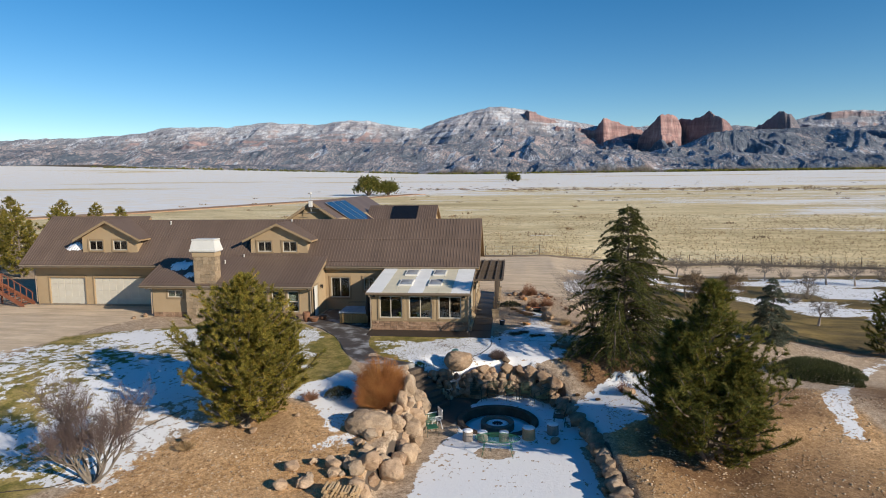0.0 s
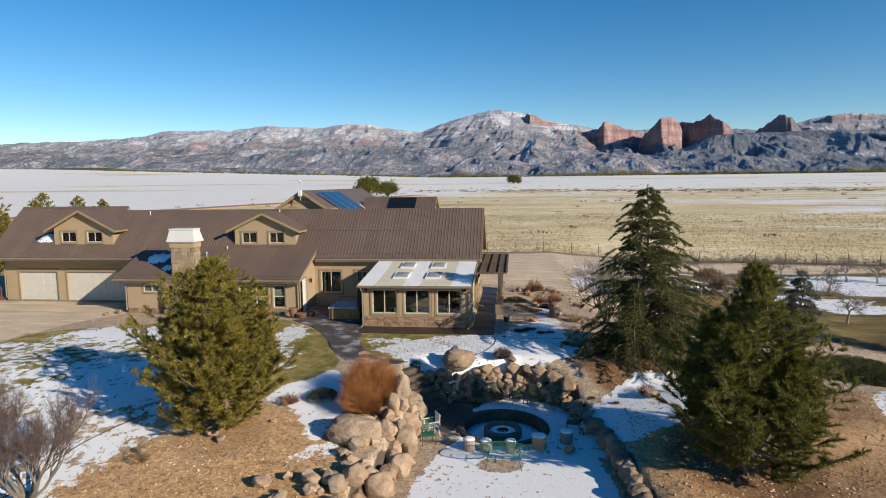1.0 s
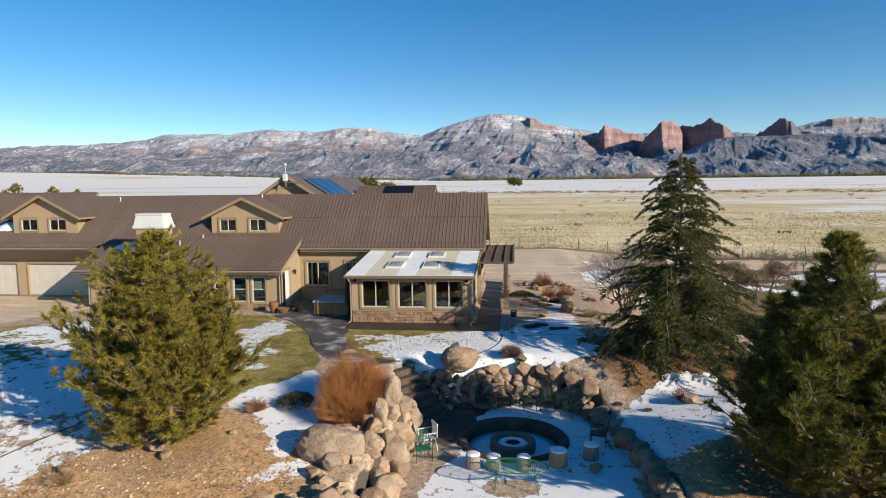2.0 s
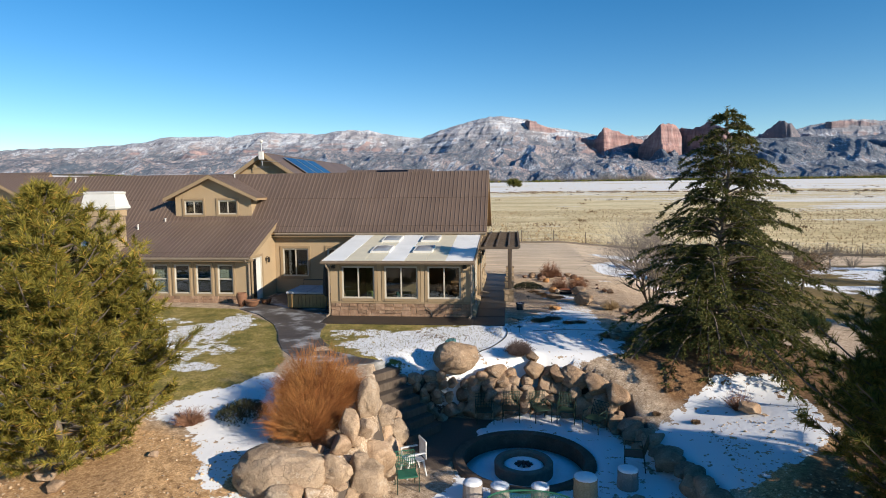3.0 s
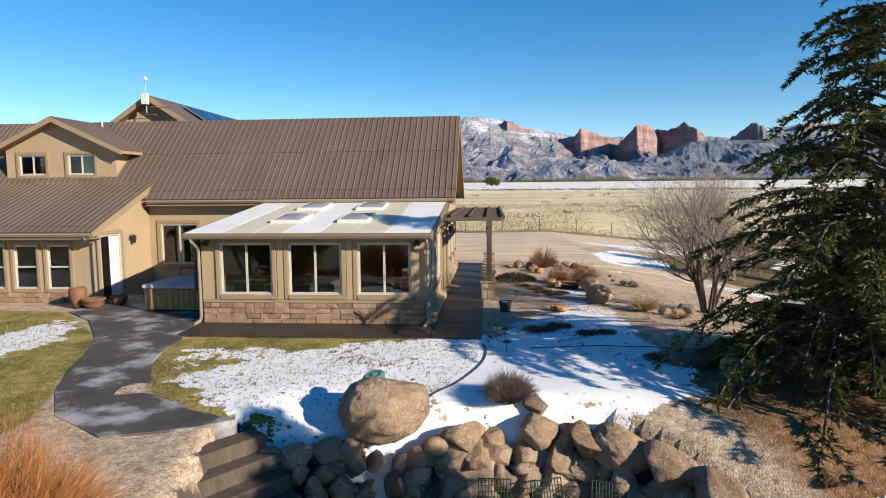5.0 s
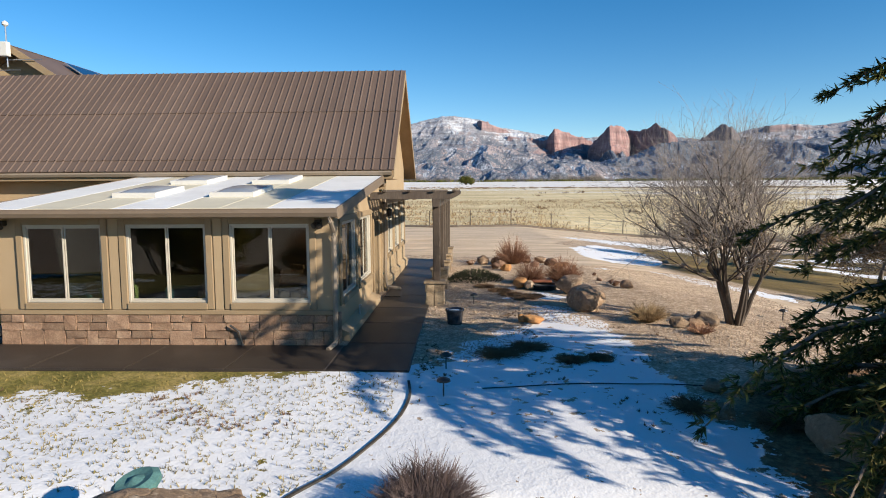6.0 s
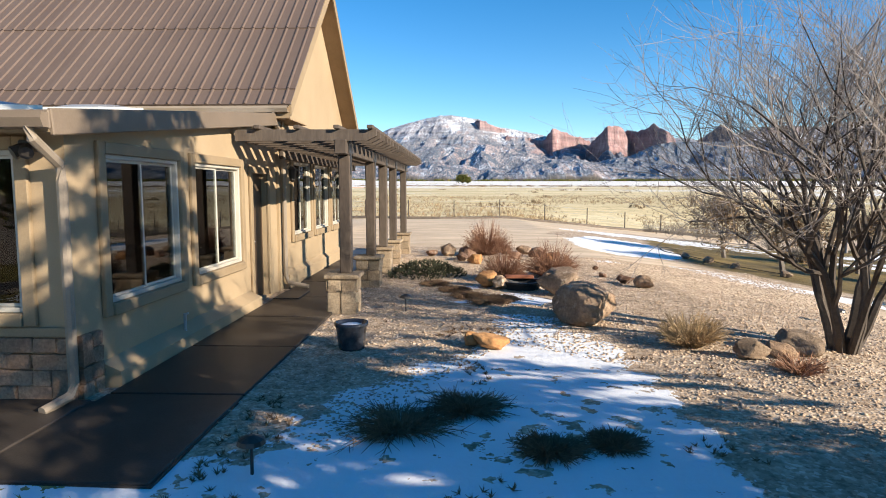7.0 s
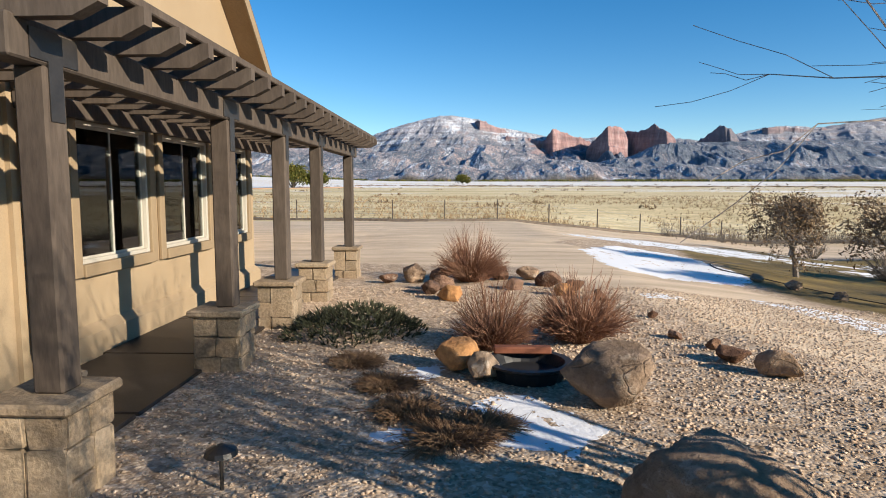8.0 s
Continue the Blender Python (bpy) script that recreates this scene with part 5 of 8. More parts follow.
def dormer(x0, x1, zb, ze, za, wins):
    """A gabled roof window with two sliding windows."""
    cx, fy = (x0 + x1) / 2, 6.5
    yb = EAVE_Y + (za - EAVE_Z) / SLOPE
    ye = EAVE_Y + (ze - EAVE_Z) / SLOPE
    pitch = (za - ze) / (cx - x0 + 0.5)
    zw = za - 0.12 - pitch * (cx - x0)
    front = wall_geo("x", fy, 0.15, x0, x1, zb - 0.15, zw, wins)
    front.prism([(x0, zw), (x1, zw), (cx, za - 0.12)], "y", fy, fy + 0.15)
    d = part("dormer", front, stucco, house, "gabled dormer with two sliding windows")
    for x, s in ((x0, 1), (x1 - 0.15, 1)):
        part("cheek_wall", Geo().prism([(fy + 0.15, zb - 0.2), (fy + 0.15, zw + 0.1), (EAVE_Y + (zw + 0.1 - EAVE_Z) / SLOPE, zw + 0.1)], "x", x, x + 0.15), stucco, d)
    part("dormer_floor", Geo().box(x0 + 0.15, x1 - 0.15, fy + 0.15, fy + 1.2, zb + 0.0, zb + 0.02), interior_wall, d)
    for side in (-1, 1):
        ex = cx + side * (cx - x0 + 0.5)
        slab = Geo()
        fy0 = fy - 0.42
        a, b = (ex, fy0, ze), (cx, fy0, za)
        c, e = (cx, yb + 0.12, za), (ex, ye + 0.12, ze)
        t = 0.13
        slab.add([a, b, c, e] + [(p[0], p[1], p[2] - t) for p in (a, b, c, e)], [(0, 1, 2, 3), (7, 6, 5, 4), (0, 4, 5, 1), (1, 5, 6, 2), (2, 6, 7, 3), (3, 7, 4, 0)])
        part("dormer_roof", slab, soffit_mat, d)
        top = Geo()
        o = 0.02
        top.add([(p[0] + side * (0.03 if p[0] == ex else 0), p[1] - (0.03 if p[1] == fy0 else 0), p[2] + o) for p in (a, b, c, e)] + [(p[0] + side * (0.03 if p[0] == ex else 0), p[1] - (0.03 if p[1] == fy0 else 0), p[2] + 0.003) for p in (a, b, c, e)], [(0, 1, 2, 3), (7, 6, 5, 4), (0, 4, 5, 1), (1, 5, 6, 2), (2, 6, 7, 3), (3, 7, 4, 0)])
        sheet = part("steel_sheet", top, roof_mat, d)
        n = 14
        for k in range(n):
            f = (k + 0.5) / n
            ya = fy0 + (yb - fy0) * f
            # ribs run down the slope, from the ridge to the eave or the valley
            run = min(1.0, max(0.0, (yb + 0.12 - ya) / max(yb - ye, 1e-6)))
            px, pz = cx + (ex - cx) * run, za + (ze - za) * run
            part("rib", Geo().tube([(cx, ya, za + o + 0.008), (px, ya, pz + o + 0.008)], 0.012, 4), roof_mat, sheet)
        part("rake_board", Geo().add([(ex, fy0 - 0.03, ze + 0.01), (cx, fy0 - 0.03, za + 0.01), (cx, fy0 - 0.03, za - 0.2), (ex, fy0 - 0.03, ze - 0.19), (ex, fy0, ze + 0.01), (cx, fy0, za + 0.01), (cx, fy0, za - 0.2), (ex, fy0, ze - 0.19)],
                                     [(0, 1, 2, 3), (7, 6, 5, 4), (0, 4, 5, 1), (2, 6, 7, 3), (3, 7, 4, 0)]), trim_tan, d)
    for h in wins:
        window(house, "x", fy, -1, *h, sashes=2, trim=0.12)
    return d


dormer(-17.38, -12.85, 4.2, 5.32, 6.62, [(-16.83, -15.72, 4.4, 5.2), (-14.81, -13.71, 4.4, 5.2)])
dormer(-31.5, -26.8, 4.3, 5.38, 6.9, [(-30.89, -29.72, 4.48, 5.27), (-28.84, -27.64, 4.48, 5.27)])

# rear wing with solar panels
RA = (-13.85, 8.08)
rear = part("rear_wing", Geo().prism([(-17.2, 0), (-10.4, 0), (-10.4, 5.9), RA[0:1] + (7.95,), (-17.2, 5.9)], "y", 11.2, 29.0), stucco, house)
for side in (-1, 1):
    L = 4.3
    dz = 0.66
    sl = Geo()
    a = [(RA[0], 10.7, RA[1]), (RA[0] + side * L, 10.7, RA[1] - dz * L), (RA[0] + side * L, 30, RA[1] - dz * L), (RA[0], 30, RA[1])]
    sl.add(a + [(p[0], p[1], p[2] - 0.14) for p in a], [(0, 1, 2, 3), (7, 6, 5, 4), (0, 4, 5, 1), (1, 5, 6, 2), (2, 6, 7, 3), (3, 7, 4, 0)])
    sr = part("rear_roof", sl, soffit_mat, house)
    if side > 0:
        sheeted(sr, (RA[0] + L, 30, RA[1] - dz * L + 0.01), (0, -1, 0), (-1, 0, dz), 19.3, math.hypot(L, dz * L))
    else:
        sheeted(sr, (RA[0] - L, 10.7, RA[1] - dz * L + 0.01), (0, 1, 0), (1, 0, dz), 19.3, math.hypot(L, dz * L))
    part("rake_board", Geo().add([(RA[0], 10.66, RA[1] + 0.05), (RA[0] + side * L, 10.66, RA[1] - dz * L + 0.05), (RA[0] + side * L, 10.66, RA[1] - dz * L - 0.18), (RA[0], 10.66, RA[1] - 0.22), (RA[0], 10.7, RA[1] + 0.05), (RA[0] + side * L, 10.7, RA[1] - dz * L + 0.05), (RA[0] + side * L, 10.7, RA[1] - dz * L - 0.18), (RA[0], 10.7, RA[1] - 0.22)],
                                 [(0, 1, 2, 3), (7, 6, 5, 4), (0, 4, 5, 1), (2, 6, 7, 3), (3, 7, 4, 0)]), trim_tan, sr)


def slope_panel(parent, name, y0, y1, s0, s1, material, cells=0):
    """A panel lying on the right-hand slope of the rear roof; s: metres down from the ridge."""
    dz = 0.66
    q = 1 / math.hypot(1, dz)
    F = Matrix.Translation((RA[0], 0, RA[1] + 0.13)) @ Matrix(((q, 0, dz * q), (0, 1, 0), (-dz * q, 0, q))).to_4x4()
    p = part(name, moved(Geo().cbox(s0, s1, y0, y1, 0, 0.05, 0.008), F), alu, parent)
    part("cell_grid", moved(Geo().box(s0 + 0.04, s1 - 0.04, y0 + 0.04, y1 - 0.04, 0.051, 0.055), F), material, p)
    return p


for k in range(3):
    slope_panel(house, "solar_panel", 13.0 + k * 2.1, 15.0 + k * 2.1, 0.55, 4.2, solar_mat)
# lower cross gable further back with a black collector
cg = Geo().prism([(19.4, 5.6), (22.0, 7.15), (24.6, 5.6)], "x", -11.0, -4.9)
cg.box(-11.0, -5.3, 19.8, 24.2, 0, 5.7)
part("cross_gable", cg, stucco, house)
croof = part("cross_gable_roof", Geo().prism([(19.2, 5.55), (22.0, 7.25), (24.8, 5.55), (24.8, 5.4), (22.0, 7.1), (19.2, 5.4)], "x", -11.5, -4.6), soffit_mat, house)
sheeted(croof, (-11.5, 19.16, 5.56), (1, 0, 0), (0, 2.8, 1.7), 6.9, 3.3)
q = Vector((0, 2.8, 1.7)).normalized()
F = frame_of((-9.0, 19.5, 5.85), (1, 0, 0), q)
part("collector_panel", moved(Geo().cbox(0, 2.5, 0.2, 2.6, 0.02, 0.08, 0.01), F), black_collector, house, "black glass solar collector")

# vents
for x, y in ((-25.2, 8.8), (-14.9, 8.9), (-18.9, 5.2), (-17.8, 6.1)):
    z = roof_at(y) if y > 5.6 else wing_roof_z(y)
    part("roof_vent", Geo().lathe([(0.10, z - 0.1), (0.06, z + 0.06), (0.04, z + 0.08), (0.04, z + 0.26), (0.055, z + 0.28), (0.055, z + 0.33)], 10, x, y), white_paint, house)

# chimney
ch = part("chimney", Geo().box(-20.0, -18.45, 2.62, 3.42, 1.6, 4.45), mortar, house, "stone chimney with a white flared cap")
breast = part("chimney_breast", Geo().box(-20.65, -18.2, 2.5, 2.9, 0, 2.3), mortar, ch)
for axis, at, out, a0, a1, z0, z1, rows, par in (("x", 2.62, -1, -20.0, -18.45, 2.45, 4.45, 8, ch), ("y", -18.45, 1, 2.62, 3.42, 2.4, 4.45, 8, ch), ("y", -20.0, -1, 2.62, 3.42, 2.4, 4.45, 8, ch), ("x", 2.5, -1, -20.65, -18.2, 0.0, 2.2, 9, ch)):
    M = ob_on(axis, at, out)
    for r in ashlar(rng, a0, a1, z0, z1, rows, 0.2, 0.5):
        stone_piece(par, r, M, 0.05, pillar_stone, rng)
cxc, cyc = -19.22, 3.02


def ring_box(g, levels):
    n = len(levels)
    vs = []
    for hx, hy, z in levels:
        vs += [(cxc - hx, cyc - hy, z), (cxc + hx, cyc - hy, z), (cxc + hx, cyc + hy, z), (cxc - hx, cyc + hy, z)]
    fs = [(3, 2, 1, 0), tuple(range(4 * n - 4, 4 * n))]
    for k in range(n - 1):
        for i in range(4):
            j = (i + 1) % 4
            fs.append((4 * k + i, 4 * k + j, 4 * k + 4 + j, 4 * k + 4 + i))
    return g.add(vs, fs)


part("chimney_shoulder", ring_box(Geo(), [(0.80, 0.43, 4.45), (0.85, 0.48, 4.5), (0.85, 0.48, 4.78), (0.82, 0.45, 4.8)]), stucco, ch)
part("chimney_cap", ring_box(Geo(), [(0.86, 0.5, 4.8), (0.98, 0.62, 4.88), (0.98, 0.62, 5.0), (0.94, 0.58, 5.05), (0.82, 0.46, 5.62), (0.85, 0.49, 5.66), (0.85, 0.49, 5.74), (0.7, 0.35, 5.76)]), white_paint, ch, "white flared chimney cap")


def downspout(parent, pts, mat_=None):
    part("downspout", Geo().tube(pts, 0.045, 8), mat_ or gutter_mat, parent, soft=False)


downspout(house, [(-11.45, 2.29, 2.3), (-11.45, 2.36, 2.2), (-11.5, 2.80, 2.05), (-11.5, 2.83, 1.9), (-11.5, 2.83, 0.25), (-11.5, 2.7, 0.1)])
downspout(house, [(0.10, 5.55, 3.3), (0.10, 5.6, 3.15), (0.07, 6.15, 2.95), (0.07, 6.2, 2.8), (0.07, 6.2, 0.3), (0.12, 6.2, 0.15), (0.5, 6.2, 0.08)])
downspout(house, [(-23.75, 2.3, 2.3), (-23.7, 2.5, 2.15), (-23.58, 2.86, 2.0), (-23.58, 2.86, 0.2)])
downspout(house, [(-36.0, 5.5, 3.3), (-36.0, 6.6, 3.1), (-36.04, 6.74, 2.9), (-36.04, 6.74, 0.2)])


def lantern(parent, p, out):
    x, y, z = p
    ox, oy = out
    g = Geo().cbox(x - 0.05 + ox * 0.01, x + 0.05 + ox * 0.01, y - 0.05 + oy * 0.01, y + 0.05 + oy * 0.01, z - 0.08, z + 0.08, 0.01)
    g.tube([(x, y, z + 0.05), (x + ox * 0.08, y + oy * 0.08, z + 0.16), (x + ox * 0.16, y + oy * 0.16, z + 0.12)], 0.012, 6)
    g.lathe([(0.02, z + 0.13), (0.09, z + 0.07), (0.085, z + 0.05), (0.06, z - 0.14), (0.02, z - 0.18)], 8, x + ox * 0.17, y + oy * 0.17)
    part("wall_lantern", g, dark_metal, parent)


lantern(house, (WING_X1 + 0.003, 4.75, 2.05), (1, 0))
lantern(house, (0.003, 6.45, 2.25), (1, 0))

# weather station on the rear gable
g = Geo().tube([(-13.85, 10.6, 7.3), (-13.85, 10.6, 8.75)], 0.025, 6)
g.tube([(-13.9, 10.6, 7.55), (-12.6, 10.6, 7.55)], 0.015, 5).tube([(-14.2, 10.6, 7.2), (-13.4, 10.6, 7.2)], 0.015, 5)
ws = part("antenna_mast", g, alu, house)
part("white_box", Geo().cbox(-14.0, -13.7, 10.4, 10.6, 7.65, 8.15, 0.02), white_paint, ws)
part("sensor", Geo().lathe([(0.03, 8.7), (0.10, 8.76), (0.10, 8.84), (0.03, 8.9)], 10, -13.85, 10.6), white_paint, ws)

# ---- sunroom ----
sunroom = thing("sunroom", (0, 0, 0), "tan sunroom with stone base and white panel roof", "sunroom")
SX0, SX1 = -6.4, -0.05
FW = [(-5.86, -4.37, 0.82, 2.28), (-3.91, -2.41, 0.82, 2.28), (-1.97, -0.49, 0.82, 2.28)]
SW = [(0.55, 2.12, 0.80, 2.28), (2.55, 4.2, 0.80, 2.28)]
SDOOR = (4.72, 5.5, 0.05, 2.2)


def sun_z(y):
    return 2.56 + 0.115 * (y + 0.42)


s_front = part("front_wall", wall_geo("x", 0.0, 0.16, SX0, SX1, 0, 2.5, FW), stucco, sunroom)
s_right = part("side_wall", wall_geo("y", SX1, -0.16, 0.16, 6.1, 0, 2.55, SW + [SDOOR], top=lambda a: sun_z(a) - 0.1), stucco, sunroom)
part("side_wall", wall_geo("y", SX0, 0.16, 0.16, 6.08, 0, 2.55, top=lambda a: sun_z(a) - 0.1), stucco, sunroom)
part("sunroom_floor", Geo().box(SX0 + 0.16, SX1 - 0.16, 0.16, 6.08, 0.004, 0.06), interior_floor, sunroom)
part("band", Geo().cbox(SX0 + 0.02, SX1 + 0.0, -0.05, -0.003, 0.6, 0.69, 0.01), trim_tan, sunroom)
for a0, a1 in ((-4.37 + 0.12, -3.91 - 0.12), (-2.41 + 0.12, -1.97 - 0.12)):
    part("pilaster", Geo().cbox(a0 + 0.02, a1 - 0.02, -0.03, -0.003, 0.69, 2.42, 0.006), stucco, sunroom)
for h in FW:
    window(sunroom, "x", 0.0, -1, *h, sashes=2, trim=0.12, frame_mat=vinyl)
for h in SW:
    window(sunroom, "y", SX1, 1, *h, sashes=2, trim=0.12, frame_mat=vinyl)
M = ob_on("x", 0.0, -1)
for r in ashlar(rng, SX0 + 0.02, SX1 + 0.02, 0.0, 0.6, 4, 0.16, 0.46):
    stone_piece(s_front, r, M, 0.05, ledge_stone, rng)
M = ob_on("y", SX1, 1)
for r in ashlar(rng, 0.0, 0.35, 0.0, 0.6, 4, 0.14, 0.3):
    stone_piece(s_right, r, M, 0.05, ledge_stone, rng)
part("plinth", Geo().prism([(SX1 + 0.003, 0.004), (SX1 + 0.2, 0.004), (SX1 + 0.2, 0.17), (SX1 + 0.003, 0.26)], "y", 0.36, 4.55), stucco, sunroom)
y0, y1, z0, z1 = SDOOR
M = ob_on("y", SX1, 1)
sd = part("side_door", moved(Geo().cbox(y0, y1, -0.13, -0.08, z0, z1, 0.008), M), door_brown, sunroom, "dark brown entry door")
for b in ((y0 - 0.11, y0, z0, z1 + 0.11), (y1, y1 + 0.11, z0, z1 + 0.11), (y0, y1, z1, z1 + 0.11)):
    part("casing", moved(Geo().cbox(b[0], b[1], 0.003, 0.045, b[2], b[3], 0.008), M), trim_tan, sd)
part("door_handle", moved(Geo().tube([(y0 + 0.08, -0.08, 1.05), (y0 + 0.08, -0.02, 1.05), (y0 + 0.2, -0.02, 1.05)], 0.012, 6), M), alu, sd)

# panel roof
RF = (-6.68, 0.14)
UP = Vector((0, 1, 0.115)).normalized()
R0 = Vector((RF[0], -0.42, 2.56))
sroof = part("panel_roof", Geo().prism([(-0.40, 2.40), (-0.40, 2.545), (5.95, sun_z(5.95) - 0.012), (5.95, sun_z(5.95) - 0.15)], "x", RF[0] + 0.03, RF[1] - 0.03), trim_tan, sunroom, "white and cream insulated roof panels")
plen = math.hypot(6.3, 6.3 * 0.115)
cols = [panel_white, panel_cream, panel_cream, panel_white, panel_cream, panel_cream, panel_white]
edges = [0.0, 1.05, 1.95, 2.75, 3.75, 4.7, 5.55, RF[1] - RF[0]]
FR = frame_of(R0, (1, 0, 0), UP)
for k in range(7):
    part("roof_panel", moved(Geo().cbox(edges[k] + 0.006, edges[k + 1] - 0.006, 0.02, plen, -0.01, 0.018, 0.005), FR), cols[k], sroof)
part("front_fascia", Geo().cbox(RF[0], RF[1], -0.46, -0.425, 2.42, 2.575, 0.01), fascia_mat, sroof)
part("front_gutter", Geo().prism([(-0.46, 2.55), (-0.54, 2.55), (-0.56, 2.5), (-0.53, 2.43), (-0.46, 2.43)], "x", RF[0], RF[1]), fascia_mat, sroof)
for x in RF:
    part("edge_trim", moved(Geo().cbox(x - R0.x - (0.04 if x > -1 else 0.0), x - R0.x + (0.0 if x > -1 else 0.04), 0.0, plen, -0.19, 0.03, 0.01), FR), fascia_mat, sroof)
for cx in (-4.35, -2.35):
    for y in (1.15, 3.65):
        u0 = cx - R0.x
        v0 = (y + 0.42) / UP.y
        sk = part("skylight", moved(Geo().box(u0 - 0.45, u0 + 0.45, v0, v0 + 0.06, 0.018, 0.115).box(u0 - 0.45, u0 + 0.45, v0 + 1.24, v0 + 1.3, 0.018, 0.115).box(u0 - 0.45, u0 - 0.39, v0 + 0.06, v0 + 1.24, 0.018, 0.115).box(u0 + 0.39, u0 + 0.45, v0 + 0.06, v0 + 1.24, 0.018, 0.115), FR), white_paint, sroof, "white-framed skylight")
        dome = Geo()
        n = 8
        pts = [[(u0 - 0.39 + 0.78 * i / n, v0 + 0.06 + 1.18 * j / n, 0.105 + 0.06 * (1 - (2 * i / n - 1) ** 4) * (1 - (2 * j / n - 1) ** 4)) for i in range(n + 1)] for j in range(n + 1)]
        dome.add([q for r in pts for q in r], [(j * (n + 1) + i, j * (n + 1) + i + 1, (j + 1) * (n + 1) + i + 1, (j + 1) * (n + 1) + i) for j in range(n) for i in range(n)])
        part("dome", moved(dome, FR), skylight_dome, sk, "smoky acrylic dome", True)
part("back_flashing", Geo().box(RF[0], RF[1], 5.95, 6.09, 2.9, 3.3), trim_tan, sunroom)
downspout(sunroom, [(-6.45, -0.50, 2.45), (-6.45, -0.47, 2.35), (-6.45, -0.12, 2.15), (-6.45, -0.06, 2.0), (-6.45, -0.06, 0.2), (-6.45, -0.12, 0.1), (-6.5, -0.4, 0.05)])
downspout(sunroom, [(0.0, -0.50, 2.45), (0.0, -0.47, 2.35), (-0.02, -0.12, 2.15), (-0.02, -0.1, 2.0), (-0.02, -0.1, 0.2), (-0.02, -0.16, 0.1), (-0.1, -0.42, 0.05)])
for x in (-6.2, -0.3):
    part("flood_light", Geo().cbox(x - 0.06, x + 0.06, -0.16, -0.003, 2.26, 2.36, 0.015).tube([(x, -0.12, 2.3), (x + 0.05, -0.2, 2.24)], [0.05, 0.06], 8).tube([(x, -0.12, 2.3), (x - 0.07, -0.2, 2.24)], [0.05, 0.06], 8), dark_metal, sunroom)

# ---- paving and edging ----
walkway = part("walkway", Geo().prism([(-11.38, 2.78), (-11.38, 1.3), (-9.9, 0.1), (-8.3, -2.0), (-7.5, -3.6), (-7.1, -4.6), (-6.4, -6.0), (-5.5, -7.2), (-4.2, -8.0), (-3.0, -7.6), (-2.4, -7.2), (-3.4, -6.8), (-4.4, -5.9), (-5.1, -5.0), (-5.65, -4.0), (-5.95, -2.9), (-6.05, -1.9), (-6.3, -1.6), (-6.46, -1.5), (-6.5, 0.0), (-6.42, 6.05), (-11.18, 6.05), (-11.18, 2.78)], "z", -0.45, 0.03), walk_grey)
tagged(walkway, "stained concrete patio and curving garden walk", "walkway", "", "structure")
side_path = part("side_path", Geo().box(-6.44, 1.46, -1.62, -0.06, -0.12, 0.022), concrete)
tagged(side_path, "brown stained concrete path along the sunroom", "path", "", "structure")
for k in range(9):
    part("slab", Geo().cbox(0.16 if k < 5 else 0.02, 1.44, -1.61 + 1.75 * k, -1.63 + 1.75 * (k + 1) - 0.012, -0.12, 0.036, 0.008), concrete, side_path)
for k in range(4):
    part("slab", Geo().cbox(-6.43 + 1.64 * k, -6.45 + 1.64 * (k + 1), -1.60, -0.06, -0.12, 0.036, 0.008), concrete, side_path)


def ribbon(pts, w, z0, z1):
    """A low strip on the ground through the points."""
    g = Geo()
    P = [Vector((*p, 0)) for p in pts]
    rows = []
    for i, p in enumerate(P):
        d = (P[min(i + 1, len(P) - 1)] - P[max(i - 1, 0)]).normalized()
        s = Vector((-d.y, d.x, 0)) * w / 2
        for q in (p - s, p + s):
            rows.append((q.x, q.y, gz(q.x, q.y)))
    n = len(P)
    vs = [(x, y, z + z0) for x, y, z in rows] + [(x, y, z + z1) for x, y, z in rows]
    o = 2 * n
    fs = []
    for i in range(n - 1):
        a = 2 * i
        fs += [(o + a, o + a + 1, o + a + 3, o + a + 2), (a, o + a, o + a + 2, a + 2), (a + 1, a + 3, o + a + 3, o + a + 1)]
    fs += [(0, 1, o + 1, o), (2 * n - 2, o + 2 * n - 2, o + 2 * n - 1, 2 * n - 1)]
    return g.add(vs, fs)


def curve_pts(ctrl, n=40):
    """Smooth points through a few control points."""
    out = []
    c = [ctrl[0]] + list(ctrl) + [ctrl[-1]]
    for i in range(1, len(c) - 2):
        for k in range(n // (len(ctrl) - 1)):
            t = k / (n // (len(ctrl) - 1))
            p0, p1, p2, p3 = (Vector(q) for q in c[i - 1:i + 3])
            out.append(tuple(0.5 * (2 * p1 + (p2 - p0) * t + (2 * p0 - 5 * p1 + 4 * p2 - p3) * t * t + (3 * p1 - p0 - 3 * p2 + p3) * t ** 3)))
    return out + [tuple(ctrl[-1])]


for pts, lab in (([(1.5, -2.1), (1.58, -2.9), (1.45, -3.8), (1.0, -5.0), (0.4, -5.9)], "dark weathered garden edging between lawn and gravel"), ([(-18, -20.6), (-15.6, -19.6), (-13.85, -19.0), (-13.35, -17.5), (-13.3, -15.9), (-12.75, -14.4), (-12.0, -13.2)], "grey weathered lawn edging round the gravel bed"),
                 ([(13.2, 13.4), (11.4, 16.0), (10.9, 17.6), (11.6, 19.6), (13.5, 21.5)], "dark stone edging round the orchard lawn")):
    tagged(solid("edging", ribbon(curve_pts(pts), 0.036, -0.08, 0.02), edging, lab, "edging"), kind="structure")
solid("garden_hose", Geo().tube([(x, y, gz(x, y) + 0.02) for x, y in curve_pts([(2.6, -2.45), (3.6, -2.3), (4.6, -2.25), (5.6, -2.2), (7.2, -2.6), (8.6, -3.4)])], 0.009, 6), black_plastic, "dark garden hose lying across the snow", "hose")

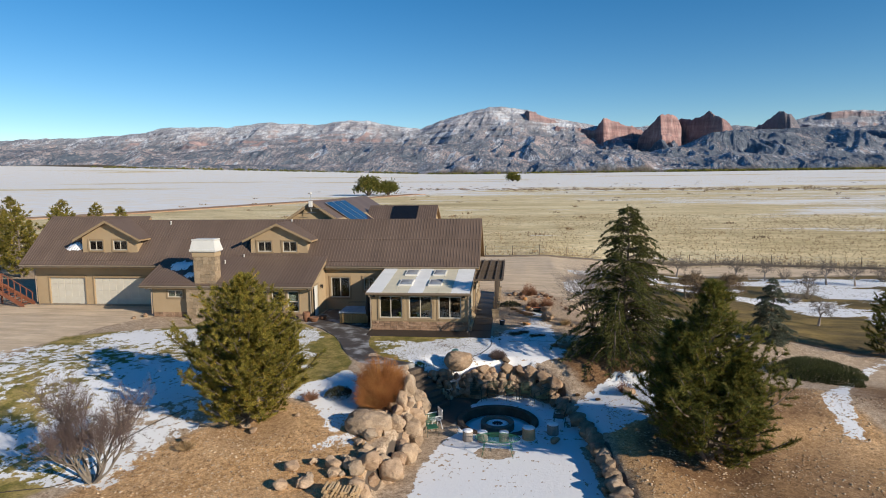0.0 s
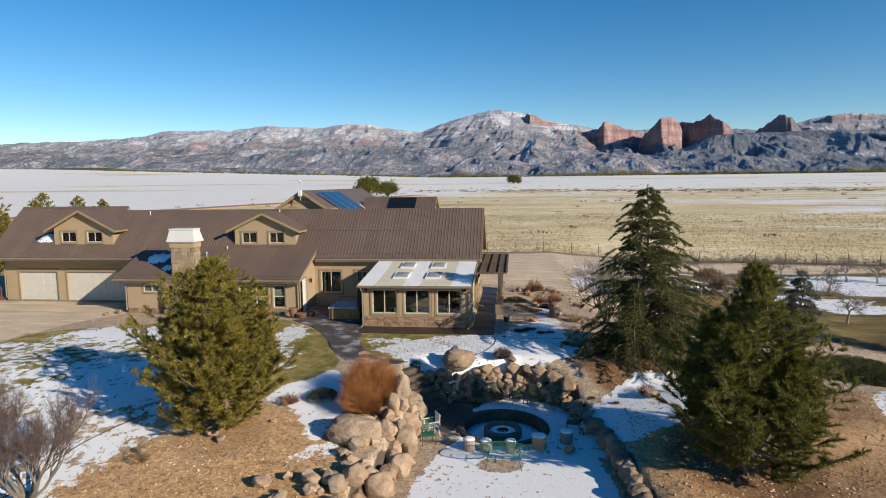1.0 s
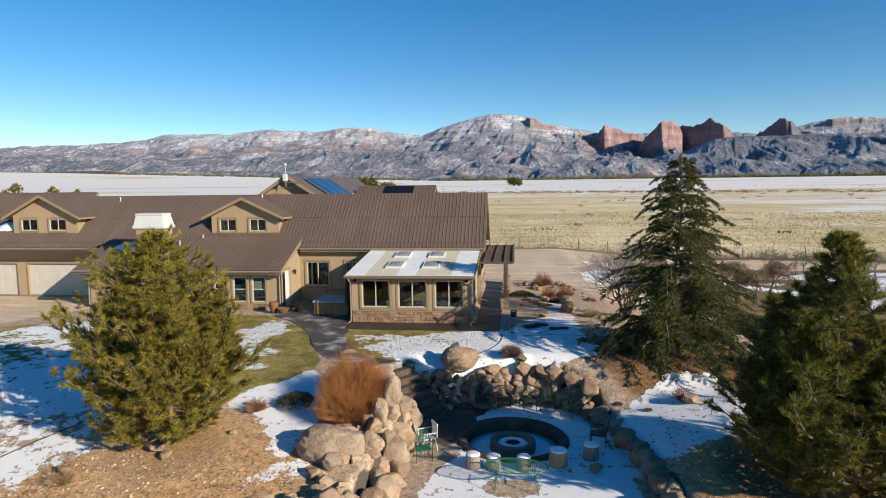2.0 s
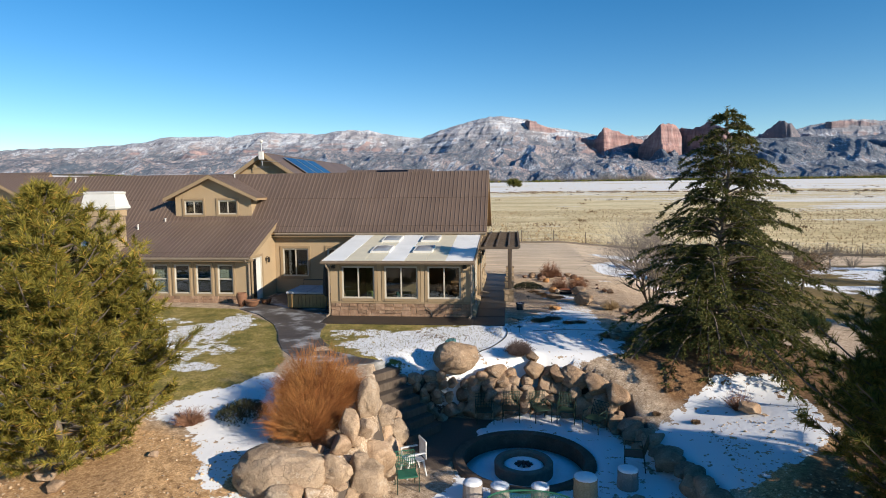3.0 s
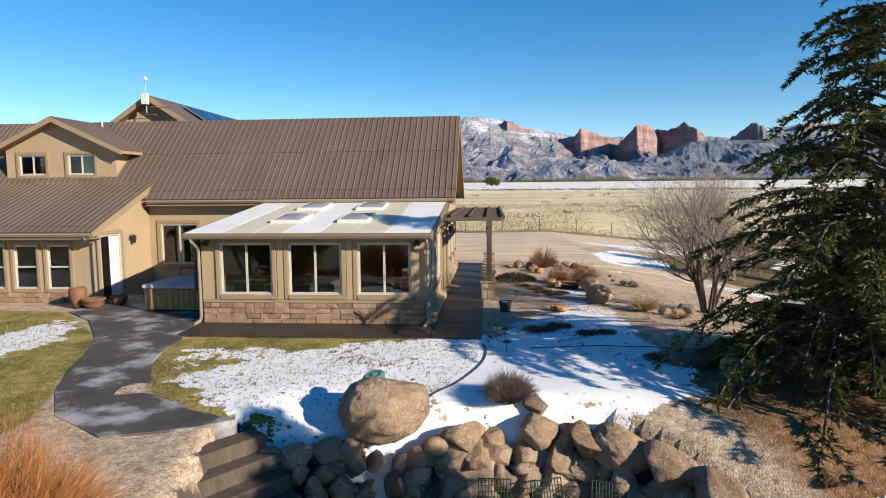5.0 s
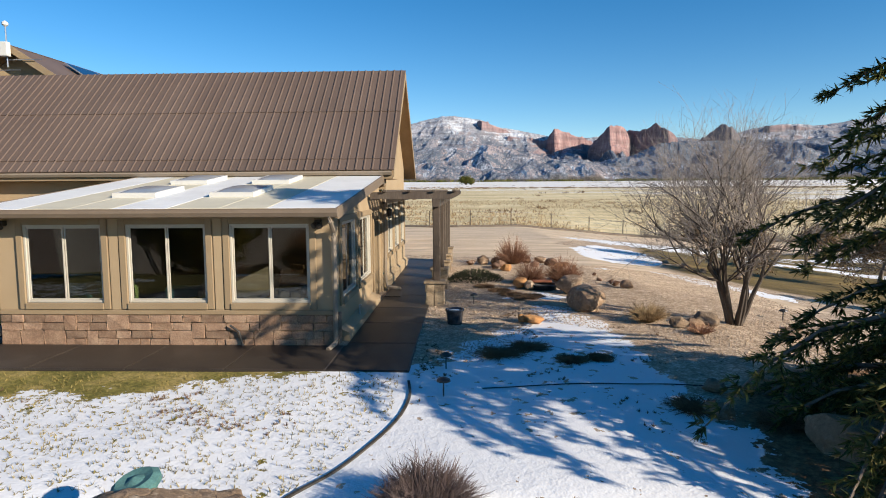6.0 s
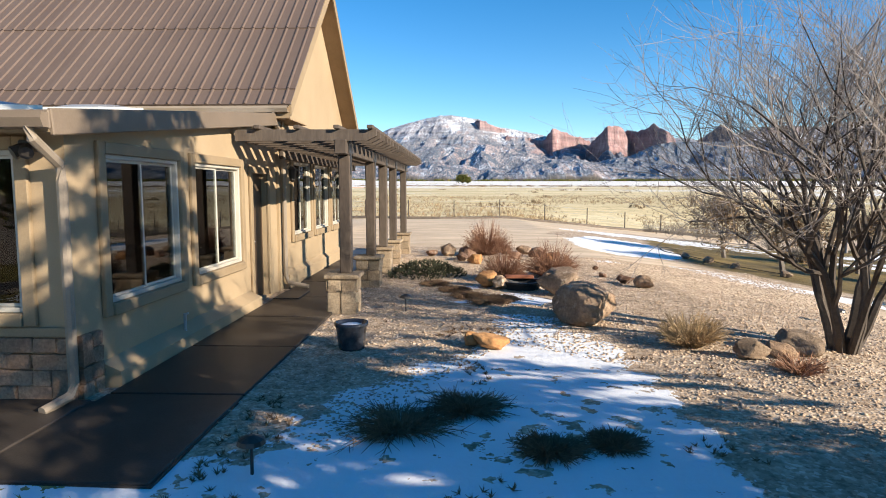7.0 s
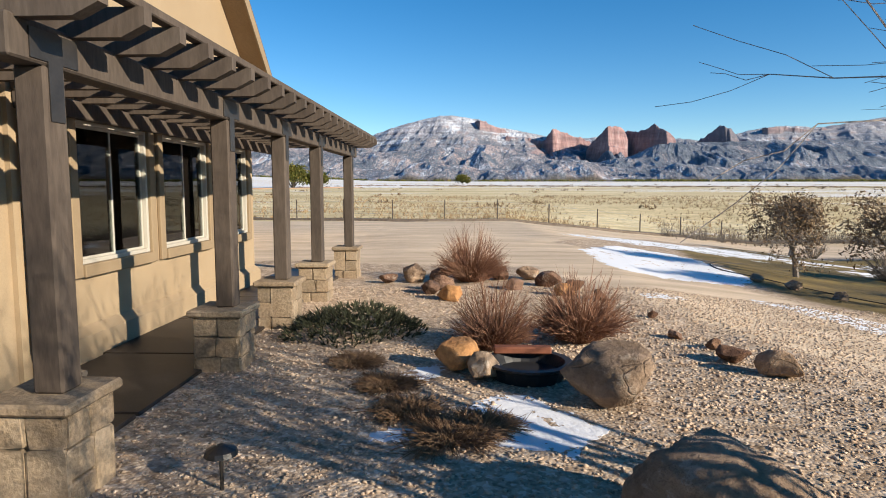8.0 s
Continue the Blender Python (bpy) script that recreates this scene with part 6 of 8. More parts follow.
# ---- pergola ----
pergola = thing("pergola", (0, 0, 0), "weathered brown timber pergola on stone pillars along the wall", "pergola")
PX = 1.59
POSTS = [4.2, 6.8, 8.68, 10.62, 13.35]
beam = part("beam", Geo().cbox(PX - 0.05, PX + 0.13, 3.85, 13.85, 2.46, 2.68, 0.012), timber, pergola)
part("ledger", Geo().cbox(0.012, 0.09, 6.15, 13.85, 2.5, 2.68, 0.012), timber, pergola)
raf = Geo()
raf.prism([(0.02, 0.0), (2.02, 0.0), (2.16, 0.07), (2.16, 0.17), (0.02, 0.17)], "y", -0.045, 0.045)
raf_me = raf.mesh("rafter")
raf_me.materials.append(timber)
for k in range(23):
    y = 3.95 + 0.446 * k
    piece("rafter", raf_me, pergola, Matrix.Translation((0, y, 2.66)))
for x in (0.38, 0.98, 1.58, 2.08):
    part("purlin", Geo().cbox(x - 0.045, x + 0.045, 3.82, 13.95, 2.832, 2.89, 0.008), timber, pergola)
block = {}
for j, y in enumerate(POSTS):
    zb = min(0.0, gz(PX, y)) - 0.05
    part("post", Geo().cbox(PX - 0.05, PX + 0.13, y - 0.09, y + 0.09, 0.62, 2.46, 0.015), timber, pergola)
    part("bracket", Geo().box(PX + 0.131, PX + 0.138, y - 0.06, y + 0.06, 2.16, 2.48).box(PX + 0.131, PX + 0.138, y - 0.2, y + 0.2, 2.48, 2.64).box(PX - 0.058, PX - 0.051, y - 0.06, y + 0.06, 2.16, 2.6), dark_metal, pergola, "dark steel bracket")
    core = part("pillar", Geo().box(PX - 0.19, PX + 0.19, y - 0.19, y + 0.19, zb, 0.55), mortar, pergola, "buff stone pillar with slab cap")
    part("pillar_cap", Geo().cbox(PX - 0.275, PX + 0.275, y - 0.275, y + 0.275, 0.55, 0.62, 0.018), pillar_stone, core)
    for axis, at, out, c in (("x", y - 0.19, -1, PX), ("x", y + 0.19, 1, PX), ("y", PX + 0.19, 1, y), ("y", PX - 0.19, -1, y)):
        M = ob_on(axis, at, out)
        for r in ashlar(rng, c - 0.225, c + 0.225, zb, 0.55, 3, 0.16, 0.3):
            stone_piece(core, r, M, 0.04, pillar_stone, rng, 0.01)

# ---- rocks ----


def ico(sub):
    bm = bmesh.new()
    bmesh.ops.create_icosphere(bm, subdivisions=sub, radius=1.0)
    v = np.array([p.co[:] for p in bm.verts])
    f = np.array([[q.index for q in p.verts] for p in bm.faces])
    bm.free()
    return v, f


def rock_mesh(seed, cuts=9, rough=0.1, sub=4, round_=0.0):
    v, f = ico(sub)
    r = random.Random(seed)
    v = v.copy()
    for _ in range(cuts):
        n = np.array([r.gauss(0, 1) for _ in range(3)])
        n /= np.linalg.norm(n)
        h = r.uniform(0.52, 0.86) + round_
        d = v @ n
        over = d > h
        v[over] -= np.outer(d[over] - h, n) * 0.93
    for i, p in enumerate(v):
        q = Vector(p)
        a = noise.fractal(q * 1.6 + Vector((seed * 3.1, 0, 0)), 1.0, 2.0, 4)
        b = noise.fractal(q * 5.0 + Vector((0, seed * 2.3, 0)), 1.0, 2.0, 4)
        v[i] = p * (1 + rough * a + rough * 0.5 * b)
    return array_mesh("boulder", v, f)


ROCKS = []
for s in range(12):
    me = rock_mesh(s + 1, cuts=(16, 20, 13)[s % 3], rough=0.07 + 0.02 * (s % 3), sub=4)
    smooth(me)
    me.materials.append(boulder_mat)
    ROCKS.append(me)
for s in range(8):
    me = rock_mesh(s + 41, cuts=(11, 14, 9, 13)[s % 4], rough=0.085, sub=4, round_=0.04)
    smooth(me)
    me.materials.append(boulder_mat)
    ROCKS.append(me)
for s in range(2):
    me = smooth(rock_mesh(s + 71, cuts=6, rough=0.085, sub=5, round_=0.13))
    me.materials.append(boulder_mat)
    ROCKS.append(me)
rr = random.Random(21)


def boulder(x, y, sx, sy, sz, z=None, kind=None, turn=None, label="tan sandstone boulder in the garden", group="garden boulders", material=None, sink=0.3, tilt=12):
    me = ROCKS[rr.randrange(12) if kind is None else kind]
    ob = new("boulder", me)
    base = gz(x, y) if z is None else z
    m = pose(x, y, base + sz * (1 - sink), rr.uniform(-tilt, tilt), rr.uniform(-tilt, tilt), rr.uniform(0, 360) if turn is None else turn)
    ob.matrix_basis = m @ Matrix.Diagonal((sx, sy, sz, 1))
    if material is not None:
        ob.material_slots[0].link = "OBJECT"
        ob.material_slots[0].material = material
    return tagged(ob, label, "boulder", group)


# retaining wall of boulders behind the fire pit: three courses
WALL = [(-2.0, -7.5), (-1.0, -7.3), (0.0, -7.0), (0.9, -6.7), (2.0, -6.45), (2.8, -6.35), (3.6, -6.5), (4.4, -6.95), (5.05, -7.9)]


def along(pts, s):
    """The point at a share s of the way along a line of points."""
    seg = [math.dist(a, b) for a, b in zip(pts, pts[1:])]
    d = s * sum(seg)
    for (a, b), L in zip(zip(pts, pts[1:]), seg):
        if d <= L:
            return (a[0] + (b[0] - a[0]) * d / L, a[1] + (b[1] - a[1]) * d / L)
        d -= L
    return pts[-1]


for c, (n, zc, back, size) in enumerate(((15, -1.56, -0.10, 0.44), (17, -1.12, -0.04, 0.42), (18, -0.72, 0.03, 0.36))):
    for k in range(n):
        f = (k + 0.5 + (0.4 if c % 2 else 0)) / (n + 0.4)
        x, y = along(WALL, f)
        s = size * rr.uniform(0.78, 1.2) * (0.66 if f < 0.30 else 1.0)
        fall = 0.50 * max(0.0, f - 0.55) / 0.45
        boulder(x + rr.uniform(-0.1, 0.1), y + back + rr.uniform(-0.06, 0.06), s * rr.uniform(0.95, 1.25), s * 0.8, s * rr.uniform(0.72, 0.95), z=zc - s * 0.7 - fall, kind=rr.randrange(0, 20), label="grey-brown boulder stacked in the retaining wall", group="retaining wall boulders", sink=0.3, tilt=22, material=wall_boulder if f < 0.6 or rr.random() < 0.5 else None)
        if rr.random() < 0.6:
            s = rr.uniform(0.13, 0.22)
            boulder(x + 0.3, y + back - 0.14, s * 1.2, s, s, z=zc - 0.35 - fall, kind=rr.randrange(0, 20), tilt=30, label="small chinking stone in the retaining wall", group="retaining wall chinking stones", material=wall_boulder)
for x, y, s in ((2.45, -6.25, 0.38), (1.25, -6.55, 0.36), (0.80, -6.7, 0.22), (1.72, -6.45, 0.26), (3.0, -6.2, 0.30), (3.3, -6.45, 0.40), (3.85, -6.5, 0.46), (4.5, -7.0, 0.46), (5.0, -7.6, 0.42), (-0.9, -7.1, 0.26), (-0.55, -7.05, 0.26), (-1.4, -7.3, 0.24), (-1.85, -7.4, 0.22)):
    boulder(x, y, s * 1.12, s * 0.95, s * 0.85, z=-0.66 - 0.16 * max(0.0, x - 2.6), kind=rr.choice((20, 21, 12, 14, 16, 18, 3, 5)), label="rounded tan boulder on top of the retaining wall", group="retaining wall boulders", tilt=25)
# lower row of rocks down the far side of the terrace
EDGE = [(5.3, -8.2), (5.6, -9.4), (5.95, -10.5), (6.3, -11.7), (6.45, -13.0), (6.6, -15.5), (6.75, -17.5), (6.95, -20.5)]
for k in range(30):
    x, y = along(EDGE, (k + 0.5) / 30)
    s = rr.uniform(0.30, 0.44)
    boulder(x - 0.05 + rr.uniform(-0.08, 0.08), y, s * rr.uniform(0.85, 1.1), s * 1.15, s * 0.72, z=PIT + 0.10 + rr.uniform(0, 0.08), kind=rr.choice((20, 21, 12, 14, 16, 0, 3, 5)), tilt=18, label="brown boulder edging the sunken terrace", group="terrace edge boulders", sink=0.35, material=wall_boulder)
    if k % 3 == 0:
        s = rr.uniform(0.14, 0.22)
        boulder(x - 0.38 + rr.uniform(-0.06, 0.06), y + 0.2, s, s * 1.1, s * 0.8, z=PIT, kind=rr.randrange(0, 20), tilt=25, label="brown boulder edging the sunken terrace", group="terrace edge boulders", material=wall_boulder)
# rock garden between the walk and the terrace
boulder(-2.6, -9.2, 0.36, 0.32, 0.45, z=-0.9, kind=3, turn=20, label="cream stone leaning beside the terrace steps", tilt=10, material=pale_boulder)
boulder(-2.0, -11.25, 0.36, 0.32, 0.60, z=-0.38, kind=21, turn=70, label="tall upright cream stone at the terrace steps", tilt=6, sink=0.2, material=pale_boulder)
boulder(-2.05, -12.85, 0.30, 0.34, 0.56, z=-0.5, kind=1, turn=30, label="tall upright cream stone at the terrace steps", tilt=8, sink=0.2, material=pale_boulder)
boulder(-1.75, -10.2, 0.42, 0.40, 0.40, z=-1.0, kind=5, material=pale_boulder)
boulder(-1.75, -9.5, 0.36, 0.34, 0.36, z=-1.3, kind=3, material=pale_boulder)
boulder(-3.2, -14.3, 1.0, 0.82, 0.66, z=-0.92, kind=20, turn=12, label="large flat-topped cream boulder beside the bush", tilt=5, material=pale_boulder)
boulder(-1.6, -13.5, 0.62, 0.5, 0.72, z=-1.55, kind=2, label="grey and tan split boulder", material=pale_boulder)
boulder(-1.55, -12.2, 0.52, 0.45, 0.6, z=-1.5, kind=16, material=pale_boulder)
boulder(-1.75, -16.6, 0.60, 0.5, 0.44, z=-1.6, kind=12, label="pale rounded boulder at the terrace edge", material=pale_boulder)
GARDEN = [(-1.9, -12.0), (-2.1, -13.2), (-1.9, -14.8), (-2.2, -15.6), (-2.9, -16.6), (-3.7, -17.3), (-4.6, -17.9), (-5.3, -18.4)]
for k in range(46):
    x, y = along(GARDEN, (k + 0.5) / 46)
    s = rr.uniform(0.17, 0.38)
    px, py = x + rr.uniform(-1.0, 0.55), y + rr.uniform(-0.7, 0.7)
    boulder(px, py, s, s * rr.uniform(0.75, 1), s * rr.uniform(0.6, 0.85), sink=0.3, kind=rr.randrange(20), label="cream fieldstone in the rock garden", group="rock garden stones", material=pale_boulder if rr.random() < 0.75 else None)
BANK = [(-1.95, -9.4), (-1.85, -10.6), (-1.75, -11.8), (-1.7, -13.2), (-1.75, -14.6), (-2.0, -15.8), (-2.5, -17.0), (-3.0, -18.4)]
for k in range(14):
    x, y = along(BANK, (k + 0.5) / 14)
    s = rr.uniform(0.3, 0.5)
    px, py = x + rr.uniform(-0.4, 0.25), y + rr.uniform(-0.25, 0.25)
    boulder(px, py, s, s * rr.uniform(0.75, 1), s * rr.uniform(0.6, 0.9), sink=0.35, kind=rr.randrange(20), label="tan boulder on the bank above the terrace", group="bank boulders", material=pale_boulder)
for k in range(12):
    x, y = along(BANK, (k + 0.5) / 12)
    s = rr.uniform(0.22, 0.5)
    boulder(x + 0.32 + rr.uniform(-0.12, 0.12), y, s, s * rr.uniform(0.75, 1), s * rr.uniform(0.7, 1.0), z=PIT - 0.05 + rr.uniform(0, 0.35), kind=rr.randrange(20), label="tan boulder at the foot of the terrace bank", group="bank boulders", material=pale_boulder if rr.random() < 0.7 else None)
# single rocks about the yard
boulder(-0.1, -6.5, 0.76, 0.68, 0.58, z=-0.38, kind=20, turn=30, label="large rounded tan boulder on the snow", tilt=4)
solid("cleaning_rag", moved(Geo().lathe([(0.19, -0.05), (0.2, 0.0), (0.15, 0.035), (0.08, 0.02), (0.01, 0.05)], 11), pose(-0.30, -6.42, 0.545, 8, -14, 20)), teal_cloth, "crumpled teal rag lying on the large boulder", "rag")
boulder(2.45, -5.95, 0.28, 0.24, 0.19)
boulder(5.25, 3.62, 0.54, 0.45, 0.35, kind=21, turn=100, label="large tan boulder striped by shadows", tilt=5)
boulder(5.24, 5.85, 0.46, 0.36, 0.31, kind=1, turn=10, material=wall_boulder, label="brown boulder beside the red bushes")
boulder(3.8, 1.95, 0.30, 0.18, 0.13, kind=7, turn=20, label="orange broken sandstone rock", material=orange_rock)
boulder(3.58, 2.08, 0.15, 0.12, 0.11, kind=9, label="orange broken sandstone rock", material=orange_rock)
boulder(3.95, 6.75, 0.27, 0.22, 0.2, kind=1, label="orange and tan rock beside the pond", material=orange_rock)
boulder(4.2, 6.45, 0.22, 0.2, 0.17, kind=6)
for x, y, s in ((6.75, 1.65, 0.26), (7.5, 1.95, 0.34), (7.15, 1.75, 0.2), (8.9, 1.4, 0.22), (9.6, 2.4, 0.2),
                (5.6, -3.3, 0.22), (5.9, -2.4, 0.2), (6.6, -4.4, 0.55), (8.5, -8.9, 0.42), (4.7, -12.5, 0.3), (-8.6, -14.6, 0.3), (-8.1, -14.9, 0.26), (-10.6, -15.9, 0.28), (-6.6, -13.6, 0.16), (11.4, 14.6, 0.26), (11.8, 13.6, 0.22), (10.9, 15.4, 0.2), (12.6, 12.2, 0.24), (-24.0, 2.6, 0.3), (-24.5, 2.0, 0.24)):
    boulder(x, y, s, s * 0.8, s * 0.55)
for x, y, s, tone in ((6.52, 8.05, 0.12, 1), (6.78, 7.55, 0.13, 1), (6.74, 7.0, 0.2, 1), (7.0, 6.55, 0.24, 0), (3.05, 12.75, 0.36, 0), (3.5, 12.75, 0.26, 1), (3.62, 11.6, 0.26, 1), (3.81, 10.6, 0.28, 2), (3.45, 11.2, 0.24, 1), (2.55, 12.5, 0.22, 1), (4.75, 12.9, 0.26, 1), (5.27, 12.95, 0.30, 0), (5.57, 12.0, 0.30, 1), (5.95, 11.5, 0.22, 1), (5.7, 11.0, 0.2, 2), (6.2, 10.6, 0.16, 1), (6.6, 9.2, 0.1, 1), (4.9, 11.6, 0.2, 1)):
    boulder(x, y, s, s * 0.8, s * 0.62, tilt=25, label=("tan rock bordering the bush bed", "dark red-brown rock bordering the bush bed", "orange broken rock bordering the bush bed")[tone], group="bush bed rocks", material=(boulder_mat, red_rock, orange_rock)[tone])

# ---- fire pit terrace ----
FC = (2.1, -10.2)
pitwall = solid("pit_wall", Geo().lathe([(1.66, -2.4), (1.66, -1.76), (1.90, -1.74), (1.97, -1.80), (1.99, -2.4)], 48, *FC), rust_wall, "round sunken concrete wall about the fire ring", "pit wall")
solid("pit_snow", Geo().lathe([(1.68, -2.4), (1.68, -2.2), (1.2, -2.17), (0.4, -2.19), (0.05, -2.2)], 40, *FC), snow_cap, "trampled snow on the floor of the round fire pit", "snow", "", "structure", True)
fire = thing("fire_ring", (*FC, PIT - 0.42), "round stone fire ring filled with snow", "fire ring")
part("ring", Geo().lathe([(0.80, -0.05), (0.81, 0.34), (0.78, 0.38), (0.64, 0.385), (0.60, 0.35), (0.58, 0.1), (0.58, -0.05)], 40), mortar, fire, "grey-brown concrete ring")
g = Geo()
for k in range(5):
    a0 = 0.7 * k + 0.2
    g.tube([(-0.26 * math.cos(a0), -0.2 * math.sin(a0), 0.27), (0.05 * k - 0.1, 0.02, 0.31), (0.24 * math.cos(a0), 0.2 * math.sin(a0), 0.28)], [0.03, 0.045, 0.03], 6)
part("charred_log", g, black_plastic, fire, "charred black logs")
part("snow_fill", Geo().lathe([(0.55, 0.0), (0.55, 0.25), (0.45, 0.29), (0.25, 0.28), (0.12, 0.2), (0.02, 0.2)], 24), snow_cap, fire, "", True)
# timber steps down to the terrace
steps = thing("garden_steps", (-2.6, -7.7, 0), "timber garden steps down to the terrace", "steps")
sd_ = Vector((0.80, -0.60, 0))
sw_ = Vector((0.60, 0.80, 0))
for k in range(7):
    c = sd_ * (0.15 + 0.31 * k)
    z = -0.16 - 0.235 * k
    g = Geo().cbox(-0.19, 0.19, -0.75, 0.75, z - 0.3, z, 0.015)
    g.v = [tuple(c + sd_ * p[0] + sw_ * p[1] + Vector((0, 0, p[2]))) for p in g.v]
    part("step", g, timber, steps)

# ---- loose things on the terrace ----


def metal_chair(name, x, y, z, turn, mat_, label):
    t = thing(name, (x, y, z), label, "chair", "green chairs round the fire pit")
    t.rotation_euler = (0, 0, radians(turn))
    for sx in (-1, 1):
        part("arm", Geo().tube([(sx * 0.27, 0.22, 0), (sx * 0.27, 0.24, 0.42), (sx * 0.27, 0.22, 0.62), (sx * 0.27, -0.2, 0.64), (sx * 0.27, -0.25, 0.4), (sx * 0.25, -0.3, 0.0)], 0.014, 6), iron, t)
    part("seat", Geo().cbox(-0.25, 0.25, -0.24, 0.24, 0.39, 0.42, 0.01), mat_, t)
    b = part("backrest", Geo().tube([(-0.26, -0.24, 0.42), (-0.26, -0.38, 0.84), (0.26, -0.38, 0.84), (0.26, -0.24, 0.42)], 0.014, 5), mat_, t)
    for k in range(9):
        part("rod", Geo().tube([(-0.2 + 0.05 * k, -0.24, 0.42), (-0.2 + 0.05 * k, -0.38, 0.84)], 0.008, 4), mat_, b)
    for zz, yy in ((0.5, -0.267), (0.58, -0.293), (0.66, -0.32), (0.74, -0.347)):
        part("rod", Geo().tube([(-0.26, yy, zz), (0.26, yy, zz)], 0.008, 4), mat_, b)
    return t


for x, y, a in ((5.0, -10.5, 80), (2.7, -7.3, 200), (3.5, -7.35, 170), (4.3, -8.0, 140), (0.9, -7.6, 190), (1.75, -7.35, 180)):
    metal_chair("metal_chair", x, y, PIT, a, iron, "dark green wrought iron chair on the terrace")
gc = metal_chair("metal_chair", -0.82, -12.2, PIT, 200, green_mesh, "green steel patio chair beside a white chair")
pc = thing("plastic_chair", (-0.80, -11.35, PIT), "white plastic garden chair by the rocks", "chair")
pc.rotation_euler = (0, 0, radians(120))
part("seat", Geo().cbox(-0.25, 0.25, -0.24, 0.24, 0.40, 0.44, 0.015), plastic_white, pc)
for sx in (-1, 1):
    for sy in (-1, 1):
        part("leg", Geo().tube([(sx * 0.22, sy * 0.2, 0.41), (sx * 0.27, sy * 0.27, 0.0)], [0.03, 0.024], 6), plastic_white, pc)
    part("arm", Geo().cbox(sx * 0.28 - 0.035, sx * 0.28 + 0.035, -0.24, 0.26, 0.62, 0.65, 0.01).tube([(sx * 0.28, 0.22, 0.63), (sx * 0.25, 0.22, 0.42)], 0.022, 6), plastic_white, pc)
bk_ = part("backrest", Geo().cbox(-0.26, 0.26, -0.30, -0.255, 0.80, 0.92, 0.014), plastic_white, pc)
for k in range(6):
    part("slat", Geo().cbox(-0.24 + 0.082 * k, -0.18 + 0.082 * k, -0.29, -0.265, 0.43, 0.81, 0.006), plastic_white, bk_)

table = thing("patio_table", (2.2, -13.9, PIT), "oval green metal patio table with open legs", "table")
g = Geo()
for k in range(32):
    a, b2 = 2 * math.pi * k / 32, 2 * math.pi * (k + 1) / 32
    g.tube([(0.95 * math.cos(a), 0.5 * math.sin(a), 0.72), (0.95 * math.cos(b2), 0.5 * math.sin(b2), 0.72)], 0.018, 5)
part("rim", g, green_mesh, table)
top_g = Geo()
for k in range(-8, 9):
    y = 0.058 * k
    w = 0.95 * math.sqrt(max(0.0, 1 - (y / 0.5) ** 2))
    top_g.tube([(-w, y, 0.722), (w, y, 0.722)], 0.004, 4)
for k in range(-15, 16):
    x = 0.06 * k
    w = 0.5 * math.sqrt(max(0.0, 1 - (x / 0.95) ** 2))
    top_g.tube([(x, -w, 0.716), (x, w, 0.716)], 0.003, 4)
part("tabletop", top_g, green_mesh, table, "open wire table top")
for sx in (-1, 1):
    for sy in (-1, 1):
        part("leg", Geo().tube([(sx * 0.62, sy * 0.3, 0.71), (sx * 0.55, sy * 0.25, 0.4), (sx * 0.66, sy * 0.33, 0.0)], 0.014, 6), green_mesh, table)
part("stretcher", Geo().tube([(-0.55, 0, 0.4), (0.55, 0, 0.4)], 0.012, 5).tube([(-0.55, -0.25, 0.4), (-0.55, 0.25, 0.4)], 0.012, 5).tube([(0.55, -0.25, 0.4), (0.55, 0.25, 0.4)], 0.012, 5), green_mesh, table)
for x, y, r, h in ((0.85, -12.6, 0.24, 0.44), (1.5, -12.65, 0.23, 0.42), (2.45, -12.6, 0.22, 0.42), (3.55, -12.2, 0.29, 0.50), (4.65, -11.6, 0.26, 0.46)):
    st = thing("log_stump", (x, y, PIT), "upright grey-brown log stump seat capped with snow", "stump", "stump seats by the fire pit")
    part("log", Geo().lathe([(r, -0.03), (r * 1.02, h * 0.3), (r * 0.97, h * 0.7), (r, h)], 14), log_end if r > 0.28 else bark_pale, st)
    part("snow_cap", Geo().lathe([(r * 0.98, h), (r * 0.96, h + 0.03), (r * 0.6, h + 0.06), (0.02, h + 0.065)], 14), snow_cap, st, "", True)
pile = thing("woodpile", (-3.15, -18.9, gz(-3.15, -18.9)), "stack of split firewood on the ground", "woodpile")
wr = random.Random(5)
for k in range(34):
    row = k // 10
    x, z = -0.6 + 0.13 * (k % 10) + 0.06 * (row % 2) + wr.uniform(-0.02, 0.02), 0.07 + 0.11 * row
    part("log", Geo().tube([(x, -0.24 + wr.uniform(-0.05, 0.05), z), (x + wr.uniform(-0.04, 0.04), 0.26, z)], wr.uniform(0.05, 0.07), 7), log_end, pile)

# ---- hot tub, umbrella, pots, bucket ----
spa = thing("hot_tub", (-8.0, 2.45, 0.02), "square wood-clad hot tub with a grey cover", "hot tub")
part("shell", Geo().cbox(-1.0, 1.0, -0.95, 0.95, 0.02, 0.72, 0.06), black_plastic, spa)
for k in range(11):
    x = -0.99 + 0.18 * k
    part("slat", Geo().cbox(x, x + 0.17, -0.985, -0.953, 0.06, 0.7, 0.008), spa_wood, spa)
for k in range(10):
    y = -0.93 + 0.187 * k
    part("slat", Geo().cbox(-1.03, -1.002, y, y + 0.175, 0.06, 0.7, 0.008), spa_wood, spa)
part("cover", Geo().cbox(-1.06, 0.0, -1.02, 1.02, 0.72, 0.84, 0.03), spa_cover, spa)
